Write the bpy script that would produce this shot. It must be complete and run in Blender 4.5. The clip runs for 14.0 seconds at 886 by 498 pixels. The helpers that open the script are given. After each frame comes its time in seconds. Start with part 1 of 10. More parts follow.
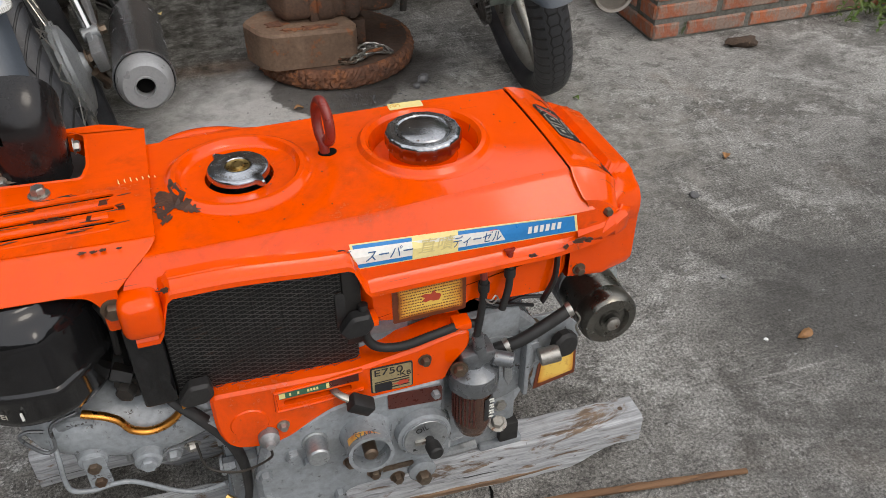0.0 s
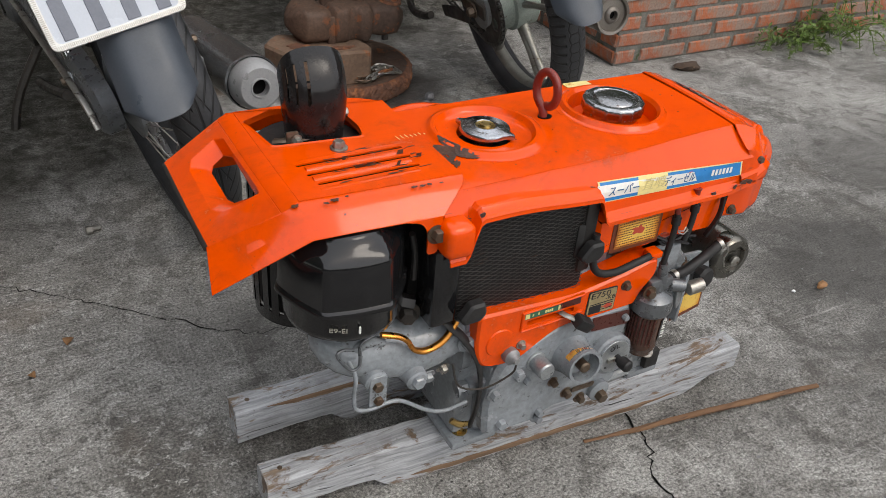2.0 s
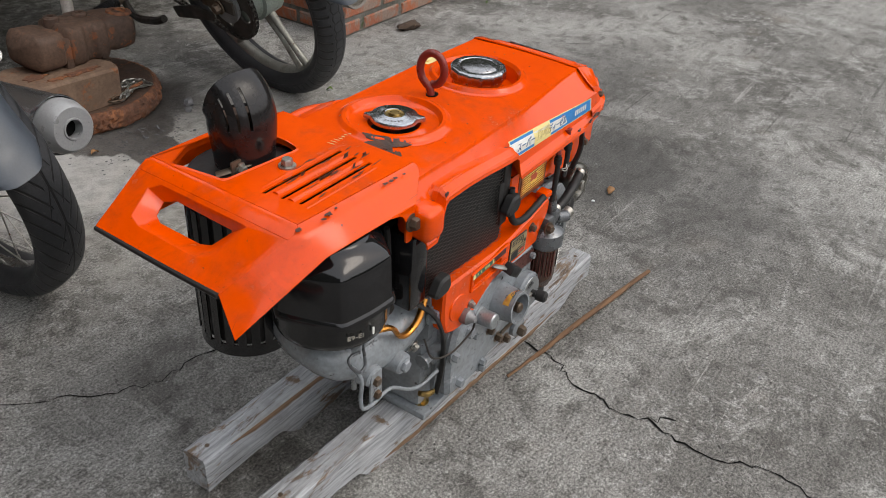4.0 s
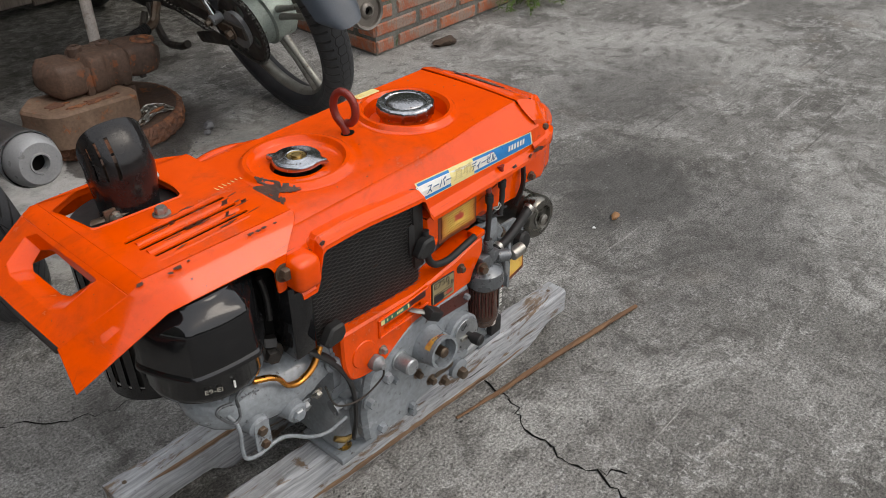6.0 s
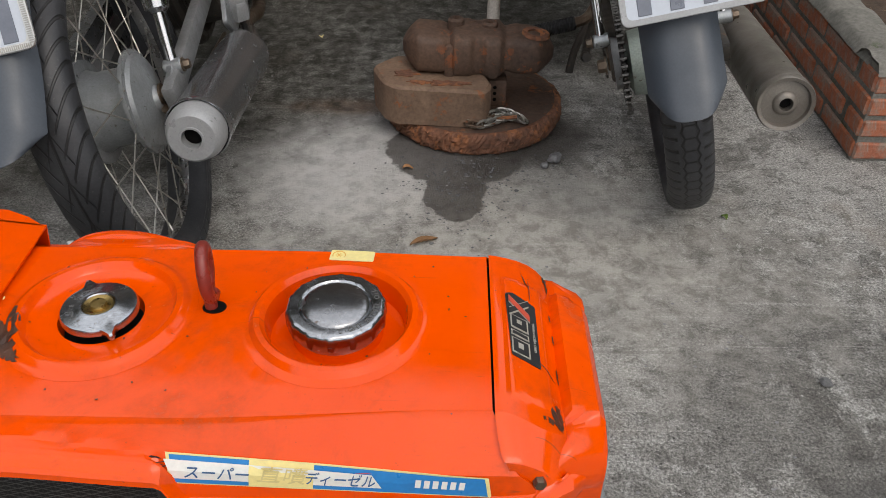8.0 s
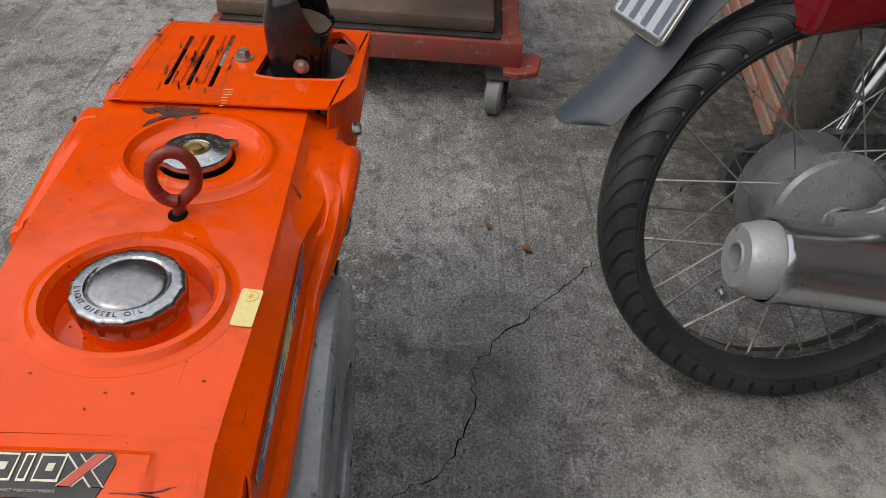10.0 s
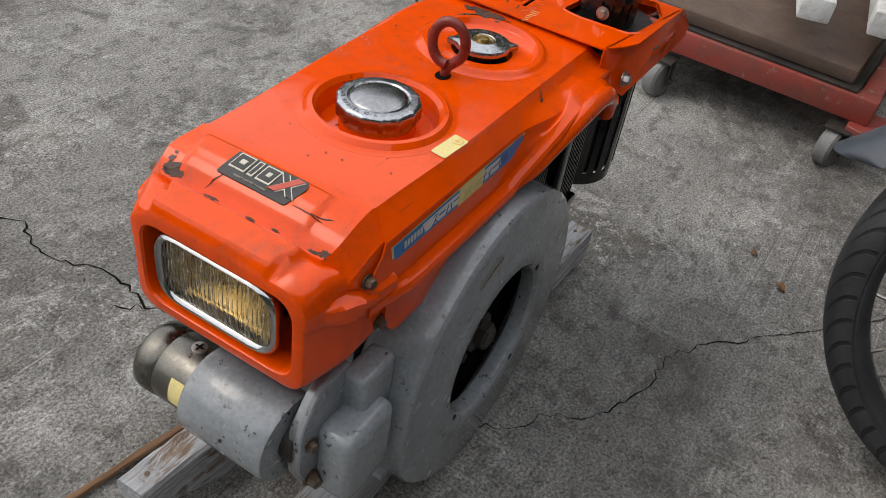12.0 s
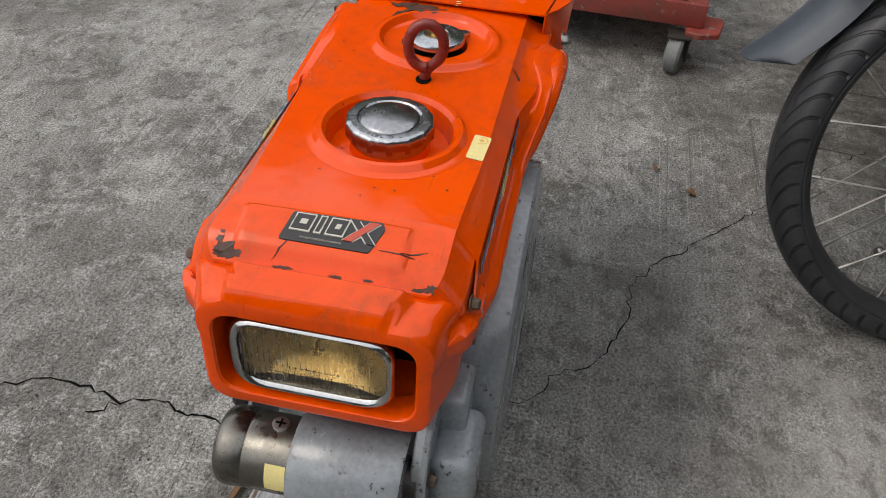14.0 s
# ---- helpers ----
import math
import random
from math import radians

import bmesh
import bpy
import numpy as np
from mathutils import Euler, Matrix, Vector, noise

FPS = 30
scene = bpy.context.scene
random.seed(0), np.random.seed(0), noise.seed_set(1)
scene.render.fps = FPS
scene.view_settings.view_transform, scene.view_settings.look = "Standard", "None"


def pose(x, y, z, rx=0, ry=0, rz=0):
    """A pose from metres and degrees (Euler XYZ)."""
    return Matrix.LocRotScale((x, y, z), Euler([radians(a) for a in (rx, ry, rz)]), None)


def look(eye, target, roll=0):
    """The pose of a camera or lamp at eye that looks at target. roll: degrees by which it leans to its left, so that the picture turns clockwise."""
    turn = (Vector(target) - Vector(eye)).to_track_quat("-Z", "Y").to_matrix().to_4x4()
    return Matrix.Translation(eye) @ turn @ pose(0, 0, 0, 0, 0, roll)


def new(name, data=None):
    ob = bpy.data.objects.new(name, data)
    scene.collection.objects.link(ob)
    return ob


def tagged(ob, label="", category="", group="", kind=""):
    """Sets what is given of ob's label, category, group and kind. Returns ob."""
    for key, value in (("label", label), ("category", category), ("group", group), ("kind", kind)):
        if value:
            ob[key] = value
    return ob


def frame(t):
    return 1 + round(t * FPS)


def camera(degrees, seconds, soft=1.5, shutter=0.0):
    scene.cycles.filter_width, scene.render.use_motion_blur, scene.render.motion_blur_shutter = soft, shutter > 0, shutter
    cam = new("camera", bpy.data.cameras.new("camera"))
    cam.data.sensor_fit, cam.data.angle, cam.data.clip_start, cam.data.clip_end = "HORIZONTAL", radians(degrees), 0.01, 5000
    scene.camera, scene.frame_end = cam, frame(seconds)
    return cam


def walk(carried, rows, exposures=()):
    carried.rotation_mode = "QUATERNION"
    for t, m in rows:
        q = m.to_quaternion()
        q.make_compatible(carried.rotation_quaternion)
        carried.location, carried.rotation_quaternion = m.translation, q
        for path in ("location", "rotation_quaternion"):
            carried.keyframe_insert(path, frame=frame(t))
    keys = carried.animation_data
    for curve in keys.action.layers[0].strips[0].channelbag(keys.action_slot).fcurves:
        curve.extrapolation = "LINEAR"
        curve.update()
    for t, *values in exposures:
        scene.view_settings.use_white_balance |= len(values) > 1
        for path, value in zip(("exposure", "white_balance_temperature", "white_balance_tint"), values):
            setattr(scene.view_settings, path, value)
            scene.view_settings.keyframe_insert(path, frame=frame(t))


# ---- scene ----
cam = camera(55.8, 14.0, soft=0.7)
PATH = [
    (0, (-0.014, -0.014, 0.899), (0.477, 1.482, -0.334), -0.3),
    (0.5, (-0.032, -0.202, 0.917), (0.55, 1.346, -0.207), 0.5),
    (1, (-0.151, -0.235, 0.914), (0.543, 1.273, -0.201), 3.4),
    (1.5, (-0.364, -0.146, 0.9), (0.41, 1.314, -0.226), 2.8),
    (2, (-0.484, -0.038, 0.887), (0.383, 1.374, -0.232), 5.0),
    (2.5, (-0.556, 0.113, 0.877), (0.426, 1.461, -0.228), 6.7),
    (3, (-0.673, 0.141, 0.889), (0.494, 1.341, -0.205), 5.6),
    (3.5, (-0.744, 0.149, 0.906), (0.573, 1.168, -0.202), 4.0),
    (4, (-0.742, 0.139, 0.909), (0.654, 1.022, -0.217), 4.1),
    (4.2, (-0.747, 0.137, 0.918), (0.668, 0.986, -0.213), 4.0),
    (6.3, (-0.448, -0.036, 0.938), (0.686, 1.162, -0.194), -1.5),
    (6.5, (-0.38, -0.001, 0.926), (0.636, 1.296, -0.208), -0.1),
    (7, (-0.171, 0.066, 0.936), (0.647, 1.481, -0.217), -0.8),
    (7.1, (-0.133, 0.078, 0.921), (0.688, 1.5, -0.221), -1.0),
    (7.5, (0.089, 0.071, 0.929), (0.614, 1.627, -0.213), -1.2),
    (8, (0.286, 0.209, 0.9), (0.272, 1.8, -0.312), 0.7),
    (8.5, (0.455, 0.38, 0.888), (-0.035, 1.848, -0.379), -1.9),
    (9, (0.579, 0.53, 0.872), (-0.511, 1.645, -0.381), -0.5),
    (9.2, (0.572, 0.62, 0.85), (-0.72, 1.512, -0.388), 0.5),
    (11.3, (0.762, 1.06, 0.857), (-0.687, 0.505, -0.405), 8.2),
    (11.5, (0.755, 1.068, 0.85), (-0.678, 0.473, -0.412), 8.8),
    (12, (0.757, 1.061, 0.848), (-0.635, 0.374, -0.414), 9.4),
    (12.5, (0.751, 1.048, 0.86), (-0.631, 0.303, -0.38), 8.9),
    (13, (0.744, 1.041, 0.863), (-0.641, 0.274, -0.358), 8.8),
    (13.5, (0.763, 0.999, 0.866), (-0.616, 0.23, -0.362), 6.8),
    (14, (0.812, 0.852, 0.849), (-0.708, 0.603, -0.426), 3.6),
]
EXPOSURE = [(0.0, -0.28, 6800, 10), (3.0, -0.24, 6800, 10), (4.2, -0.30, 6800, 10), (6.5, -0.38, 6800, 10), (7.5, -0.32, 6800, 10), (8.5, -0.45, 6800, 10), (9.2, -0.56, 6800, 10), (11.3, -0.37, 6800, 10), (12.5, -0.36, 6800, 10), (14.0, -0.40, 6800, 10)]
walk(cam, [(t, look(eye, target, roll)) for t, eye, target, roll in PATH], EXPOSURE)

# ---------------------------------------------------------------- light
world = bpy.data.worlds.new("sky")
scene.world = world
world.use_nodes = True
wn = world.node_tree
wbg = wn.nodes["Background"]
sky = wn.nodes.new("ShaderNodeTexSky")
sky.sky_type = "NISHITA"
sky.sun_disc = False
SUN_ELEV, SUN_ROT = 52.0, 150.0
sky.sun_elevation, sky.sun_rotation = radians(SUN_ELEV), radians(SUN_ROT)
sky.dust_density, sky.air_density = 4.0, 1.0
soft_sky = wn.nodes.new("ShaderNodeMixRGB")
soft_sky.inputs[0].default_value = 0.7
soft_sky.inputs[2].default_value = (9.0, 9.3, 9.8, 1)
wn.links.new(sky.outputs[0], soft_sky.inputs[1])
wn.links.new(soft_sky.outputs[0], wbg.inputs["Color"])
wbg.inputs["Strength"].default_value = 0.24

sun = new("sun", bpy.data.lights.new("sun", "SUN"))
sun.data.energy, sun.data.angle, sun.data.color = 0.7, radians(25), (1.0, 0.97, 0.92)
sun.matrix_world = look((math.sin(radians(SUN_ROT)) * 5, math.cos(radians(SUN_ROT)) * 5, 5 * math.tan(radians(SUN_ELEV))), (0, 0, 0))


# ---------------------------------------------------------------- materials
class Net:
    """A short way to write a node material."""

    def __init__(self, name):
        self.m = bpy.data.materials.new(name)
        self.m.use_nodes = True
        self.t = self.m.node_tree
        self.b = self.t.nodes["Principled BSDF"]
        self.co = self.t.nodes.new("ShaderNodeTexCoord").outputs["Object"]

    def node(self, kind, links=()):
        n = self.t.nodes.new("ShaderNode" + kind)
        for socket, source in links:
            self.put(n.inputs[socket], source)
        return n

    def put(self, socket, v):
        if isinstance(v, bpy.types.NodeSocket):
            self.t.links.new(v, socket)
        elif isinstance(v, tuple) and len(v) == 3 and socket.type == "RGBA":
            socket.default_value = (*v, 1)
        else:
            socket.default_value = v

    def noise(self, scale, detail=4.0, rough=0.55, distort=0.0, vec=None):
        n = self.node("TexNoise", [("Vector", vec or self.co), ("Scale", scale), ("Detail", detail), ("Roughness", rough), ("Distortion", distort)])
        return n.outputs["Fac"]

    def voronoi(self, scale, vec=None, feature="F1"):
        n = self.t.nodes.new("ShaderNodeTexVoronoi")
        n.feature = feature
        self.put(n.inputs["Vector"], vec or self.co)
        n.inputs["Scale"].default_value = scale
        return n.outputs["Distance"]

    def step(self, v, lo, hi, a=0.0, b=1.0):
        n = self.node("MapRange", [(0, v), (1, lo), (2, hi), (3, a), (4, b)])
        n.clamp = True
        return n.outputs[0]

    def math(self, op, a, b=0.0):
        n = self.t.nodes.new("ShaderNodeMath")
        n.operation = op
        self.put(n.inputs[0], a)
        self.put(n.inputs[1], b)
        return n.outputs[0]

    def mix(self, f, a, b, blend="MIX"):
        n = self.t.nodes.new("ShaderNodeMixRGB")
        n.blend_type = blend
        self.put(n.inputs[0], f)
        self.put(n.inputs[1], a)
        self.put(n.inputs[2], b)
        return n.outputs[0]

    def scaled(self, sx, sy, sz, vec=None):
        n = self.node("Mapping", [("Vector", vec or self.co)])
        n.inputs["Scale"].default_value = (sx, sy, sz)
        return n.outputs[0]

    def bump(self, height, strength, distance=0.002, under=None):
        n = self.node("Bump", [("Height", height), ("Strength", strength), ("Distance", distance)])
        if under:
            self.t.links.new(under, n.inputs["Normal"])
        return n.outputs[0]

    def random(self):
        return self.t.nodes.new("ShaderNodeObjectInfo").outputs["Random"]

    def out(self, color=None, rough=None, metal=None, normal=None, coat=None, spec=None):
        for k, v in (("Base Color", color), ("Roughness", rough), ("Metallic", metal), ("Normal", normal), ("Coat Weight", coat), ("Specular IOR Level", spec)):
            if v is not None:
                self.put(self.b.inputs[k], v)
        return self.m


def paint(name, col, worn, rough=0.35, metal=0.0, s1=9.0, amt=0.45, grain=0.12, bump=0.06, spot=None, spot_scale=60.0, spot_lo=0.66, coat=0.0, rvar=0.15, gscale=320.0, vary=0.0, spec=0.5):
    """A surface with broad wear, fine grain, and specks or rust where spot is given."""
    n = Net(name)
    big = n.step(n.noise(s1, 6, 0.62, 0.3), 0.36, 0.7)
    c = n.mix(n.math("MULTIPLY", big, amt), col, worn)
    g = n.noise(gscale, 3, 0.6)
    c = n.mix(grain, c, n.mix(1.0, c, n.step(g, 0.25, 0.75, 0.35, 1.6), "MULTIPLY"))
    h = g
    if spot:
        m = n.math("MULTIPLY", n.step(n.noise(spot_scale, 5, 0.7), spot_lo, spot_lo + 0.05), n.step(n.noise(s1 * 1.7, 3), 0.4, 0.6))
        c = n.mix(m, c, spot)
        h = n.math("SUBTRACT", g, m)
    if vary:
        c = n.mix(1.0, c, n.step(n.random(), 0.0, 1.0, 1 - vary, 1 + vary), "MULTIPLY")
    r = n.step(n.noise(s1 * 3, 5, 0.6), 0.3, 0.7, max(0.03, rough - rvar), rough + rvar)
    return n.out(c, r, metal, n.bump(h, bump, 0.001), coat, spec)


M = {}
def orange_paint():
    """Glossy orange enamel on pressed sheet: dull bloom, oily smears, hairline scratches, specks, slight waviness."""
    n = Net("orange_paint")
    c = n.mix(n.step(n.noise(6, 6, 0.62, 0.3), 0.36, 0.7, 0.0, 0.6), (0.82, 0.076, 0.000), (0.66, 0.052, 0.000))
    smear = n.math("MULTIPLY", n.step(n.noise(9, 7, 0.7, 1.2), 0.48, 0.68), n.step(n.noise(60, 5, 0.7), 0.35, 0.65))
    c = n.mix(n.math("MULTIPLY", smear, 0.5), c, (0.16, 0.035, 0.010))
    scr = None
    for turn, k in ((0.3, 1.0), (1.35, 1.3), (2.4, 0.9)):
        mp = n.node("Mapping", [("Vector", n.co)])
        mp.inputs["Rotation"].default_value = (0, 0, turn)
        mp.inputs["Scale"].default_value = (14 * k, 900 * k, 14 * k)
        s = n.math("MULTIPLY", n.step(n.noise(1.0, 2, 0.5, 0.3, mp.outputs[0]), 0.71, 0.75), n.step(n.noise(11 * k, 3), 0.54, 0.60))
        scr = s if scr is None else n.math("MAXIMUM", scr, s)
    c = n.mix(n.math("MULTIPLY", scr, 0.7), c, (0.20, 0.05, 0.02))
    speck = n.math("MULTIPLY", n.step(n.noise(150, 5, 0.7), 0.665, 0.70), n.step(n.noise(12, 3), 0.42, 0.60))
    c = n.mix(speck, c, (0.07, 0.022, 0.010))
    pale = n.math("MULTIPLY", n.step(n.noise(210, 4, 0.7), 0.70, 0.74), n.step(n.noise(15, 3), 0.52, 0.62))
    c = n.mix(n.math("MULTIPLY", pale, 0.6), c, (0.75, 0.30, 0.14))
    r = n.step(n.noise(18, 6, 0.65), 0.35, 0.7, 0.05, 0.15)
    r = n.math("ADD", r, n.math("MULTIPLY", n.math("MAXIMUM", smear, speck), 0.3))
    wave = n.bump(n.noise(13, 3, 0.5), 0.25, 0.004)
    return n.out(c, r, 0.0, n.bump(n.math("SUBTRACT", n.noise(500, 2), n.math("MULTIPLY", scr, 2.0)), 0.04, 0.001, wave), 0.0, 0.36)


M["orange"] = orange_paint()
M["red"] = paint("red_oxide_paint", (0.22, 0.025, 0.016), (0.12, 0.02, 0.014), 0.34, 0, 20, 0.6, 0.1, 0.05, (0.05, 0.012, 0.01), 140, 0.62)
M["grey"] = paint("grey_engine_paint", (0.25, 0.272, 0.292), (0.155, 0.165, 0.172), 0.20, 0, 14, 0.75, 0.25, 0.25, (0.035, 0.026, 0.020), 85, 0.60, 0.3, 0.10, 180)
M["black"] = paint("black_gloss_paint", (0.006, 0.006, 0.007), (0.012, 0.012, 0.012), 0.10, 0, 9, 0.6, 0.15, 0.04, None, 60, 0.66, 0.0, 0.08)
M["matt"] = paint("matt_black_steel", (0.008, 0.0075, 0.0075), (0.018, 0.015, 0.013), 0.5, 0, 12, 0.7, 0.3, 0.15, (0.07, 0.03, 0.015), 50, 0.68)
M["burnt"] = paint("burnt_dark_steel", (0.013, 0.012, 0.0125), (0.007, 0.0065, 0.007), 0.20, 0.0, 14, 0.8, 0.3, 0.12, (0.07, 0.035, 0.018), 40, 0.63, spec=0.35)
M["rubber"] = paint("black_rubber", (0.009, 0.009, 0.0095), (0.020, 0.019, 0.018), 0.6, 0, 14, 0.7, 0.25, 0.15)
M["tyre"] = paint("tyre_rubber", (0.018, 0.019, 0.022), (0.045, 0.046, 0.048), 0.62, 0, 8, 0.6, 0.3, 0.3, (0.12, 0.11, 0.1), 260, 0.66, 0, 0.1, 260)
M["chrome"] = paint("worn_chrome", (0.50, 0.505, 0.51), (0.30, 0.295, 0.285), 0.18, 1.0, 16, 0.5, 0.1, 0.02, (0.16, 0.1, 0.06), 90, 0.67, 0, 0.09)
M["stampdark"] = paint("stamped_letter_grime", (0.10, 0.10, 0.10), (0.06, 0.055, 0.05), 0.5)
M["capsteel"] = paint("scratched_plated_cap", (0.44, 0.455, 0.48), (0.30, 0.30, 0.30), 0.22, 1.0, 26, 0.7, 0.25, 0.06, (0.10, 0.06, 0.03), 110, 0.64, 0, 0.08)
M["capdome"] = paint("rubbed_chrome_dome", (0.36, 0.365, 0.38), (0.22, 0.215, 0.21), 0.24, 1.0, 22, 0.6, 0.2, 0.05, (0.12, 0.07, 0.04), 130, 0.63, 0, 0.06)
M["steel"] = paint("dull_zinc_steel", (0.42, 0.41, 0.38), (0.25, 0.23, 0.2), 0.38, 0.9, 20, 0.6, 0.25, 0.1, (0.16, 0.07, 0.03), 80, 0.6)
M["alu"] = paint("cast_aluminium", (0.38, 0.40, 0.41), (0.22, 0.225, 0.225), 0.4, 0.75, 18, 0.6, 0.25, 0.2, (0.08, 0.07, 0.06), 90, 0.64)
M["hubalu"] = paint("oxidised_drum_alloy", (0.26, 0.275, 0.285), (0.15, 0.155, 0.155), 0.42, 0.35, 16, 0.7, 0.25, 0.2, (0.08, 0.065, 0.05), 90, 0.62)
M["castgrey"] = paint("dark_die_casting", (0.17, 0.18, 0.19), (0.10, 0.105, 0.11), 0.32, 0.6, 20, 0.7, 0.25, 0.15, (0.05, 0.04, 0.03), 90, 0.6)
M["brass"] = paint("yellow_brass", (0.40, 0.28, 0.10), (0.22, 0.14, 0.06), 0.32, 1.0, 40, 0.6, 0.2, 0.05)
M["copper"] = paint("copper_gasket", (0.70, 0.30, 0.06), (0.42, 0.16, 0.04), 0.28, 1.0, 30, 0.5, 0.15, 0.04)
M["rustbolt"] = paint("rusty_bolt_steel", (0.15, 0.12, 0.09), (0.10, 0.05, 0.028), 0.45, 0.7, 40, 0.8, 0.3, 0.15)
M["rust"] = paint("rusty_cast_iron", (0.115, 0.067, 0.044), (0.055, 0.035, 0.027), 0.72, 0.0, 9, 0.9, 0.5, 0.6, (0.22, 0.075, 0.028), 26, 0.58, 0, 0.12, 120)
M["rustslab"] = paint("brown_rusted_slab", (0.21, 0.135, 0.09), (0.12, 0.075, 0.05), 0.8, 0.0, 11, 0.9, 0.4, 0.5, (0.25, 0.095, 0.04), 30, 0.58, 0, 0.1, 140)
M["rustflake"] = paint("flaking_rust", (0.20, 0.085, 0.045), (0.09, 0.045, 0.03), 0.85, 0.0, 14, 0.9, 0.6, 0.9, (0.30, 0.115, 0.045), 45, 0.52, 0, 0.1, 90)
M["groove"] = paint("dusty_groove", (0.075, 0.072, 0.066), (0.12, 0.115, 0.105), 0.9)
M["white"] = paint("plain_white_paint", (0.74, 0.75, 0.75), (0.55, 0.55, 0.53), 0.5, 0, 12, 0.5, 0.12, 0.06, (0.2, 0.18, 0.15), 90, 0.7)
M["plate"] = paint("plate_white", (0.50, 0.54, 0.60), (0.42, 0.46, 0.52), 0.22, 0, 6, 0.5, 0.05, 0.02, (0.3, 0.3, 0.3), 150, 0.74)
M["plate_ink"] = paint("plate_ink", (0.13, 0.145, 0.18), (0.20, 0.215, 0.25), 0.4, 0, 20, 0.5, 0.1, 0.02)
M["fender"] = paint("faded_grey_plastic", (0.048, 0.058, 0.073), (0.085, 0.095, 0.11), 0.42, 0, 6, 0.7, 0.15, 0.05, (0.22, 0.22, 0.21), 160, 0.72)
M["muffler"] = paint("scuffed_chrome_silencer", (0.46, 0.47, 0.49), (0.32, 0.325, 0.335), 0.22, 0.9, 7, 0.7, 0.12, 0.03, (0.22, 0.22, 0.22), 170, 0.72, 0, 0.08)
M["mufftan"] = paint("heat_stained_muffler", (0.22, 0.20, 0.175), (0.12, 0.105, 0.09), 0.42, 0.4, 9, 0.8, 0.2, 0.1, (0.2, 0.1, 0.05), 70, 0.66)
M["bikegrey"] = paint("bike_frame_grey", (0.25, 0.255, 0.26), (0.14, 0.14, 0.14), 0.45, 0.35, 12, 0.7, 0.25, 0.1, (0.1, 0.06, 0.04), 60, 0.62)
M["bikedark"] = paint("oily_dark_steel", (0.035, 0.033, 0.031), (0.075, 0.062, 0.05), 0.5, 0.4, 14, 0.8, 0.3, 0.2, (0.12, 0.07, 0.04), 60, 0.62)
M["casedark"] = paint("scuffed_dark_case", (0.045, 0.046, 0.046), (0.12, 0.115, 0.105), 0.30, 0.5, 10, 0.7, 0.3, 0.12, (0.20, 0.17, 0.13), 70, 0.64)
M["dullmetal"] = paint("dull_dark_metal", (0.20, 0.195, 0.175), (0.11, 0.10, 0.085), 0.34, 0.95, 16, 0.7, 0.2, 0.06, (0.1, 0.06, 0.03), 70, 0.64)
M["screenwire"] = paint("dark_screen_wire", (0.11, 0.108, 0.105), (0.03, 0.029, 0.028), 0.4, 0.5, 30, 0.7, 0.2, 0.05)
M["bikered"] = paint("dark_red_bike_paint", (0.23, 0.006, 0.012), (0.15, 0.006, 0.01), 0.18, 0, 6, 0.4, 0.08, 0.02, None, 60, 0.66, 0.5)
# near-black that carries the shade of holes, gaps and hollows in its colour
M["dark"] = paint("hollow_shade", (0.003, 0.003, 0.003), (0.007, 0.0065, 0.006), 0.8, spec=0.1)
M["blue"] = paint("blue_decal", (0.015, 0.20, 0.52), (0.02, 0.15, 0.36), 0.4, 0, 40, 0.4, 0.1, 0.02)
M["offwhite"] = paint("decal_white", (0.74, 0.74, 0.70), (0.60, 0.60, 0.55), 0.42, 0, 40, 0.4, 0.1, 0.02)
M["navy"] = paint("decal_navy", (0.03, 0.10, 0.24), (0.05, 0.12, 0.24), 0.42)
M["cream"] = paint("yellowed_sticker", (0.80, 0.68, 0.27), (0.66, 0.56, 0.28), 0.45, 0, 60, 0.5, 0.1, 0.02)
M["label"] = paint("old_yellow_label", (0.78, 0.46, 0.07), (0.40, 0.13, 0.02), 0.4, 0, 30, 0.75, 0.3, 0.02, (0.42, 0.09, 0.05), 22, 0.60)
M["labelrim"] = paint("brown_label_border", (0.16, 0.035, 0.012), (0.09, 0.025, 0.01), 0.4, 0, 60, 0.6, 0.2)
M["maroon"] = paint("maroon_plate", (0.085, 0.018, 0.012), (0.05, 0.014, 0.01), 0.35, 0, 60, 0.6, 0.2)
M["silver"] = paint("silver_decal", (0.48, 0.46, 0.40), (0.33, 0.30, 0.25), 0.35, 0.4, 60, 0.5, 0.1)
M["plaque"] = paint("name_plate_gold", (0.42, 0.34, 0.18), (0.24, 0.19, 0.10), 0.4, 0.3, 50, 0.7, 0.2)
M["fadedink"] = paint("faded_print", (0.62, 0.52, 0.24), (0.70, 0.60, 0.28), 0.45)
M["ink"] = paint("black_print", (0.012, 0.012, 0.014), (0.03, 0.03, 0.03), 0.45)
M["green"] = paint("green_strip", (0.03, 0.12, 0.08), (0.05, 0.12, 0.05), 0.4)
M["redink"] = paint("red_print", (0.50, 0.06, 0.03), (0.36, 0.06, 0.03), 0.4)
M["chip"] = paint("bare_burnt_patch", (0.045, 0.020, 0.012), (0.10, 0.035, 0.015), 0.5, 0, 60, 0.8, 0.4, 0.4)
M["bowl"] = paint("smoked_plastic_bowl", (0.055, 0.022, 0.014), (0.09, 0.04, 0.02), 0.12, 0, 40, 0.5, 0.1, 0.02, None, 60, 0.66, 0.4)
M["soil"] = paint("dry_mulch", (0.07, 0.045, 0.03), (0.035, 0.024, 0.017), 0.95, 0, 30, 0.9, 0.6, 1.0, (0.2, 0.14, 0.09), 60, 0.6)
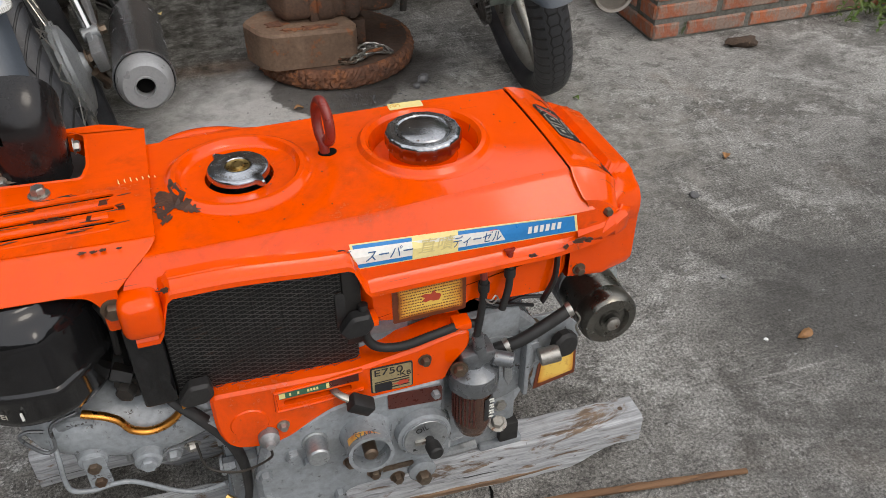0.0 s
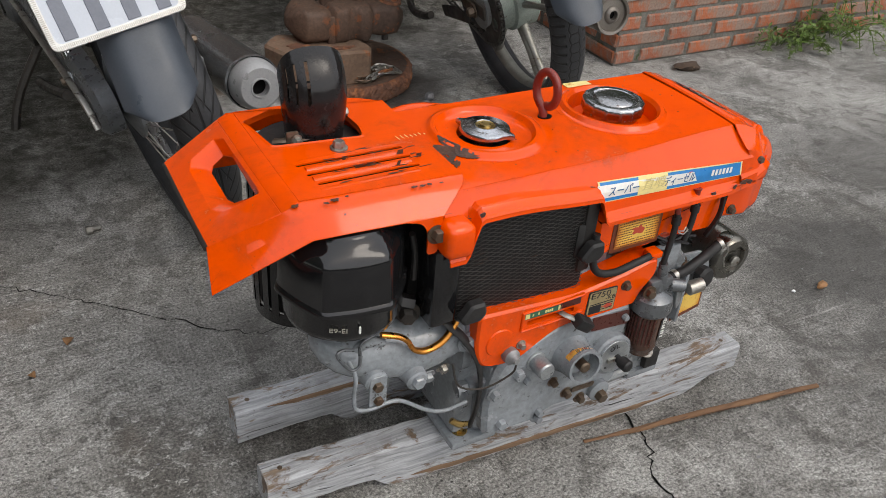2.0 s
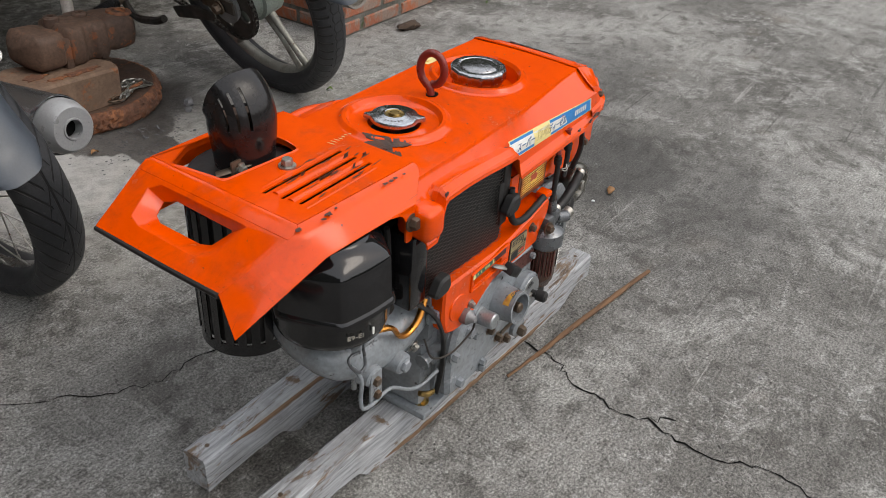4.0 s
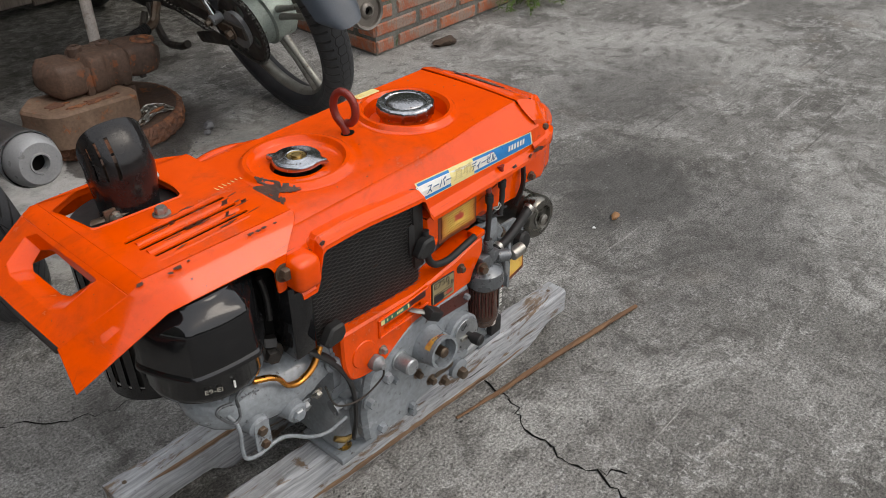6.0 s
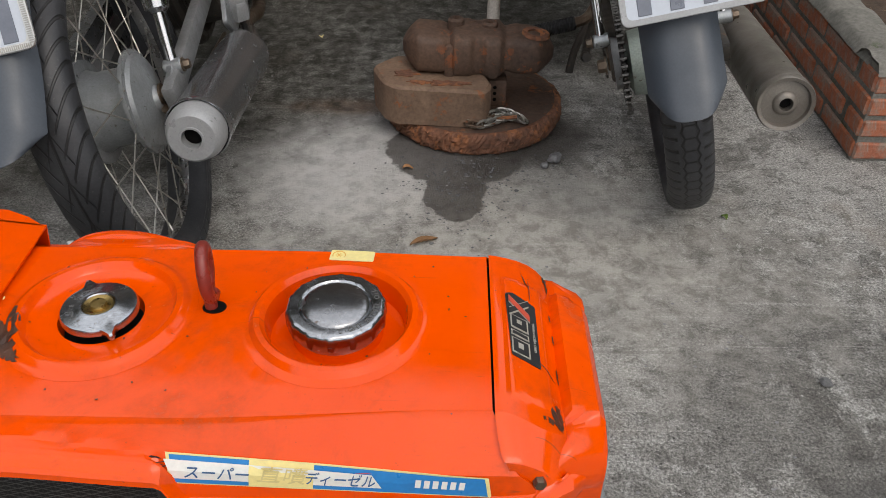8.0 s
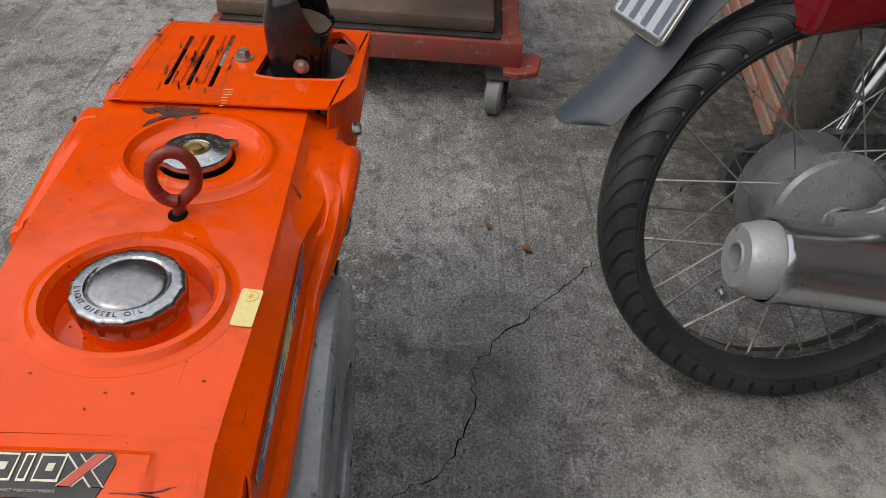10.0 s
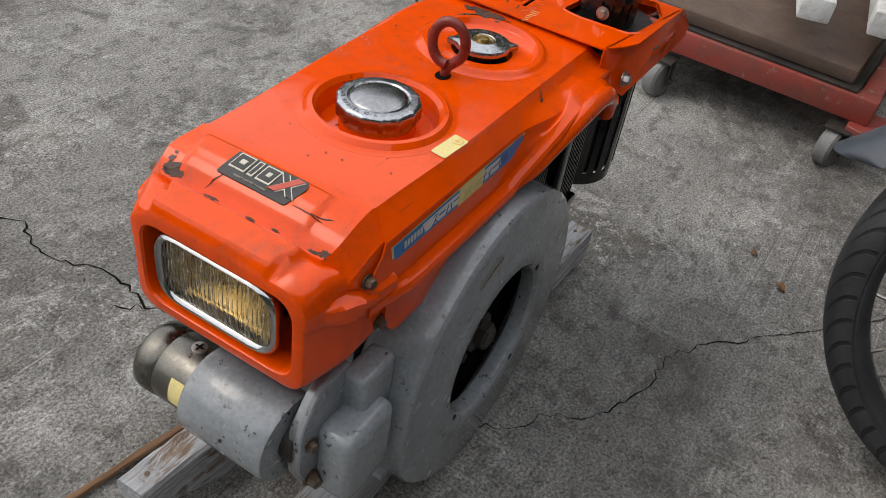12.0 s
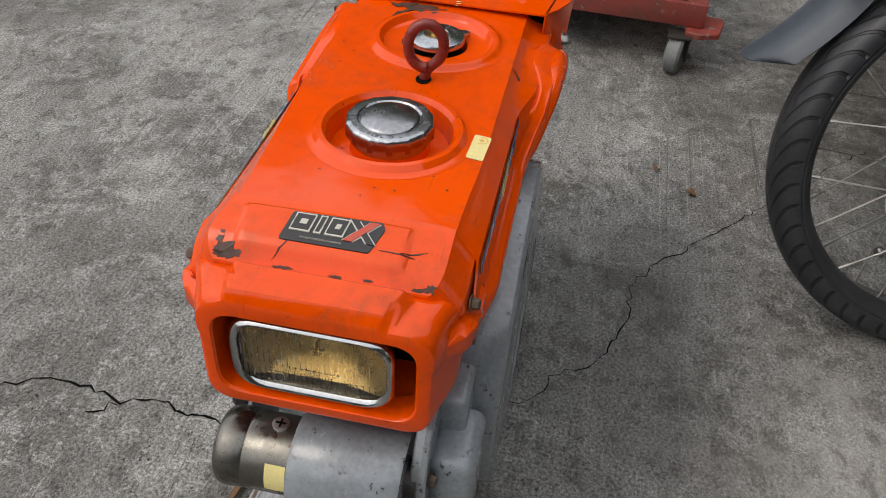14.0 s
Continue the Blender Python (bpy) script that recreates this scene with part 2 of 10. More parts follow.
M["leaf"] = paint("green_leaf", (0.09, 0.17, 0.025), (0.16, 0.20, 0.04), 0.5, 0, 20, 0.7, 0.2, 0.1, None, 60, 0.66, 0, 0.1, 300, 0.35)
M["dryleaf"] = paint("dry_leaf", (0.26, 0.13, 0.05), (0.14, 0.07, 0.03), 0.7, 0, 40, 0.7, 0.3, 0.2, None, 60, 0.66, 0, 0.1, 300, 0.3)
M["gravel"] = paint("grey_gravel", (0.20, 0.20, 0.20), (0.10, 0.10, 0.11), 0.8, 0, 60, 0.9, 0.4, 0.4, None, 60, 0.66, 0, 0.1, 300, 0.4)
M["trolleyred"] = paint("worn_red_frame", (0.30, 0.045, 0.032), (0.15, 0.055, 0.04), 0.55, 0, 14, 0.9, 0.35, 0.2, (0.28, 0.26, 0.24), 34, 0.60)
M["ply"] = paint("dirty_deck_board", (0.115, 0.075, 0.055), (0.06, 0.043, 0.034), 0.8, 0, 9, 0.9, 0.4, 0.3, (0.24, 0.06, 0.035), 30, 0.68)
M["caster"] = paint("grey_caster_rubber", (0.20, 0.205, 0.20), (0.09, 0.09, 0.088), 0.6, 0, 20, 0.8, 0.25, 0.2)
M["roof"] = paint("shed_roof_sheet", (0.16, 0.15, 0.14), (0.10, 0.09, 0.085), 0.6, 0.2, 2, 0.7, 0.2, 0.1)
M["wallgrey"] = paint("dim_plaster", (0.20, 0.19, 0.17), (0.12, 0.115, 0.105), 0.85, 0, 1.5, 0.8, 0.3, 0.3)


def grey_timber(name, pale, deep, streak, along, paintcol=None):
    """Weathered timber with its grain along x, y or z; paintcol: thin old paint over it."""
    n = Net(name)
    k = {"x": (2.5, 60, 60), "y": (60, 2.5, 60), "z": (60, 60, 2.5)}[along]
    v = n.scaled(*k)
    g = n.noise(1.0, 6, 0.65, 0.6, v)
    g2 = n.noise(4.0, 4, 0.6, 0.2, v)
    c = n.mix(n.step(g, 0.3, 0.7), deep, pale)
    c = n.mix(n.step(g2, 0.55, 0.72), c, streak)
    big = n.noise(9, 5, 0.6)
    if paintcol:
        c = n.mix(n.math("MULTIPLY", n.step(n.noise(14, 6, 0.7, 0.6), 0.40, 0.50), n.step(g, 0.30, 0.42)), c, paintcol)
    c = n.mix(n.step(big, 0.58, 0.75, 0, 0.6), c, deep)
    c = n.mix(1.0, c, n.step(n.random(), 0, 1, 0.8, 1.2), "MULTIPLY")
    h = n.math("ADD", n.math("MULTIPLY", g, 0.7), n.math("MULTIPLY", g2, 0.5))
    return n.out(c, 0.85, 0.0, n.bump(h, 0.6, 0.003))


def skid_wood():
    """Old bearer: chalky grey paint worn off in long flakes, brown wood and black checks along the grain."""
    n = Net("old_painted_timber")
    v = n.scaled(3, 70, 70)
    g = n.noise(1.0, 6, 0.65, 0.6, v)
    c = n.mix(n.step(g, 0.3, 0.7), (0.13, 0.085, 0.055), (0.26, 0.19, 0.135))
    flake = n.noise(1.0, 8, 0.7, 0.8, n.scaled(9, 30, 30))
    c = n.mix(n.math("MULTIPLY", n.step(flake, 0.40, 0.45), n.step(g, 0.28, 0.36)), c, (0.40, 0.41, 0.425))
    fine = n.noise(1.0, 4, 0.6, 0.3, n.scaled(7, 240, 240))
    c = n.mix(0.8, c, n.mix(1.0, c, n.step(fine, 0.34, 0.66, 0.50, 1.30), "MULTIPLY"))
    c = n.mix(n.step(n.noise(24, 6, 0.7), 0.52, 0.72, 0.0, 0.45), c, (0.17, 0.16, 0.15))
    check = n.math("MULTIPLY", n.step(n.noise(1.0, 3, 0.5, 0.6, n.scaled(5, 120, 120)), 0.66, 0.70), n.step(n.noise(8, 3), 0.45, 0.58))
    c = n.mix(n.math("MULTIPLY", check, 0.9), c, (0.02, 0.016, 0.012))
    spot = n.step(n.noise(130, 4, 0.7), 0.66, 0.70)
    c = n.mix(n.math("MULTIPLY", spot, 0.7), c, (0.06, 0.05, 0.042))
    h = n.math("SUBTRACT", n.math("ADD", n.math("MULTIPLY", g, 0.5), n.step(flake, 0.40, 0.45, 0.0, 0.3)), check)
    return n.out(c, 0.8, 0.0, n.bump(h, 0.7, 0.003))


M["skidwood"] = skid_wood()
M["skidsplit"] = grey_timber("split_bare_wood", (0.24, 0.15, 0.09), (0.11, 0.065, 0.038), (0.06, 0.035, 0.02), "x")
M["timber"] = grey_timber("grey_shed_board", (0.17, 0.14, 0.115), (0.055, 0.042, 0.034), (0.04, 0.03, 0.025), "z")
M["stickwood"] = grey_timber("split_stick", (0.20, 0.11, 0.055), (0.10, 0.05, 0.025), (0.05, 0.028, 0.016), "x")
M["whitetimber"] = grey_timber("white_painted_timber", (0.55, 0.55, 0.53), (0.42, 0.41, 0.38), (0.36, 0.33, 0.30), "x", (0.60, 0.61, 0.61))


def concrete():
    """Worn floor concrete: clouds, dark oil, pale scuffs, brush marks, grit, one wet spill with a pale washed place beside it."""
    n = Net("worn_concrete")
    c = n.mix(n.step(n.noise(1.3, 6, 0.6, 0.6), 0.40, 0.60), (0.140, 0.135, 0.124), (0.285, 0.278, 0.262))
    c = n.mix(n.step(n.noise(4.2, 9, 0.70, 0.7), 0.53, 0.59, 0.0, 0.65), c, (0.075, 0.070, 0.062))
    c = n.mix(n.step(n.noise(6.5, 10, 0.74, 0.9), 0.52, 0.60, 0.0, 0.60), c, (0.36, 0.355, 0.335))
    mid = n.noise(24, 8, 0.74, 0.3)
    c = n.mix(n.step(mid, 0.54, 0.575, 0.0, 0.55), c, (0.075, 0.071, 0.064))
    pale = n.noise(42, 8, 0.78, 0.5)
    c = n.mix(n.math("MULTIPLY", n.step(pale, 0.545, 0.58, 0.0, 0.75), n.step(n.noise(3.2, 4), 0.40, 0.62, 0.15, 1.0)), c, (0.37, 0.365, 0.35))
    # brush marks and scratches
    scr = None
    for turn, sc, lo in ((0.5, 1.0, 0.70), (1.9, 1.2, 0.70), (2.75, 0.8, 0.69), (1.25, 0.7, 0.70)):
        mp = n.node("Mapping", [("Vector", n.co)])
        mp.inputs["Rotation"].default_value = (0, 0, turn)
        mp.inputs["Scale"].default_value = (1.4 * sc, 230 * sc, 1)
        s = n.math("MULTIPLY", n.step(n.noise(1.0, 2, 0.5, 0.5, mp.outputs[0]), lo, lo + 0.05), n.step(n.noise(3.0 * sc, 3), 0.50, 0.60))
        scr = s if scr is None else n.math("MAXIMUM", scr, s)
    c = n.mix(n.math("MULTIPLY", scr, 0.75), c, (0.37, 0.36, 0.34))
    for turn, sc in ((0.75, 1.0), (2.2, 0.8), (1.55, 1.1)):
        mp = n.node("Mapping", [("Vector", n.co)])
        mp.inputs["Rotation"].default_value = (0, 0, turn)
        mp.inputs["Scale"].default_value = (0.9 * sc, 95 * sc, 1)
        v = n.noise(1.0, 2, 0.5, 1.2, mp.outputs[0])
        gate = n.step(n.noise(2.2 * sc, 3), 0.50, 0.58)
        c = n.mix(n.math("MULTIPLY", n.math("MULTIPLY", n.step(v, 0.69, 0.72), gate), 0.55), c, (0.40, 0.39, 0.37))
        c = n.mix(n.math("MULTIPLY", n.math("MULTIPLY", n.step(v, 0.32, 0.29), gate), 0.6), c, (0.055, 0.052, 0.047))
    mp = n.node("Mapping", [("Vector", n.co)])
    mp.inputs["Rotation"].default_value = (0, 0, 0.9)
    mp.inputs["Scale"].default_value = (6, 70, 1)
    brush = n.noise(1.0, 4, 0.65, 0.8, mp.outputs[0])
    c = n.mix(0.35, c, n.mix(1.0, c, n.step(brush, 0.3, 0.7, 0.55, 1.45), "MULTIPLY"))
    grit = n.noise(230, 4, 0.75)
    c = n.mix(0.85, c, n.mix(1.0, c, n.step(grit, 0.36, 0.64, 0.20, 1.80), "MULTIPLY"))
    c = n.mix(0.7, c, n.mix(1.0, c, n.step(n.noise(560, 3, 0.7), 0.36, 0.64, 0.35, 1.65), "MULTIPLY"))
    pits = n.step(n.voronoi(75), 0.10, 0.17, 1.0, 0.0)
    pits = n.math("MULTIPLY", pits, n.step(n.noise(23, 3), 0.52, 0.60))
    c = n.mix(n.math("MULTIPLY", pits, 0.85), c, (0.025, 0.023, 0.020))
    flecks = n.math("MULTIPLY", n.step(n.voronoi(38), 0.05, 0.09, 1.0, 0.0), n.step(n.noise(9, 3), 0.55, 0.62))
    c = n.mix(n.math("MULTIPLY", flecks, 0.8), c, (0.45, 0.44, 0.42))
    dings = n.math("MULTIPLY", n.step(n.math("ADD", n.voronoi(9), n.math("MULTIPLY", n.noise(60, 4), 0.06)), 0.08, 0.10, 1.0, 0.0), n.step(n.noise(4, 3), 0.48, 0.58))
    c = n.mix(n.math("MULTIPLY", dings, 0.7), c, (0.05, 0.047, 0.042))
    oil = n.step(n.noise(2.4, 7, 0.72, 0.8), 0.57, 0.66)
    c = n.mix(n.math("MULTIPLY", oil, 0.50), c, (0.045, 0.041, 0.036))
    tan = n.step(n.noise(3.1, 5, 0.6), 0.60, 0.72, 0.0, 0.35)
    c = n.mix(tan, c, (0.17, 0.125, 0.085))

    def pool(cx, cy, rx, ry, ragged, soft):
        mp = n.node("Mapping", [("Vector", n.co)])
        mp.inputs["Location"].default_value = (-cx / rx, -cy / ry, 0)
        mp.inputs["Scale"].default_value = (1 / rx, 1 / ry, 0)
        ln = n.t.nodes.new("ShaderNodeVectorMath")
        ln.operation = "LENGTH"
        n.t.links.new(mp.outputs[0], ln.inputs[0])
        d = n.math("ADD", ln.outputs["Value"], n.math("MULTIPLY", n.math("SUBTRACT", n.noise(14, 5, 0.6), 0.5), ragged))
        return n.step(d, 1.0 - soft, 1.0, 1.0, 0.0)

    wash = pool(0.09, 1.66, 0.28, 0.29, 1.2, 0.5)
    c = n.mix(n.math("MULTIPLY", wash, n.step(mid, 0.42, 0.58, 0.95, 0.70)), c, (0.52, 0.515, 0.50))
    wash2 = pool(0.50, 1.55, 0.22, 0.16, 1.4, 0.6)
    c = n.mix(n.math("MULTIPLY", wash2, 0.45), c, (0.34, 0.33, 0.31))
    # paler warm zone: brighter light before the stand is put into the colour
    lit_zone = pool(0.42, 1.36, 0.62, 0.40, 1.3, 0.8)
    c = n.mix(n.math("MULTIPLY", lit_zone, 0.75), c, n.mix(n.step(mid, 0.44, 0.58), (0.46, 0.44, 0.40), (0.27, 0.255, 0.225)))
    rusty = n.math("MULTIPLY", pool(0.05, 1.92, 0.22, 0.05, 1.2, 0.7), 0.5)
    c = n.mix(rusty, c, (0.19, 0.09, 0.04))
    # floor under the shed: damp, with the shade of roof and bikes painted in
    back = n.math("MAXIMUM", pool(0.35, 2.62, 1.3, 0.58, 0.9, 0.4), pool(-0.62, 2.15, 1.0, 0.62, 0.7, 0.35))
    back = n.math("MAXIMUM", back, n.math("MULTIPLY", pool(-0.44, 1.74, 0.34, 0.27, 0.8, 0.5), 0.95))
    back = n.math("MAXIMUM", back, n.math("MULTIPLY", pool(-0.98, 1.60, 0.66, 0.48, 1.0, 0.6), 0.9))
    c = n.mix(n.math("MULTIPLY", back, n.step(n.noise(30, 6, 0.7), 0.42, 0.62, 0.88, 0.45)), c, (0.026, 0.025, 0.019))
    wet = n.math("MAXIMUM", pool(0.30, 1.73, 0.15, 0.13, 0.55, 0.05), pool(0.295, 1.575, 0.062, 0.10, 0.9, 0.06))
    wet = n.math("MAXIMUM", wet, pool(0.46, 1.80, 0.16, 0.14, 0.6, 0.4))
    c = n.mix(n.math("MULTIPLY", wet, 0.78), c, (0.040, 0.033, 0.028))
    damp = n.math("MAXIMUM", n.math("MULTIPLY", pool(0.93, 0.74, 0.27, 0.23, 0.9, 0.5), 0.85), n.math("MULTIPLY", pool(1.35, 1.02, 0.40, 0.30, 1.0, 0.7), 0.55))
    damp = n.math("MAXIMUM", damp, n.math("MULTIPLY", pool(-0.05, 1.00, 0.50, 0.24, 1.0, 0.8), 0.6))
    damp = n.math("MAXIMUM", damp, n.math("MULTIPLY", pool(0.86, 0.50, 0.46, 0.26, 1.2, 0.7), 0.62))
    c = n.mix(damp, c, n.mix(n.step(grit, 0.35, 0.65), (0.030, 0.028, 0.026), (0.075, 0.072, 0.067)))
    r = n.step(mid, 0.3, 0.7, 0.60, 0.85)
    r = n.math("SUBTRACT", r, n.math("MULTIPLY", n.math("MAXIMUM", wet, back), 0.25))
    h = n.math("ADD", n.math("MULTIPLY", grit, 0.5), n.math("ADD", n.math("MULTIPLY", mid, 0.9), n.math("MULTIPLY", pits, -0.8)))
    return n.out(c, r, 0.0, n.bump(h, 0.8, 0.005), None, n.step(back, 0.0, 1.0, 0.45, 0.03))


M["concrete"] = concrete()


def brick_clay():
    n = Net("orange_brick_clay")
    c = n.mix(n.random(), (0.40, 0.125, 0.055), (0.30, 0.105, 0.06))
    c = n.mix(n.step(n.noise(16, 7, 0.72, 0.8), 0.44, 0.56, 0, 0.85), c, (0.25, 0.205, 0.17))
    c = n.mix(n.step(n.noise(7, 5, 0.6), 0.56, 0.72, 0, 0.6), c, (0.12, 0.08, 0.06))
    g = n.noise(140, 4, 0.7)
    c = n.mix(0.4, c, n.mix(1.0, c, n.step(g, 0.3, 0.7, 0.5, 1.5), "MULTIPLY"))
    return n.out(c, 0.9, 0.0, n.bump(n.math("ADD", g, n.noise(30, 4)), 0.7, 0.003))


M["brick"] = brick_clay()
M["mortar"] = paint("grey_mortar", (0.19, 0.18, 0.16), (0.10, 0.10, 0.085), 0.92, 0, 9, 0.9, 0.5, 0.9, (0.07, 0.09, 0.04), 18, 0.60, 0, 0.1, 110)


def core_mesh(name):
    """Radiator core behind its diamond screen: dark net with fine glints."""
    n = Net(name)
    v = n.scaled(1, 0, 1)
    a = n.node("TexWave", [("Vector", v), ("Scale", 95.0), ("Distortion", 0.4)])
    c = n.mix(n.step(a.outputs["Fac"], 0.55, 0.9), (0.004, 0.004, 0.004), (0.018, 0.018, 0.019))
    c = n.mix(n.step(n.noise(16, 5, 0.6, 1.0, n.scaled(1, 1, 6)), 0.62, 0.72, 0, 0.7), c, (0.11, 0.05, 0.025))
    return n.out(c, 0.5, 0.3)


M["core"] = core_mesh("radiator_core")


def glass(name, tint, rough=0.05):
    n = Net(name)
    n.b.inputs["Transmission Weight"].default_value = 1.0
    g = n.noise(35, 5, 0.7)
    c = n.mix(n.step(g, 0.45, 0.7, 0, 0.5), tint, (0.45, 0.30, 0.12))
    return n.out(c, rough)


M["lens"] = glass("old_lamp_glass", (0.93, 0.86, 0.70), 0.06)
def aged_label(name, cx, cz, hx, hz):
    """Yellow paper label scorched brown from its edges inward."""
    n = Net(name)
    sep = n.node("SeparateXYZ", [(0, n.co)])
    u = n.math("DIVIDE", n.math("ABSOLUTE", n.math("SUBTRACT", sep.outputs[0], cx)), hx)
    v = n.math("DIVIDE", n.math("ABSOLUTE", n.math("SUBTRACT", sep.outputs[2], cz)), hz)
    e = n.math("MAXIMUM", n.math("POWER", u, 2.2), n.math("POWER", v, 1.8))
    e = n.math("ADD", e, n.math("MULTIPLY", n.math("SUBTRACT", n.noise(60, 4, 0.6), 0.5), 0.55))
    c = n.mix(n.step(e, 0.25, 0.85), (0.80, 0.53, 0.11), (0.62, 0.22, 0.02))
    c = n.mix(n.step(e, 0.72, 1.0), c, (0.13, 0.022, 0.006))
    c = n.mix(n.step(n.noise(160, 4, 0.7), 0.56, 0.7, 0, 0.5), c, (0.45, 0.14, 0.03))
    return n.out(c, 0.35, 0.0, n.bump(n.noise(200, 3), 0.05, 0.001))


M["tanklabel"] = aged_label("scorched_tank_label", 0.167 - 0.05, 0.3538 - 0.07, 0.0335, 0.0193)
M["bracketlabel"] = aged_label("scorched_bracket_label", 0.328 - 0.05, 0.183 - 0.07, 0.024, 0.026)
M["reflector"] = paint("tarnished_reflector", (0.62, 0.50, 0.27), (0.40, 0.28, 0.12), 0.3, 0.85, 22, 0.8, 0.2, 0.1)


# ---------------------------------------------------------------- building helpers
def thing(name, label, category, at=(0, 0, 0), group="", m=None):
    ob = new(name)
    ob.empty_display_size = 0.05
    ob.matrix_basis = m if m is not None else Matrix.Translation(at)
    ob["shift"] = [0.0, 0.0, 0.0] if m is not None else [-a for a in at]
    return tagged(ob, label, category, group)


def root_shift(ob):
    while ob.parent:
        ob = ob.parent
    return Vector(ob["shift"]) if "shift" in ob else Vector()


def mesh_of(name, bm, mat, smooth=35):
    bmesh.ops.recalc_face_normals(bm, faces=bm.faces)
    me = bpy.data.meshes.new(name)
    if smooth:
        for f in bm.faces:
            f.smooth = True
        lim = radians(smooth)
        for e in bm.edges:
            if len(e.link_faces) != 2 or e.calc_face_angle(0) > lim:
                e.smooth = False
    bm.to_mesh(me)
    bm.free()
    me.materials.append(mat)
    return me


def part(name, bm, mat, parent, label="", smooth=35):
    """One mesh under a thing or under a part, its points given in the thing's own frame."""
    bm.transform(Matrix.Translation(root_shift(parent)))
    ob = new(name, mesh_of(name, bm, mat, smooth))
    ob.parent = parent
    return tagged(ob, label)


def solo(name, bm, mat, label, category, at=None, group="", kind="", smooth=35):
    """A thing that is one mesh, its points given in the world."""
    if at:
        bm.transform(Matrix.Translation([-a for a in at]))
    ob = new(name, mesh_of(name, bm, mat, smooth))
    if at:
        ob.location = at
    return tagged(ob, label, category, group, kind)


def thick(ob, t, off=-1.0):
    md = ob.modifiers.new("thickness", "SOLIDIFY")
    md.thickness, md.offset = t, off
    return ob


def rounded(ob, w, seg=2):
    md = ob.modifiers.new("edge", "BEVEL")
    md.width, md.segments, md.limit_method, md.angle_limit = w, seg, "ANGLE", radians(40)
    return ob


def B():
    return bmesh.new()


def box(bm, x0, x1, y0, y1, z0, z1, bev=0.0, seg=2):
    r = bmesh.ops.create_cube(bm, size=1.0)
    vs = r["verts"]
    bmesh.ops.transform(bm, matrix=Matrix.LocRotScale(((x0 + x1) / 2, (y0 + y1) / 2, (z0 + z1) / 2), None, (abs(x1 - x0), abs(y1 - y0), abs(z1 - z0))), verts=vs)
    if bev:
        es = list({e for v in vs for e in v.link_edges})
        bmesh.ops.bevel(bm, geom=es, offset=bev, segments=seg, affect="EDGES", profile=0.5)
    return bm


def frame_of(d):
    d = Vector(d).normalized()
    a = Vector((0, 0, 1)) if abs(d.z) < 0.9 else Vector((1, 0, 0))
    u = a.cross(d).normalized()
    return u, d.cross(u), d


def lathe(bm, prof, p, axis, seg=32, close=True, wob=None):
    """Turns a profile of (radius, height along the axis) round the axis at p."""
    u, v, d = frame_of(axis)
    p = Vector(p)
    rings = []
    for r, h in prof:
        if r < 1e-6:
            rings.append([bm.verts.new(p + d * h)])
            continue
        ring = []
        for i in range(seg):
            a = 2 * math.pi * i / seg
            rr = r * (wob(a, h) if wob else 1)
            ring.append(bm.verts.new(p + d * h + (u * math.cos(a) + v * math.sin(a)) * rr))
        rings.append(ring)
    for a, b in zip(rings, rings[1:]):
        for i in range(seg):
            j = (i + 1) % seg
            if len(a) == 1 and len(b) == 1:
                continue
            if len(a) == 1:
                bm.faces.new((a[0], b[i], b[j]))
            elif len(b) == 1:
                bm.faces.new((a[i], a[j], b[0]))
            else:
                bm.faces.new((a[i], a[j], b[j], b[i]))
    if close:
        for ring in (rings[0], rings[-1]):
            if len(ring) > 2:
                bm.faces.new(ring)
    return bm


def rod(bm, a, b, r, r2=None, seg=16, bev=0.0):
    a, b = Vector(a), Vector(b)
    L = (b - a).length
    r2 = r if r2 is None else r2
    if bev:
        return lathe(bm, [(r - bev, 0), (r, bev), (r2, L - bev), (r2 - bev, L)], a, b - a, seg)
    return lathe(bm, [(r, 0), (r2, L)], a, b - a, seg)


def spline(pts, n=6):
    """Points of a smooth line through pts."""
    P = [Vector(p) for p in pts]
    P = [2 * P[0] - P[1]] + P + [2 * P[-1] - P[-2]]
    out = []
    for i in range(1, len(P) - 2):
        a, b, c, d = P[i - 1], P[i], P[i + 1], P[i + 2]
        for k in range(n):
            t = k / n
            out.append(0.5 * (2 * b + (c - a) * t + (2 * a - 5 * b + 4 * c - d) * t * t + (3 * b - a - 3 * c + d) * t ** 3))
    out.append(P[-2])
    return out


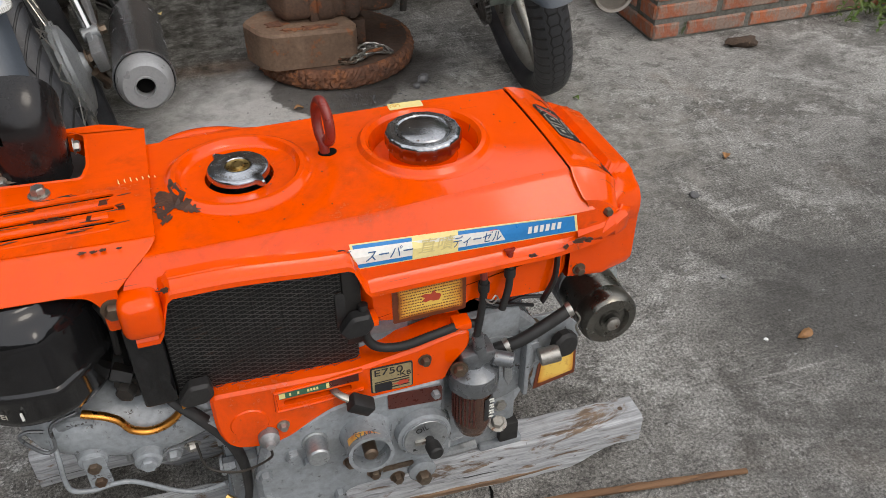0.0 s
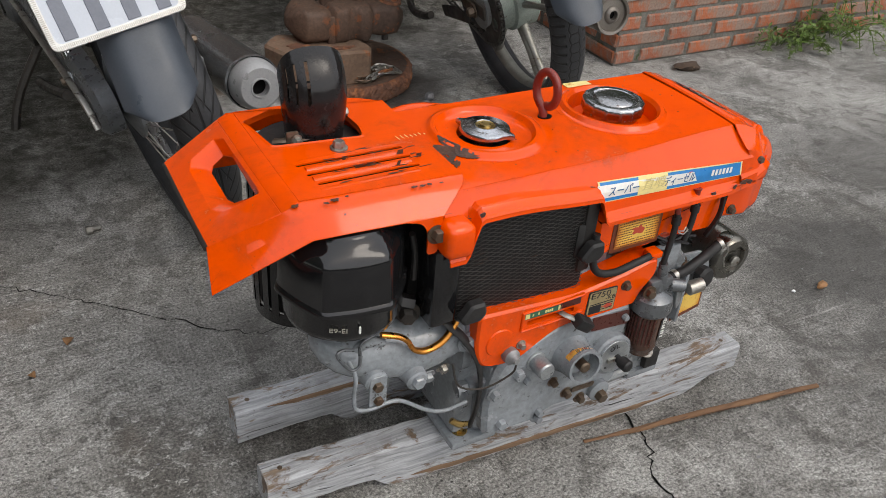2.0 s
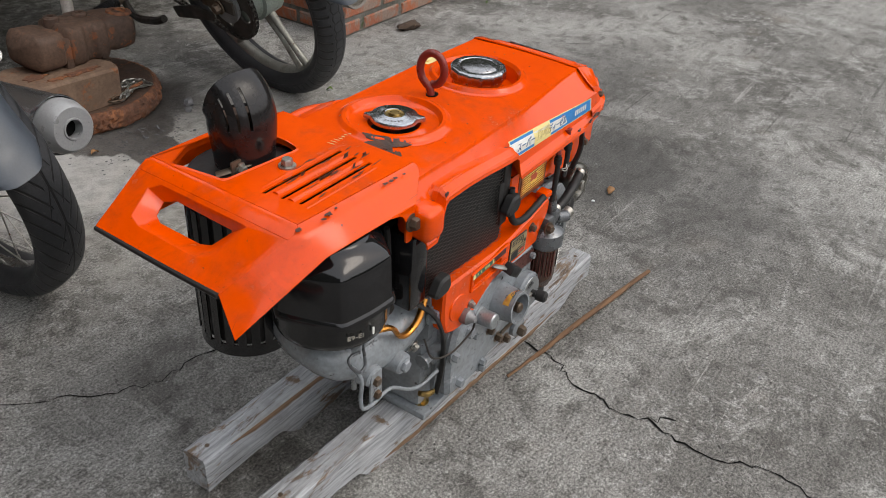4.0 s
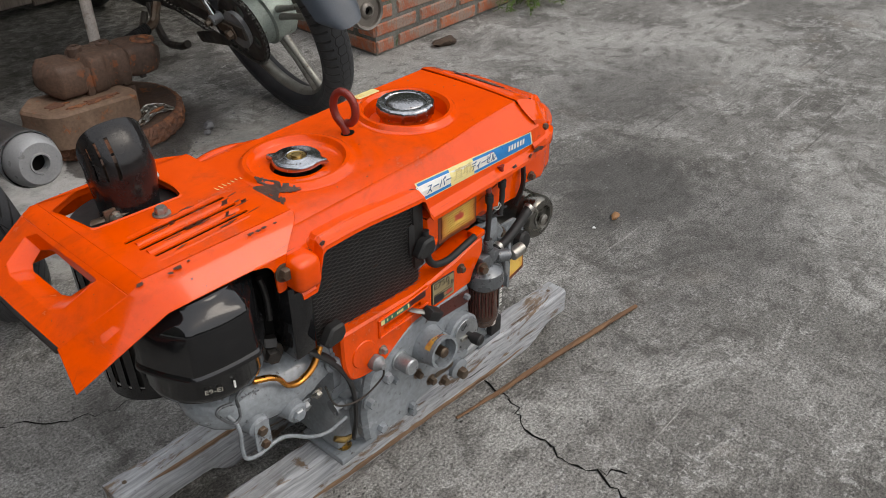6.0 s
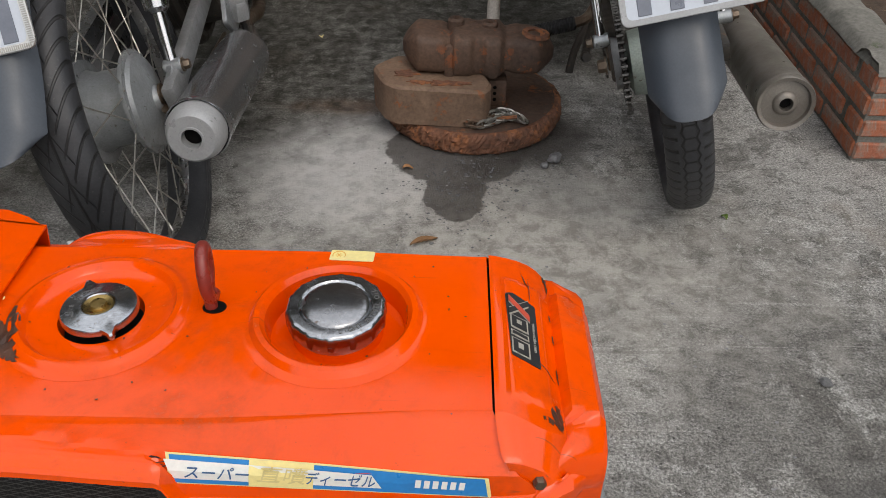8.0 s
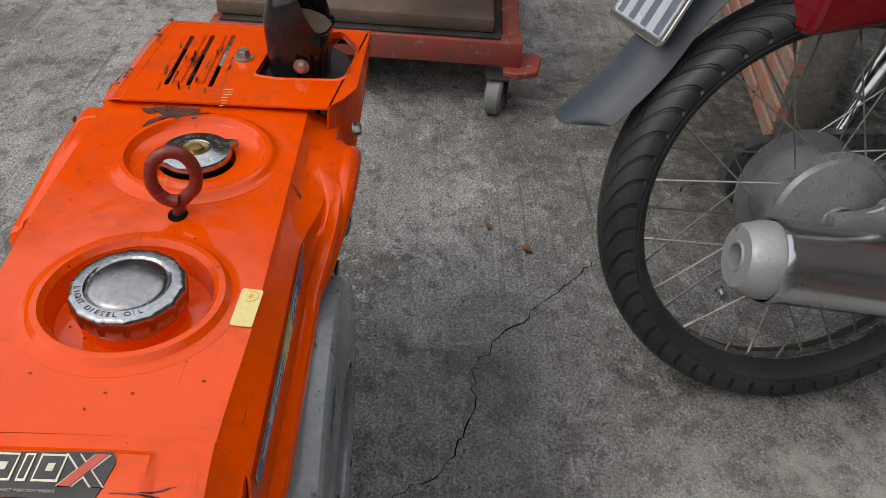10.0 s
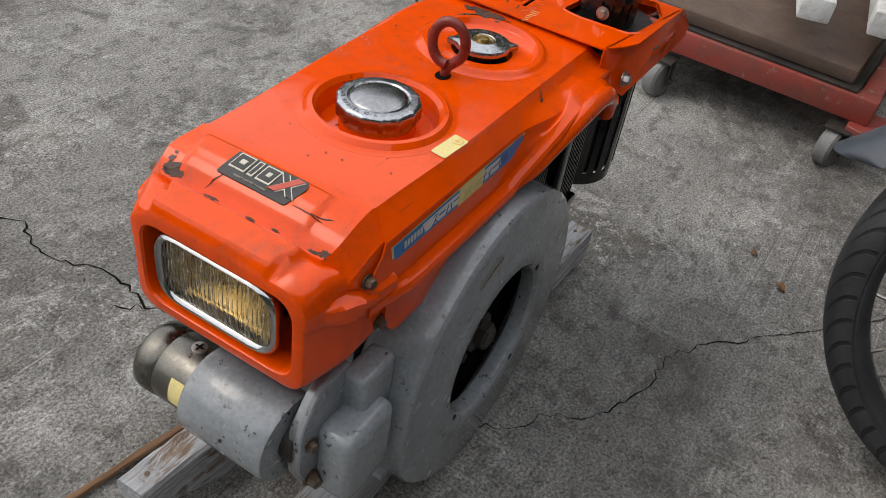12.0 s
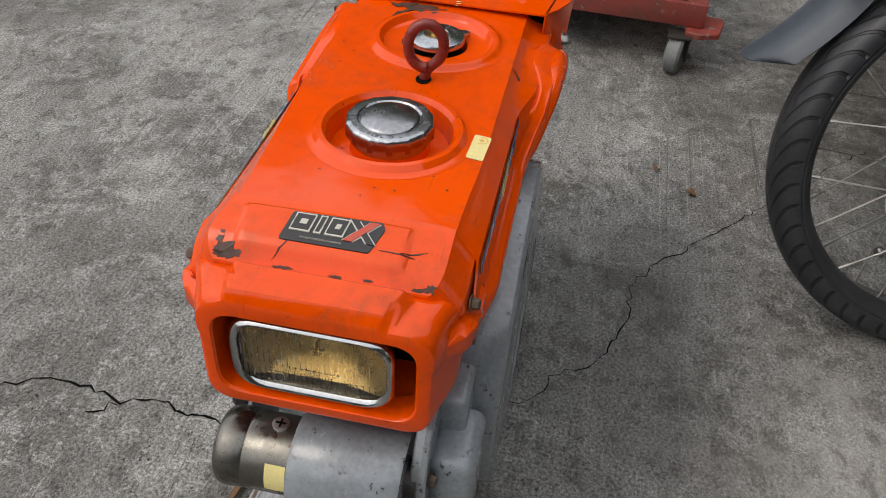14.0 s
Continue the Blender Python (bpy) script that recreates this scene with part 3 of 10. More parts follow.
def tube(bm, pts, r, seg=10, n=6, flat=1.0, loop=False):
    """A bent round bar or hose; r may be a list, one for each given point."""
    line = spline(pts, n) if n > 1 else [Vector(p) for p in pts]
    if loop:
        line = line[:-1]
    N = len(line)
    rr = [r] * N if not isinstance(r, (list, tuple)) else [float(np.interp(i / (N - 1), np.linspace(0, 1, len(r)), r)) for i in range(N)]
    prev = None
    rings = []
    for i, p in enumerate(line):
        if loop:
            d = (line[(i + 1) % N] - line[i - 1]).normalized()
        else:
            d = (line[min(i + 1, N - 1)] - line[max(i - 1, 0)]).normalized()
        if prev is None:
            u = frame_of(d)[0]
        else:
            u = (prev - d * prev.dot(d)).normalized()
        v = d.cross(u)
        prev = u
        rings.append([bm.verts.new(p + (u * math.cos(2 * math.pi * k / seg) + v * math.sin(2 * math.pi * k / seg) * flat) * rr[i]) for k in range(seg)])
    pairs = list(zip(rings, rings[1:])) + ([(rings[-1], rings[0])] if loop else [])
    for a, b in pairs:
        for k in range(seg):
            bm.faces.new((a[k], a[(k + 1) % seg], b[(k + 1) % seg], b[k]))
    if not loop:
        bm.faces.new(rings[0])
        bm.faces.new(rings[-1])
    return bm


def round_poly(pts, r=0.005, n=4):
    """A flat outline with its corners rounded; a point may carry a radius of its own as a third number."""
    out = []
    N = len(pts)
    for i in range(N):
        p, q, s = Vector(pts[i - 1][:2]), Vector(pts[i][:2]), Vector(pts[(i + 1) % N][:2])
        rad = pts[i][2] if len(pts[i]) > 2 else r
        a, b = (p - q), (s - q)
        k = min(rad, a.length * 0.49, b.length * 0.49)
        if k < 1e-5:
            out.append(q)
            continue
        a, b = q + a.normalized() * k, q + b.normalized() * k
        for j in range(n + 1):
            t = j / n
            out.append(a * (1 - t) ** 2 + q * 2 * t * (1 - t) + b * t * t)
    return out


def rrect(u0, u1, v0, v1, r, n=5):
    return round_poly([(u0, v0), (u1, v0), (u1, v1), (u0, v1)], r, n)


def slab(bm, outline, lift, t, bev=0.0, holes=()):
    """A plate: a flat outline, lifted into space by lift(u, v, w), of thickness t, with a small chamfer on its face."""
    def inset(o, k):
        c = []
        N = len(o)
        for i in range(N):
            d = (o[(i + 1) % N] - o[i - 1])
            if d.length < 1e-9:
                c.append(o[i])
                continue
            d.normalize()
            c.append(o[i] + Vector((-d.y, d.x)) * k)
        return c
    area = sum(a.x * b.y - b.x * a.y for a, b in zip(outline, outline[1:] + outline[:1]))
    if area < 0:
        outline = outline[::-1]
    loops = [[bm.verts.new(lift(p.x, p.y, 0)) for p in outline]]
    if bev:
        loops.append([bm.verts.new(lift(p.x, p.y, t - bev)) for p in outline])
        loops.append([bm.verts.new(lift(p.x, p.y, t)) for p in inset(outline, bev)])
    else:
        loops.append([bm.verts.new(lift(p.x, p.y, t)) for p in outline])
    N = len(outline)
    for a, b in zip(loops, loops[1:]):
        for i in range(N):
            bm.faces.new((a[i], a[(i + 1) % N], b[(i + 1) % N], b[i]))
    top = loops[-1]
    if not holes:
        bm.faces.new(top)
        bm.faces.new(loops[0])
        return bm
    tops, bases = [top], [loops[0]]
    for hole in holes:
        ha = sum(a.x * b.y - b.x * a.y for a, b in zip(hole, hole[1:] + hole[:1]))
        if ha < 0:
            hole = hole[::-1]
        up = [bm.verts.new(lift(p.x, p.y, t)) for p in hole]
        dn = [bm.verts.new(lift(p.x, p.y, 0)) for p in hole]
        for i in range(len(hole)):
            bm.faces.new((up[i], up[(i + 1) % len(hole)], dn[(i + 1) % len(hole)], dn[i]))
        tops.append(up)
        bases.append(dn)
    for rims in (tops, bases):
        es = [bm.edges.get((l[i], l[(i + 1) % len(l)])) for l in rims for i in range(len(l))]
        bmesh.ops.triangle_fill(bm, use_beauty=True, use_dissolve=False, edges=es)
    return bm


def on_y(y, s=-1):
    """Lifts (x, z) onto the plane y, thickness towards s * y."""
    return lambda u, v, w: Vector((u, y + s * w, v))


def on_x(x, s=1):
    return lambda u, v, w: Vector((x + s * w, u, v))


def on_z(z, s=1):
    return lambda u, v, w: Vector((u, v, z + s * w))


def hexbolt(parent, p, axis, r=0.007, h=0.006, mat="steel", shank=0.0, name="bolt"):
    bm = B()
    prof = [(r * 1.45, 0), (r * 1.45, h * 0.22), (r * 1.1, h * 0.22)]
    lathe(bm, prof, p, axis, 14)
    u, v, d = frame_of(axis)
    q = Vector(p) + d * h * 0.2
    lathe(bm, [(r, 0), (r, h * 0.75), (r * 0.82, h)], q, axis, 6)
    if shank:
        rod(bm, q + d * h * 0.8, q + d * (h + shank), r * 0.55, None, 10)
    return part(name, bm, M[mat], parent)


def lettering(parent, text, size, m, mat, name="lettering", squeeze=1.0, shear=0.0, depth=0.0002):
    cu = bpy.data.curves.new(name, "FONT")
    cu.body, cu.size, cu.align_x, cu.align_y, cu.shear = text, size, "CENTER", "CENTER", shear
    cu.extrude = depth
    tmp = bpy.data.objects.new("tmp", cu)
    scene.collection.objects.link(tmp)
    bpy.context.view_layer.update()
    me = bpy.data.meshes.new_from_object(tmp.evaluated_get(bpy.context.evaluated_depsgraph_get()))
    bpy.data.objects.remove(tmp)
    me.transform(Matrix.Translation(root_shift(parent)) @ m @ Matrix.Diagonal((squeeze, 1, 1, 1)))
    me.materials.clear()
    me.materials.append(M[mat])
    me.name = name
    ob = new(name, me)
    ob.parent = parent
    return ob


def facing_near(x, y, z, tilt=0.0, slope=0.0):
    """Text on a face that looks towards -y: tilt leans it back, slope turns it in its plane."""
    return Matrix.Translation((x, y, z)) @ Matrix.Rotation(radians(90 - tilt), 4, "X") @ Matrix.Rotation(radians(slope), 4, "Z")


def blot(seed, n=14, rough=0.45):
    """A ragged closed outline of unit size."""
    rnd = random.Random(seed)
    k = [rnd.uniform(1 - rough, 1 + rough * 0.6) for _ in range(n)]
    return [Vector((math.cos(2 * math.pi * i / n) * k[i], math.sin(2 * math.pi * i / n) * k[i])) for i in range(n)]

# ---------------------------------------------------------------- the place
def ground_sheet():
    bm = B()
    bmesh.ops.create_grid(bm, x_segments=40, y_segments=40, size=40)
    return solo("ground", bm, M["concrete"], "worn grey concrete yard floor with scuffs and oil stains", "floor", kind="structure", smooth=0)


ground_sheet()


def crack(pts, w, seed, mat="dark", stray=0.005):
    """A ragged open crack in the floor along a line of places."""
    rnd = random.Random(seed)
    bm = B()
    line = []
    for a, b in zip(pts, pts[1:]):
        a, b = Vector((*a, 0)), Vector((*b, 0))
        k = max(3, int((b - a).length / 0.012))
        for i in range(k):
            p = a.lerp(b, i / k)
            line.append(p + Vector((rnd.uniform(-1, 1), rnd.uniform(-1, 1), 0)) * stray)
    line.append(Vector((*pts[-1], 0)))
    prev = None
    for i, p in enumerate(line):
        d = line[min(i + 1, len(line) - 1)] - line[max(i - 1, 0)]
        s = Vector((-d.y, d.x, 0)).normalized() * w * rnd.uniform(0.15, 0.9) * 0.42
        pair = [bm.verts.new(p + s + Vector((0, 0, 0.0012))), bm.verts.new(p - s + Vector((0, 0, 0.0012)))]
        if prev:
            bm.faces.new((prev[0], prev[1], pair[1], pair[0]))
        prev = pair
    solo("floor_crack", bm, M[mat], "thin dark ragged crack in the concrete floor", "crack", kind="structure", smooth=0)


crack([(0.25, 0.62), (0.239, 0.55), (0.236, 0.521), (0.218, 0.5), (0.203, 0.471), (0.205, 0.45), (0.198, 0.42), (0.187, 0.39), (0.205, 0.348), (0.193, 0.300), (0.190, 0.245), (0.217, 0.183), (0.217, 0.126), (0.186, 0.075), (0.237, 0.01), (0.22, -0.1), (0.26, -0.3)], 0.0056, 1)
crack([(0.207, 0.345), (0.225, 0.33), (0.231, 0.315)], 0.004, 2)
crack([(0.13, 0.80), (0.088, 0.834), (0.067, 0.868), (0.026, 0.883), (-0.002, 0.926), (-0.046, 0.959), (-0.103, 0.978), (-0.187, 0.983), (-0.25, 1.02), (-0.309, 1.076), (-0.40, 1.155), (-0.46, 1.21), (-0.565, 1.29), (-0.7, 1.42)], 0.0032, 3)
crack([(0.937, 0.779), (0.66, 0.605), (0.495, 0.543), (0.33, 0.470), (0.232, 0.465)], 0.0013, 4, "groove", 0.0018)
crack([(0.62, 0.61), (0.80, 0.50), (1.3, 0.42)], 0.0015, 6, "groove", 0.002)


M["hedge"] = paint("far_sky_block", (0.035, 0.045, 0.025), (0.085, 0.085, 0.07), 0.9, 0, 1.2, 0.8, 0.4, 0.2)


def shed():
    """Unseen sheet roof over the parked motorcycles, wall and band added to block light."""
    bm = B()
    for i in range(59):
        x0 = -6 + i * 0.12
        box(bm, x0, x0 + 0.07, 2.45, 3.4, 2.62, 2.66)
        box(bm, x0 + 0.07, x0 + 0.12, 2.45, 3.4, 2.60, 2.63)
    solo("ceiling", bm, M["roof"], "unseen ribbed grey sheet roof of the shed, its extent set for shade", "roof", kind="structure", smooth=0)
    # unseen back wall of the shed, added to darken the floor before it
    bm = box(B(), -6.0, 1.08, 3.30, 3.40, 0, 2.60)
    solo("wall_north", bm, M["wallgrey"], "unseen dim plastered wall added to darken the shed", "wall", kind="structure", smooth=0)
    # unseen uneven dark band, its height set round the place to block low sky
    bm = B()
    n = 160
    lo, hi = [], []
    for i in range(n):
        a = 2 * math.pi * i / n
        h = 4.6 + 1.2 * noise.noise(Vector((math.cos(a) * 4, math.sin(a) * 4, 0))) + 0.5 * noise.noise(Vector((math.cos(a) * 18, math.sin(a) * 18, 3)))
        h += 5.5 * max(0.0, math.cos(a - radians(165))) ** 0.7 - 3.3 * max(0.0, math.cos(a + radians(85))) ** 0.6 + 3.5 * max(0.0, math.cos(a - radians(65))) ** 0.7
        lo.append(bm.verts.new((9.5 * math.cos(a), 1 + 9.5 * math.sin(a), 0)))
        hi.append(bm.verts.new((10.2 * math.cos(a), 1 + 10.2 * math.sin(a), h)))
    for i in range(n):
        bm.faces.new((lo[i], lo[(i + 1) % n], hi[(i + 1) % n], hi[i]))
    solo("backdrop", bm, M["hedge"], "unseen dark band round the yard, added to block low sky", "backdrop", kind="structure", smooth=0)


shed()

# ---------------------------------------------------------------- the engine
YC = 0.689
engine = thing("diesel_engine", "orange and grey single-cylinder diesel engine resting on two timber skids", "engine", (0.05, 0.69, 0.07))


def smooth01(a, b, x):
    t = min(1.0, max(0.0, (x - a) / (b - a)))
    return t * t * (3 - 2 * t)


RAD, FUEL = (0.012, 0.700), (0.199, 0.698)


def dish(x, y):
    """Relief of the two round wells on the hood."""
    z = 0.0
    r = math.hypot(x - FUEL[0], y - FUEL[1])
    z += float(np.interp(r, [0, 0.0530, 0.0560, 0.0595, 0.0640, 0.0680, 0.0715], [-0.017, -0.017, 0.001, 0.0056, 0.0054, 0.0010, 0]))
    r = math.hypot(x - RAD[0], y - RAD[1])
    z += float(np.interp(r, [0, 0.0300, 0.0330, 0.050, 0.0555, 0.0595, 0.0650, 0.0690, 0.0725], [-0.022, -0.022, -0.005, -0.004, -0.002, 0.0044, 0.0044, 0.0008, 0]))
    return z


def hood_top(x, y):
    h = (y - YC) / 0.107
    return 0.4555 + 0.0035 * (1 - h * h)


def lip_near(x):
    z = 0.384
    z += 0.046 * smooth01(-0.086, -0.070, x) * (1 - smooth01(0.076, 0.092, x))
    z -= 0.010 * smooth01(-0.04, 0.09, x) * (1 - smooth01(0.076, 0.092, x))
    return z


def lip_far(x):
    """Far lip: low along the side, rising in an arch over the radiator opening."""
    return float(np.interp(x, [-0.104, -0.088, -0.075, -0.053, -0.028, 0.002, 0.034, 0.062, 0.086, 0.112], [0.392, 0.393, 0.412, 0.426, 0.431, 0.430, 0.423, 0.409, 0.393, 0.379]))


def shoulder(x, s=-1):
    """How far in from its edge the top of the bonnet begins to fall, on the near (-1) or far (1) side."""
    if s > 0:
        return 0.011 + 0.004 * smooth01(0.20, 0.32, x)
    return 0.012 + 0.012 * smooth01(0.08, 0.32, x) + 0.012 * smooth01(0.335, 0.375, x)


def far_face(half, sh, top, t):
    """Far side below the top: a short chamfer to t = 0.5, then an upright face."""
    if t < 0.5:
        return half - sh + (sh + 0.0045) * t * 2, top - 0.0015 - 0.0185 * t * 2
    return half + 0.0045 + 0.0030 * (t - 0.5), top - 0.020 - 0.014 * (t - 0.5) * 2


def section(x, top, half, lipa, lipb, flare=1.0):
    """Cross-section of the bonnet at x: near lip, near side, top, far side, far lip."""
    bend = 1.0 + 0.5 * smooth01(0.33, 0.37, x)
    def side(s, lip):
        pts = []
        sh = shoulder(x, s)
        # where the lip arches up, the slope runs out into it
        low = lip + 0.0135
        a = (half + 0.006, max(top - 0.034, low - 0.0003))
        b = (half + 0.009, lip + 0.013)
        for t in (0, 0.06, 0.14, 0.25, 0.375, 0.5, 0.625, 0.75, 0.875, 1.0):
            if s > 0:
                h, z = far_face(half, sh, top, t)
                pts.append((h, max(z, low)))
            else:
                pts.append((half - sh + (sh + 0.006) * t, max(top - 0.002 - 0.032 * t ** bend, low)))
        for t in (0.25, 0.5, 0.75, 1.0):
            pts.append((a[0] + (b[0] - a[0]) * t, a[1] + (b[1] - a[1]) * t))
        pts += [(half + 0.009 + 0.003 * flare, lip + 0.010), (half + 0.009 + 0.008 * flare, lip + 0.008), (half + 0.009 + 0.010 * flare, lip + 0.005), (half + 0.009 + 0.0105 * flare, lip)]
        if s > 0:
            # the side swells out into an arch over the radiator end
            sw = 0.013 * smooth01(-0.115, -0.085, x) * (1 - smooth01(0.050, 0.120, x))
            pts = [(h + sw * smooth01(top - 0.010, top - 0.022, z), z + 0.5 * sw * smooth01(top - 0.016, top - 0.036, z) * smooth01(lip - 0.01, top - 0.02, z)) for h, z in pts]
        return [(YC + s * h, z) for h, z in pts]
    return side(-1, lipa), side(1, lipb)


def tank_hood():
    bm = B()
    n_top, nx = 44, 96
    half = 0.107
    rows = []
    for i in range(nx + 1):
        u = i / nx
        row = []
        xm = -0.083 + 0.4025 * u
        near, far = section(xm, 0.457, half, lip_near(-0.104 + 0.428 * u), lip_far(-0.104 + 0.428 * u), 1.0 - 0.85 * smooth01(0.26, 0.322, xm))
        def xs(k, n):
            start = -0.083 - 0.021 * smooth01(0.0, 0.36, k / n)
            stop = float(np.interp(k / n, [0, 0.5, 0.62, 1], [0.3185, 0.334, 0.3500, 0.3525]))
            return start + (stop - start) * u
        for k in range(len(near) - 1, 0, -1):
            row.append(Vector((xs(k, len(near) - 1), *near[k])))
        for k in range(n_top + 1):
            y = YC - half + shoulder(xm) + (2 * half - shoulder(xm) - shoulder(xm, 1)) * k / n_top
            row.append(Vector((min(xm, 0.3185), y, hood_top(xm, y))))
        for k in range(1, len(far)):
            row.append(Vector((xs(k, len(far) - 1), *far[k])))
        rows.append([bm.verts.new(v) for v in row])
    for a, b in zip(rows, rows[1:]):
        for k in range(len(a) - 1):
            bm.faces.new((a[k], a[k + 1], b[k + 1], b[k]))
    # the two round wells with their rolled rims are pressed into the top
    for c in (FUEL, RAD):
        cut = [f for f in bm.faces if all(v.co.z > 0.45 and math.hypot(v.co.x - c[0], v.co.y - c[1]) < 0.0700 for v in f.verts)]
        bmesh.ops.delete(bm, geom=cut, context="FACES")
        radii = [0.026, 0.0300, 0.0312, 0.0322, 0.0330, 0.040, 0.0490, 0.0520, 0.0530, 0.0540, 0.0550, 0.0560, 0.0575, 0.0595, 0.0618, 0.0640, 0.0660, 0.0680, 0.0700, 0.0722, 0.0755]
        loops = []
        for r in radii:
            ring = []
            for i in range(120):
                a = 2 * math.pi * i / 120
                x, y = c[0] + r * math.cos(a), c[1] + r * math.sin(a)
                ring.append(bm.verts.new((x, y, hood_top(x, y) + dish(x, y) + 0.0002)))
            loops.append(ring)
        for p, q in zip(loops, loops[1:]):
            for i in range(120):
                bm.faces.new((p[i], q[i], q[(i + 1) % 120], p[(i + 1) % 120]))
    return thick(part("bonnet", bm, M["orange"], engine, "glossy orange pressed-steel bonnet with scratches", 24), 0.0018)


bonnet = tank_hood()
bm = B()
box(bm, -0.1125, -0.0765, 0.5565, 0.604, 0.3935, 0.434, 0.010, 4)
part("bonnet_leg", bm, M["orange"], bonnet, "", 50)
bm = tube(B(), [(0.112, 0.8060, 0.378), (0.086, 0.8135, 0.391), (0.062, 0.8190, 0.407), (0.034, 0.8240, 0.421), (0.002, 0.8270, 0.4285), (-0.028, 0.8275, 0.4295), (-0.052, 0.8270, 0.4240), (-0.072, 0.8255, 0.4090), (-0.081, 0.8240, 0.386)], [0.006, 0.0090, 0.0105, 0.0115, 0.0115, 0.0115, 0.0110, 0.010, 0.008], 14, 6)
part("arch_flange", bm, M["orange"], bonnet, "rolled orange lip round the radiator opening", 60)


def cover_top(x, y):
    """Height of the nose cover over a place: a slope that steepens to its front edge, a pressed panel round the badge, rounded shoulders."""
    z = float(np.interp(x, [0.3225, 0.334, 0.345, 0.355, 0.362, 0.367, 0.3715], [0.4566, 0.4552, 0.4526, 0.4482, 0.4434, 0.4388, 0.4335]))
    z += 0.0034 * (1 - smooth01(0.325, 0.355, x)) * (1 - ((y - YC) / 0.109) ** 2)
    e = min(smooth01(0.329, 0.333, x), smooth01(0.366, 0.3615, x), smooth01(0.617, 0.622, y), smooth01(0.752, 0.747, y))
    z += 0.0026 * e
    # the seam edge stands proud of the bonnet, most on the far side
    return z + 0.0010 * (1 - smooth01(0.322, 0.336, x)) * (0.3 + 0.7 * smooth01(YC - 0.05, YC + 0.05, y)) * smooth01(YC + 0.11, YC + 0.08, y)


def cover_half(x):
    return float(np.interp(x, [0.322, 0.352, 0.360, 0.366, 0.370, 0.3735], [0.1090, 0.1086, 0.1075, 0.1054, 0.1023, 0.0983]))


def nose_cover():
    bm = B()
    rows = []
    n = 64
    xs = [0.3202 + 0.0518 * (i / 30) for i in range(31)] + [0.3728, 0.3730]
    for i, x in enumerate(xs):
        half = cover_half(x)
        curl = 0.0 if i < 31 else (0.0015 if i == 31 else 0.0045)
        a, b = YC - half + 0.016 + 0.008 * (1 - smooth01(0.324, 0.358, x)), YC + half - 0.017
        row = []
        def side(s, y_in):
            zt = cover_top(x, y_in) - curl
            zb = 0.4045 + 0.010 * smooth01(0.338, 0.374, x)
            edge = Vector((YC + s * (half + (0.0 if s > 0 else 0.001)), zt - (0.0215 if s > 0 else 0.026)))
            foot = Vector((YC + s * (half + (0.0015 if s > 0 else 0.0035)), zb))
            corners = [Vector((y_in, zt)), edge, foot]
            out = []
            line = [corners[0].lerp(edge, k / 6) for k in range(1, 6)] + [edge + (corners[0] - edge).normalized() * 0.0022, edge + Vector((-s * 0.0004, 0.0008)), edge + (foot - edge).normalized() * 0.0022] + [edge.lerp(foot, k / 4) for k in (1, 2, 3, 4)]
            for k, p in enumerate(line):
                t = (k + 1) / len(line)
                out.append(Vector((x + (0.009 if s > 0 else 0.0125) * smooth01(0.0, 1.0, t) * (1 - smooth01(0.3225, 0.362, x)), p.x, p.y)))
            return out
        row += side(-1, a)[::-1]
        for k in range(n + 1):
            y = a + (b - a) * k / n
            row.append(Vector((x, y, cover_top(x, y) - curl)))
        row += side(1, b)
        rows.append([bm.verts.new(v) for v in row])
    for p, q in zip(rows, rows[1:]):
        for k in range(len(p) - 1):
            bm.faces.new((p[k], p[k + 1], q[k + 1], q[k]))
    return thick(part("nose_cover", bm, M["orange"], engine, "orange nose cover with chipped dark edges", 22), 0.0018)


nose = nose_cover()


def seam_gap():
    """Added joggled strip, near-black as the shade in the gap between bonnet and nose cover."""
    bm = B()
    rows = []
    for x in (0.310, 0.338):
        row = [(x + 0.010, YC - 0.1005, 0.408), (x + 0.006, YC - 0.0985, 0.425), (x, YC - 0.084, 0.4490)]
        row += [(x, YC - 0.080 + 0.160 * k / 8, 0.4520) for k in range(9)]
        row += [(x, YC + 0.087, 0.4495), (x + 0.006, YC + 0.1015, 0.431), (x + 0.010, YC + 0.1025, 0.408)]
        rows.append([bm.verts.new(p) for p in row])
    for k in range(len(rows[0]) - 1):
        bm.faces.new((rows[0][k], rows[0][k + 1], rows[1][k + 1], rows[1][k]))
    thick(part("seam_strip", bm, M["dark"], nose, "added dark strip painting the shade in the gap behind the cover"), 0.001)


seam_gap()


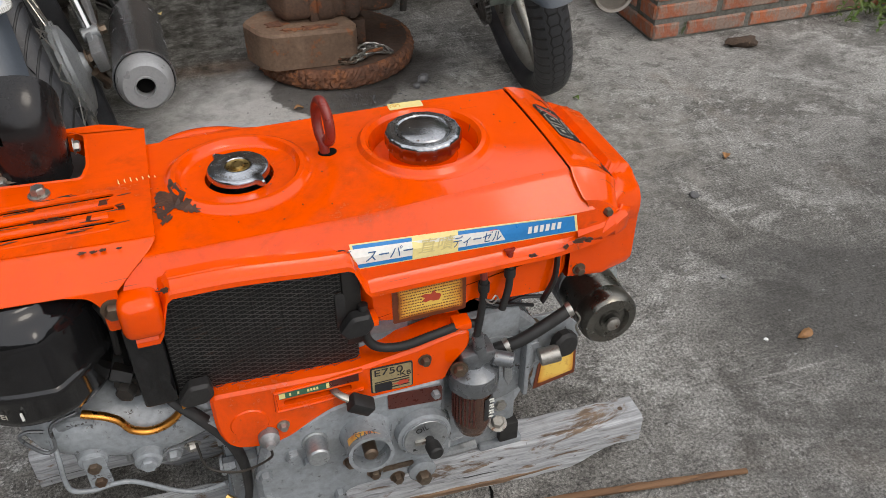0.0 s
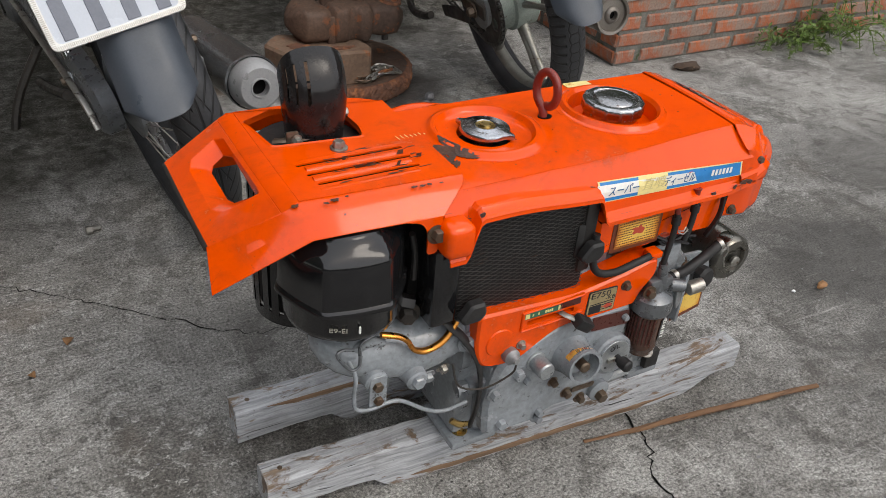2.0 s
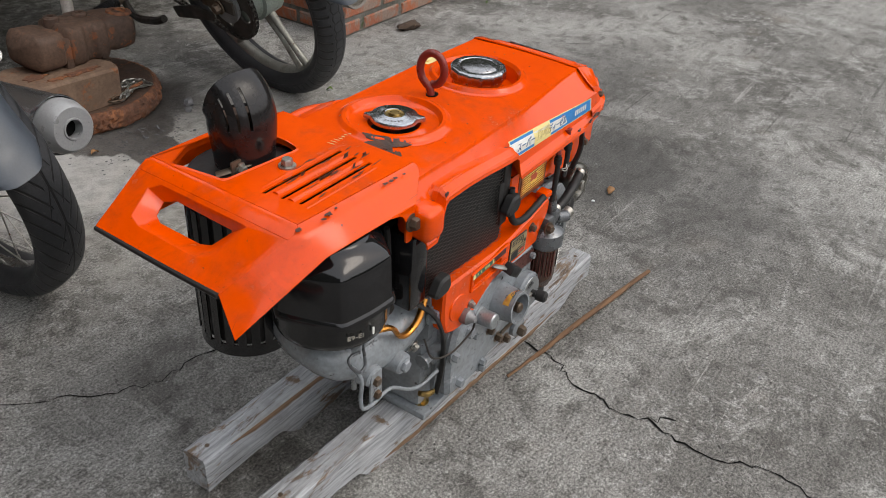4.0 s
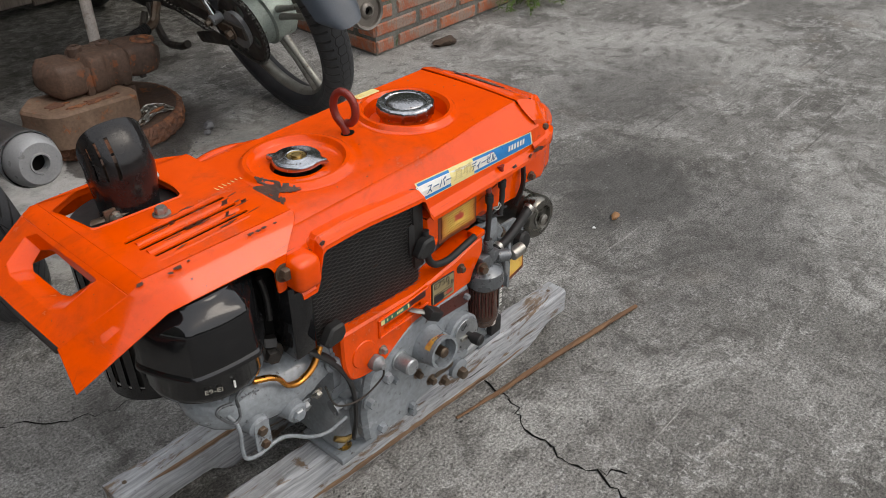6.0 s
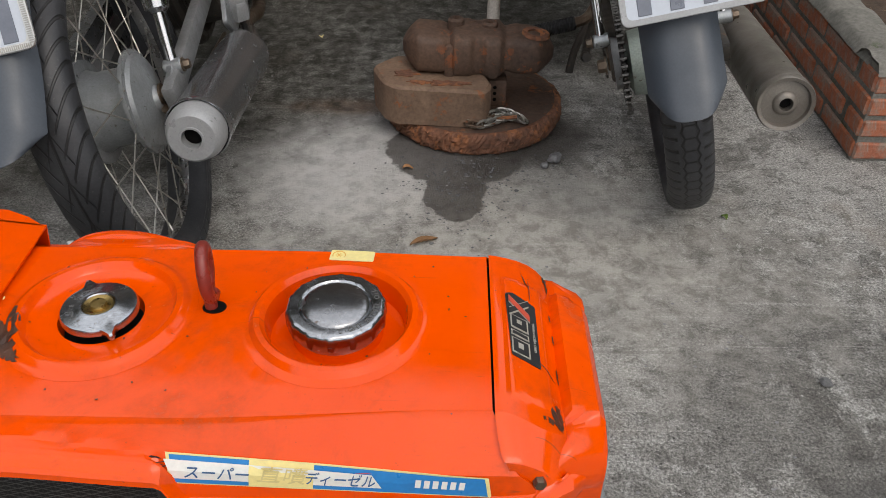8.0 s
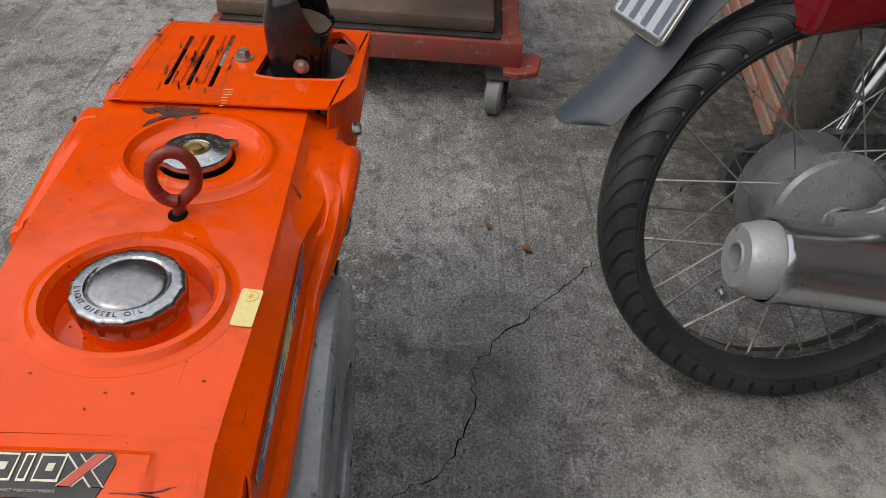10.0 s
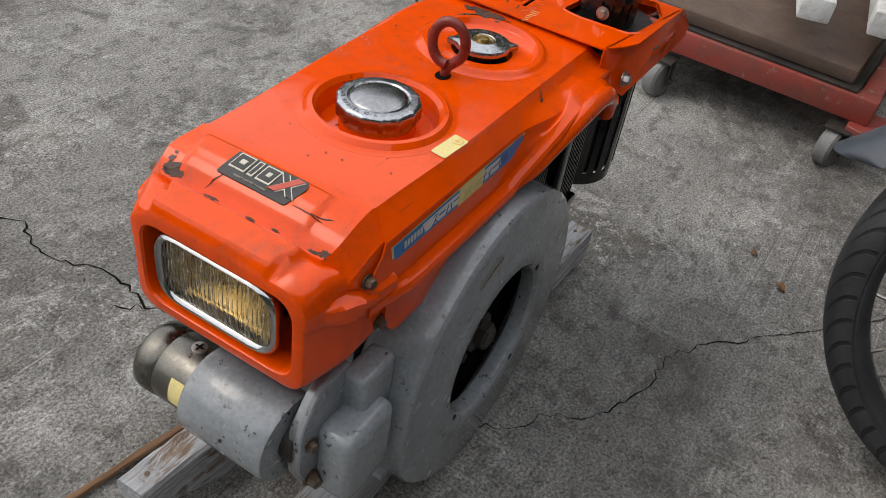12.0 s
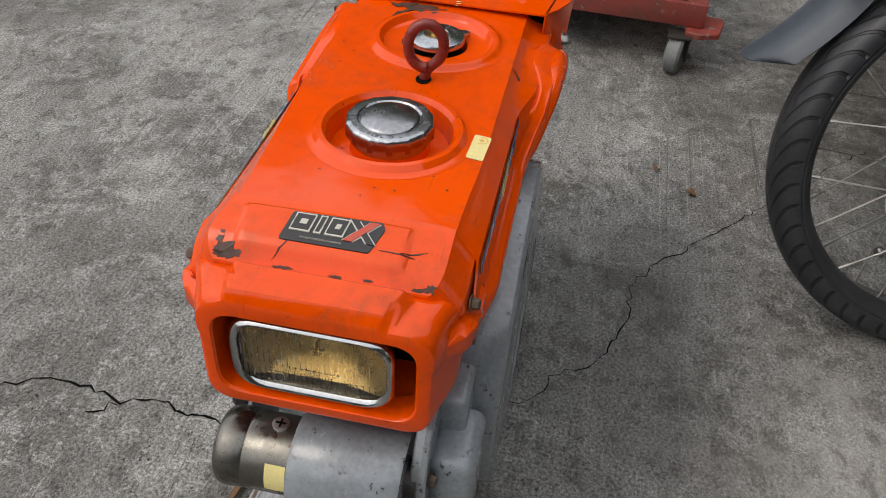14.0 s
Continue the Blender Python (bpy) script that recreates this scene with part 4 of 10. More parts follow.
def lamp_frame():
    """Pressed frame round the headlamp: deep sides with a ledge, a raised panel along its brow, a rounded front ring."""
    stations = [(0.3180, 0.5815, 0.7965, 0.334, 0.404, 0.008), (0.345, 0.5815, 0.7965, 0.330, 0.410, 0.009), (0.360, 0.5830, 0.7955, 0.326, 0.420, 0.010), (0.3690, 0.5865, 0.7940, 0.322, 0.4290, 0.016), (0.3780, 0.5910, 0.7910, 0.318, 0.4315, 0.019), (0.3880, 0.5955, 0.7875, 0.3145, 0.4285, 0.021), (0.3990, 0.5990, 0.7850, 0.3130, 0.4245, 0.022), (0.4040, 0.6015, 0.7825, 0.3140, 0.4205, 0.022), (0.4055, 0.6050, 0.7790, 0.3170, 0.4165, 0.021)]
    bm = B()
    def loop(x, y0, y1, z0, z1, r):
        base = round_poly([(y0, z0), (y1, z0), (y1, z1), (y0, z1)], r, 6)
        out = []
        N = len(base)
        for i in range(N):
            p, q = base[i], base[(i + 1) % N]
            m = 1
            if i % 7 == 6:
                m = 90 if i in (6, 20) else 54
            out += [p.lerp(q, k / m) for k in range(m)]
        row = []
        for p in out:
            y, z = p.x, p.y
            if z > z1 - 0.004:
                k = 0.006 * smooth01(0.388, 0.403, x)
                z += 0.0084 * smooth01(0.366, 0.373, x) * (1 - 0.55 * smooth01(0.4010, 0.4055, x)) * min(smooth01(0.6215, 0.6255, y), smooth01(0.760 - 2 * k, 0.753 - 2 * k, y))
            if abs(y - YC) > 0.085:
                y += math.copysign(0.0125, y - YC) * smooth01(0.3850, 0.3890, z) * smooth01(0.4085, 0.4040, z) * (1 - 0.9 * smooth01(0.374, 0.392, x))
            row.append(bm.verts.new((x, y, z)))
        return row
    loops = [loop(*q) for q in stations]
    k = len(loops[0])
    for a, b in zip(loops, loops[1:]):
        for i in range(k):
            bm.faces.new((a[i], a[(i + 1) % k], b[(i + 1) % k], b[i]))
    hole = rrect(0.6125, 0.7710, 0.3260, 0.4095, 0.022, 7)
    cen = Vector((0.6918, 0.3678))
    inner = [[bm.verts.new((x, cen.x + (p.x - cen.x) * s, cen.y + (p.y - cen.y) * s)) for p in hole] for x, s in ((0.4055, 1.02), (0.4035, 1.0), (0.3800, 0.985))]
    h = len(hole)
    for a, b in zip(inner, inner[1:]):
        for i in range(h):
            bm.faces.new((a[i], a[(i + 1) % h], b[(i + 1) % h], b[i]))
    es = [bm.edges.get((l[i], l[(i + 1) % len(l)])) for l in (loops[-1], inner[0]) for i in range(len(l))]
    bmesh.ops.triangle_fill(bm, use_beauty=True, edges=es)
    fr = part("lamp_frame", bm, M["orange"], engine, "rounded orange frame round the headlamp", 30)
    bm = slab(B(), rrect(0.602, 0.778, 0.322, 0.412, 0.01), on_x(0.340), 0.004)
    part("back_panel", bm, M["dark"], fr)
    return fr


frame_front = lamp_frame()


def headlamp():
    bm = B()
    cy, cz = 0.6885, 0.3695
    def ring(x, a, b, r):
        return [bm.verts.new((x, p.x, p.y)) for p in rrect(cy - a, cy + a, cz - b, cz + b, r, 6)]
    loops = [ring(0.368, 0.056, 0.029, 0.020), ring(0.390, 0.0645, 0.0360, 0.025), ring(0.399, 0.0660, 0.0375, 0.026), ring(0.4025, 0.0652, 0.0368, 0.026), ring(0.4045, 0.0630, 0.0345, 0.025), ring(0.4035, 0.0605, 0.0320, 0.023), ring(0.4010, 0.0590, 0.0305, 0.022)]
    for a, b in zip(loops, loops[1:]):
        for i in range(len(a)):
            bm.faces.new((a[i], a[(i + 1) % len(a)], b[(i + 1) % len(a)], b[i]))
    lamp = part("headlamp", bm, M["chrome"], engine, "rectangular headlamp with chrome rim", 50)
    bm = B()
    ny, nz = 80, 14
    grid = []
    for j in range(nz + 1):
        row = []
        for i in range(ny + 1):
            y = cy - 0.0595 + 0.119 * i / ny
            z = cz - 0.0312 + 0.0624 * j / nz
            rib = 0.0007 * abs(math.sin((y - cy) * 640)) * (1 if j % 5 else 0.2)
            x = 0.4005 + 0.004 * (1 - ((y - cy) / 0.060) ** 2) * (1 - ((z - cz) / 0.032) ** 2) + rib
            row.append(bm.verts.new((x, y, z)))
        grid.append(row)
    for a, b in zip(grid, grid[1:]):
        for i in range(ny):
            bm.faces.new((a[i], a[i + 1], b[i + 1], b[i]))
    lens = part("lens", bm, M["lens"], lamp, "ribbed yellowed glass lens", 0)
    thick(lens, 0.002)
    lens.visible_shadow = False
    bm = B()
    grid = []
    for j in range(13):
        row = []
        for i in range(25):
            y = cy - 0.058 + 0.116 * i / 24
            z = cz - 0.030 + 0.060 * j / 12
            x = 0.396 - 0.030 * max(0.0, 1 - ((y - cy) / 0.060) ** 2) * max(0.0, 1 - ((z - cz) / 0.032) ** 2) ** 0.6
            row.append(bm.verts.new((x, y, z)))
        grid.append(row)
    for a, b in zip(grid, grid[1:]):
        for i in range(24):
            bm.faces.new((a[i], a[i + 1], b[i + 1], b[i]))
    part("reflector", bm, M["reflector"], lamp, "tarnished golden reflector", 60)
    bm = rod(B(), (0.370, cy, cz), (0.386, cy, cz), 0.006, 0.005, 12)
    part("bulb", bm, M["lens"], lamp)


headlamp()


def exhaust_hood():
    """Rear bonnet: flat top with three louvre slots and an opening for the exhaust, folded sides, and a sloped end with a funnel-shaped window."""
    T = 0.0018
    zt = 0.4625
    y0, y1 = 0.611, 0.831
    xr, xs = -0.256, -0.0705
    rr = 0.010
    outline = [Vector(p) for p in ((xr + rr, y0 + rr), (xs, y0 - 0.010 + rr), (xs, 0.8030), (-0.092, 0.818), (-0.115, 0.8285), (xr + rr, y1 + 0.002))]
    slots = []
    for k, y in enumerate((0.6875, 0.666, 0.645)):
        slots.append(rrect(-0.225 + 0.004 * k, -0.103, y - 0.0024, y + 0.0024, 0.0022, 3))
    well = [Vector(p) for p in round_poly([(-0.2320, 0.736), (-0.1320, 0.7255), (-0.1270, 0.748), (-0.1300, 0.808), (-0.144, 0.8190), (-0.207, 0.8215), (-0.245, 0.8020), (-0.240, 0.790)], 0.006, 3)]
    bm = B()
    slab(bm, outline, on_z(zt), T, 0, slots + [well])
    top = part("rear_bonnet", bm, M["orange"], engine, "orange folded rear bonnet with louvre slots and scuffs", 30)
    # raised ribs between the slots
    bm = B()
    for y in (0.6768, 0.6555):
        tube(bm, [(-0.218, y, zt + T), (-0.16, y, zt + T), (-0.108, y, zt + T)], 0.0042, 8, 2, 0.55)
    for y in (0.697, 0.6345):
        tube(bm, [(-0.218, y, zt + T - 0.001), (-0.16, y, zt + T - 0.001), (-0.108, y, zt + T - 0.001)], 0.003, 8, 2, 0.5)
    part("louvre_rib", bm, M["orange"], top)
    # rim folded down round the opening
    bm = B()
    loops = [[bm.verts.new((p.x, p.y, z)) for p in well] for z in (zt + T, zt + T + 0.0012, zt - 0.004)]
    for i in range(len(well)):
        p = well[i]
        c = Vector((-0.182, 0.768))
        d = (p - c).normalized() * 0.003
        loops[0][i].co += Vector((d.x, d.y, 0))
    for a, b in zip(loops, loops[1:]):
        for i in range(len(a)):
            bm.faces.new((a[i], a[(i + 1) % len(a)], b[(i + 1) % len(a)], b[i]))
    part("opening_rim", bm, M["orange"], top)
    # near side fold with its bolt tab
    bm = B()
    z2 = 0.441
    edge = [(xr, y0, zt + T), (-0.2, y0 - 0.003, zt + T), (-0.13, y0 - 0.007, zt + T), (xs, y0 - 0.010, zt + T)]
    low = [(-0.246, 0.584, z2), (-0.2, 0.582, z2), (-0.150, 0.580, z2 - 0.001), (-0.1075, 0.578, z2 - 0.002)]
    a, corner = None, []
    for f in (0.0, 0.25, 0.5, 0.75, 1.0):
        # rolls from the flat top over into the side
        row = []
        for (ex, ey, ez), (lx, ly, lz) in zip(edge, low):
            p0, p1, p2 = Vector((ex + (rr if ex == xr else 0), ey + rr, ez)), Vector((ex, ey, ez)), Vector((ex, ey, ez)).lerp(Vector((lx, ly, lz)), 0.33)
            row.append(bm.verts.new(p0.lerp(p1, f).lerp(p1.lerp(p2, f), f)))
        corner.append(row[0])
        if a:
            for i in range(3):
                bm.faces.new((a[i], a[i + 1], row[i + 1], row[i]))
        a = row
    b = a
    c = [bm.verts.new(p) for p in low]
    for i in range(3):
        bm.faces.new((b[i], b[i + 1], c[i + 1], c[i]))
    # end facet on the near corner
    tip = bm.verts.new((-0.334, 0.641, 0.420))
    foot = bm.verts.new((-0.338, 0.620, 0.378))
    A0, D0 = Vector((xr, y0, zt + T)), Vector((-0.334, 0.641, 0.420))
    O0 = A0.lerp(D0, 0.13)
    endroll = [bm.verts.new((A0 + Vector((rr, rr, 0))).lerp(A0, f).lerp(A0.lerp(O0, f), f)) for f in (0.25, 0.5, 0.75, 1.0)]
    for i in range(4):
        p, q = corner[i], corner[i + 1]
        if i == 0:
            bm.faces.new((p, q, endroll[0]))
        else:
            bm.faces.new((p, q, endroll[i], endroll[i - 1]))
    bm.faces.new((b[0], c[0], foot, tip, endroll[3]))
    rounded(thick(part("side_fold", bm, M["orange"], top, "", 50), T), 0.004, 3)
    bm = slab(B(), round_poly([(-0.150, 0.441, 0.001), (-0.1085, 0.440, 0.001), (-0.110, 0.408, 0.004), (-0.1135, 0.396, 0.003), (-0.124, 0.396, 0.003), (-0.125, 0.424, 0.004), (-0.132, 0.436, 0.006)], 0.003), on_y(0.5805), T + 0.0005)
    part("bolt_tab", bm, M["orange"], top)
    hexbolt(top, (-0.1155, 0.578, 0.420), (0, -1, 0.05), 0.0075, 0.008, "rustbolt")
    # sloped end with a deep window
    bm = B()
    A, Bq, C, D = Vector((xr, y0, zt + T)), Vector((xr, y1 + 0.002, zt + T)), Vector((-0.329, 0.829, 0.4175)), Vector((-0.334, 0.641, 0.420))
    def on(u, v):
        return A.lerp(Bq, u).lerp(D.lerp(C, u), v)
    nrm = (Bq - A).cross(D - A).normalized()
    if nrm.z < 0:
        nrm = -nrm
    outer = [on(u, v) for u, v in ((0.0, 0.13), (1, 0.13), (1, 1), (0, 1))]
    roll = []
    for f in (0.0, 0.25, 0.5, 0.75, 1.0):
        roll.append([bm.verts.new((q + Vector((rr, rr if q is A else 0, 0))).lerp(q, f).lerp(q.lerp(o, f), f)) for q, o in ((A, outer[0]), (Bq, outer[1]))])
    for p, q in zip(roll, roll[1:]):
        bm.faces.new((p[0], p[1], q[1], q[0]))
    win1 = [on(u, v) for u, v in ((0.27, 0.19), (0.80, 0.19), (0.86, 0.30), (0.83, 0.68), (0.74, 0.76), (0.30, 0.76), (0.22, 0.66), (0.22, 0.2))]
    win2 = [on(u, v) - nrm * 0.016 for u, v in ((0.34, 0.26), (0.72, 0.24), (0.79, 0.32), (0.77, 0.50), (0.72, 0.56), (0.42, 0.56), (0.36, 0.51), (0.33, 0.28))]
    vo, v1, v2 = [[bm.verts.new(p) for p in l] for l in (outer, win1, win2)]
    for i in range(8):
        bm.faces.new((v1[i], v1[(i + 1) % 8], v2[(i + 1) % 8], v2[i]))
    es = [bm.edges.new((l[i], l[(i + 1) % len(l)])) if not bm.edges.get((l[i], l[(i + 1) % len(l)])) else bm.edges.get((l[i], l[(i + 1) % len(l)])) for l in (vo, v1) for i in range(len(l))]
    bmesh.ops.triangle_fill(bm, use_beauty=True, edges=es)
    rounded(thick(part("end_plate", bm, M["orange"], top, "sloped orange end plate with a recessed window", 40), T), 0.003, 3)
    # dark turned edge below the end plate
    bm = B()
    tube(bm, [(-0.3335, 0.642, 0.4185), (-0.332, 0.72, 0.4165), (-0.3285, 0.829, 0.4145)], 0.0032, 8, 2)
    part("lower_edge", bm, M["matt"], top)
    # far side panel with a slot
    bm = slab(B(), [Vector(p) for p in ((-0.327, 0.418), (-0.254, zt + T), (xs, zt + T), (xs - 0.004, 0.430), (-0.095, 0.412), (-0.110, 0.400), (-0.30, 0.400), (-0.322, 0.402))], lambda u, v, w: Vector((u, 0.8060 + 0.0265 * smooth01(-0.07, -0.115, u) - (zt - v) * 0.06 - w, v)), T, 0, [[Vector(p) for p in ((-0.262, 0.426), (-0.180, 0.428), (-0.175, 0.438), (-0.250, 0.438))]])
    part("far_side", bm, M["orange"], top)
    hexbolt(top, (-0.104, 0.8255, 0.424), (0, 1, 0.1), 0.0065, 0.007, "steel")
    hexbolt(top, (-0.168, 0.708, zt + T), (0, 0, 1), 0.0068, 0.008, "steel")
    bm = lathe(B(), [(0.0098, 0.0), (0.0098, 0.0014), (0.0, 0.0015)], (-0.168, 0.708, zt + T), (0, 0, 1), 24)
    part("washer", bm, M["steel"], top)
    return top


rear = exhaust_hood()


def top_fittings():
    # lifting eye of bent bar
    bm = B()
    e = Vector((0.0985, 0.707, 0.4595))
    flat = Vector((-0.14, 0.99, 0))
    pts = [e + Vector((0, 0, -0.03)), e + Vector((0, 0, 0.004))]
    for k in range(19):
        a = radians(-90 + 28 + 338 * k / 18)
        pts.append(e + flat * 0.0165 * math.cos(a) + Vector((0.0045 * (k / 18 - 0.2), 0, 0.0345 + 0.0215 * math.sin(a))))
    tube(bm, pts, 0.0052, 12, 5)
    part("lifting_eye", bm, M["red"], engine, "dark red lifting eye of bent bar", 60)
    bm = slab(B(), [Vector((0.101 + 0.0095 * math.cos(a), 0.706 + 0.0075 * math.sin(a))) for a in np.linspace(0, 2 * math.pi, 20, endpoint=False)], on_z(0.4592), 0.0006)
    part("eye_hole", bm, M["dark"], bonnet)
    # radiator cap with two ears
    bm = B()
    c = (RAD[0] + 0.0, RAD[1] + 0.0, 0.452)
    lathe(bm, [(0.016, -0.012), (0.016, 0.004), (0.026, 0.0045), (0.0285, 0.0050), (0.0300, 0.0062), (0.0300, 0.0098), (0.0288, 0.0118), (0.0262, 0.0126), (0.0170, 0.0130), (0.0150, 0.0142), (0.0130, 0.0142), (0.0118, 0.0125)], c, (0, 0, 1), 96, False,
          lambda a, h: 1 + (0.30 * max(0, math.cos(a - 0.56)) ** 150 + 0.30 * max(0, math.cos(a - 0.56 - math.pi)) ** 150) * (1 if 0.0045 < h < 0.0120 else 0))
    cap = part("radiator_cap", bm, M["capsteel"], engine, "worn chrome radiator cap with two ears", 40)
    bm = B()
    lathe(bm, [(0.0120, 0.0120), (0.0112, 0.0140), (0.0068, 0.0130), (0.0060, 0.0152), (0.0, 0.0156)], c, (0, 0, 1), 24, False)
    part("pressure_button", bm, M["brass"], cap, "brass centre of the cap", 40)
    bm = lathe(B(), [(0.0318, -0.0195), (0.0318, -0.010), (0.015, -0.009)], (RAD[0], RAD[1], 0.452), (0, 0, 1), 32, False)
    part("filler_neck", bm, M["dark"], engine)
    ring_text(cap, "REMOVE SLOWLY", RAD, 0.0205, 0.4649, 0.0048, "stampdark", -2.05, -0.20, False)
    # tank cap with a knurled rim
    bm = B()
    c = (FUEL[0], FUEL[1], 0.4385)
    lathe(bm, [(0.0330, 0.0), (0.0350, 0.0175), (0.0378, 0.0180), (0.0386, 0.0192), (0.0386, 0.0300), (0.0378, 0.0322), (0.0362, 0.0334), (0.0345, 0.0337), (0.0290, 0.0338), (0.0278, 0.0328), (0.0268, 0.0322)], c, (0, 0, 1), 144, False,
          lambda a, h: 1 + (0.020 * smooth01(0.35, 0.85, math.cos(14 * a)) if 0.0185 < h < 0.0335 else 0))
    fc = part("fuel_cap", bm, M["capsteel"], engine, "chrome fuel cap with notched rim and stamped ring", 40)
    bm = lathe(B(), [(0.0272, 0.0318), (0.0268, 0.0330), (0.0255, 0.0342), (0.0225, 0.0353), (0.0170, 0.0364), (0.0090, 0.0371), (0.0, 0.0373)], c, (0, 0, 1), 64, False)
    part("cap_dome", bm, M["capdome"], fc, "domed bright middle of the cap", 60)
    ring_text(fc, "LIGHT DIESEL OIL", FUEL, 0.0325, 0.4724, 0.0058, "stampdark", -1.35, 0.125, True)
    bm = lathe(B(), [(0.0528, 0.0), (0.036, 0.001), (0.034, 0.010)], (FUEL[0], FUEL[1], 0.4415), (0, 0, 1), 40, False)
    part("filler_well", bm, M["orange"], engine)


def ring_text(parent, text, c, r, z, size, mat, first, step, inward):
    """Stamped letters round a cap, their heads turned outward or inward."""
    for i, ch in enumerate(text):
        if ch == " ":
            continue
        a = first + step * i
        m = Matrix.Translation((c[0] + r * math.cos(a), c[1] + r * math.sin(a), z)) @ Matrix.Rotation(a + (math.pi / 2 if inward else -math.pi / 2), 4, "Z")
        lettering(parent, ch, size, m, mat, "stamped_letter")


top_fittings()


def radiator():
    bm = box(B(), -0.086, 0.092, 0.588, 0.78, 0.285, 0.442)
    r = part("radiator", bm, M["core"], engine, "radiator core behind a dark diamond wire screen", 0)
    # finned end of the core behind the far opening
    bm = B()
    for k in range(30):
        x = -0.096 + 0.0058 * k
        box(bm, x, x + 0.0016, 0.781, 0.803, 0.255, 0.405)
    tagged(part("radiator_fin", bm, M["black"], r, "", 0), "black radiator fins", kind="stuff")
    bm = B()
    box(bm, -0.030, -0.014, 0.803, 0.811, 0.250, 0.425, 0.002)
    box(bm, -0.104, 0.050, 0.782, 0.809, 0.240, 0.256, 0.003)
    part("fin_bracket", bm, M["black"], r, "black steel strip across the fins")
    # screen frame
    bm = B()
    box(bm, -0.116, -0.084, 0.574, 0.66, 0.296, 0.398, 0.004)
    part("water_hopper", bm, M["black"], r, "black painted radiator side tank")
    bm = box(B(), 0.080, 0.098, 0.574, 0.62, 0.318, 0.418, 0.003)
    part("screen_edge", bm, M["matt"], r)
    # screen of crossing wires over a sheet, slightly bowed
    yb = 0.5775
    bm = B()
    x0, x1, z0, z1 = -0.082, 0.092, 0.292, 0.432
    sl = 0.30
    pitch = 0.0052
    def wire(xa, za, xb, zb, off):
        d = Vector((xb - xa, 0, zb - za))
        s = Vector((-d.z, 0, d.x)).normalized() * 0.00042
        q = []
        for x, z in ((xa, za), (xb, zb)):
            for k in (1, -1):
                q.append(bm.verts.new((x + s.x * k, yb - off, z + s.z * k)))
        bm.faces.new((q[0], q[1], q[3], q[2]))
    for sgn in (1, -1):
        c = -0.10
        while c < 0.14:
            A0 = z0 + c
            if sgn > 0:
                f = lambda x: A0 + sl * (x - x0)
            else:
                f = lambda x: A0 + sl * (x1 - x)
            ts = [x for x in np.linspace(x0, x1, 40) if z0 <= f(x) <= z1]
            if len(ts) > 1:
                wire(ts[0], f(ts[0]), ts[-1], f(ts[-1]), 0.0008 if sgn > 0 else 0.0002)
            c += pitch
    tagged(part("wire_screen", bm, M["screenwire"], r, "", 0), "dark diamond wire screen", kind="stuff")
    bm = slab(B(), rrect(x0, x1, z0, z1, 0.01), on_y(yb + 0.004), 0.0015)
    part("screen_sheet", bm, M["core"], r)
    # wing knobs that hold the screen
    for x, z in ((-0.068, 0.312), (0.089, 0.352)):
        bm = slab(B(), round_poly([(x - 0.017, z - 0.006), (x - 0.011, z - 0.014), (x + 0.009, z - 0.013), (x + 0.017, z - 0.004), (x + 0.014, z + 0.012), (x - 0.004, z + 0.012)], 0.004), on_y(0.572), 0.013, 0.003)
        part("screen_knob", bm, M["rubber"], r, "black plastic wing knob")
    bm = box(B(), 0.072, 0.090, 0.5745, 0.578, 0.342, 0.385, 0.002)
    part("knob_bracket", bm, M["rubber"], r)


radiator()


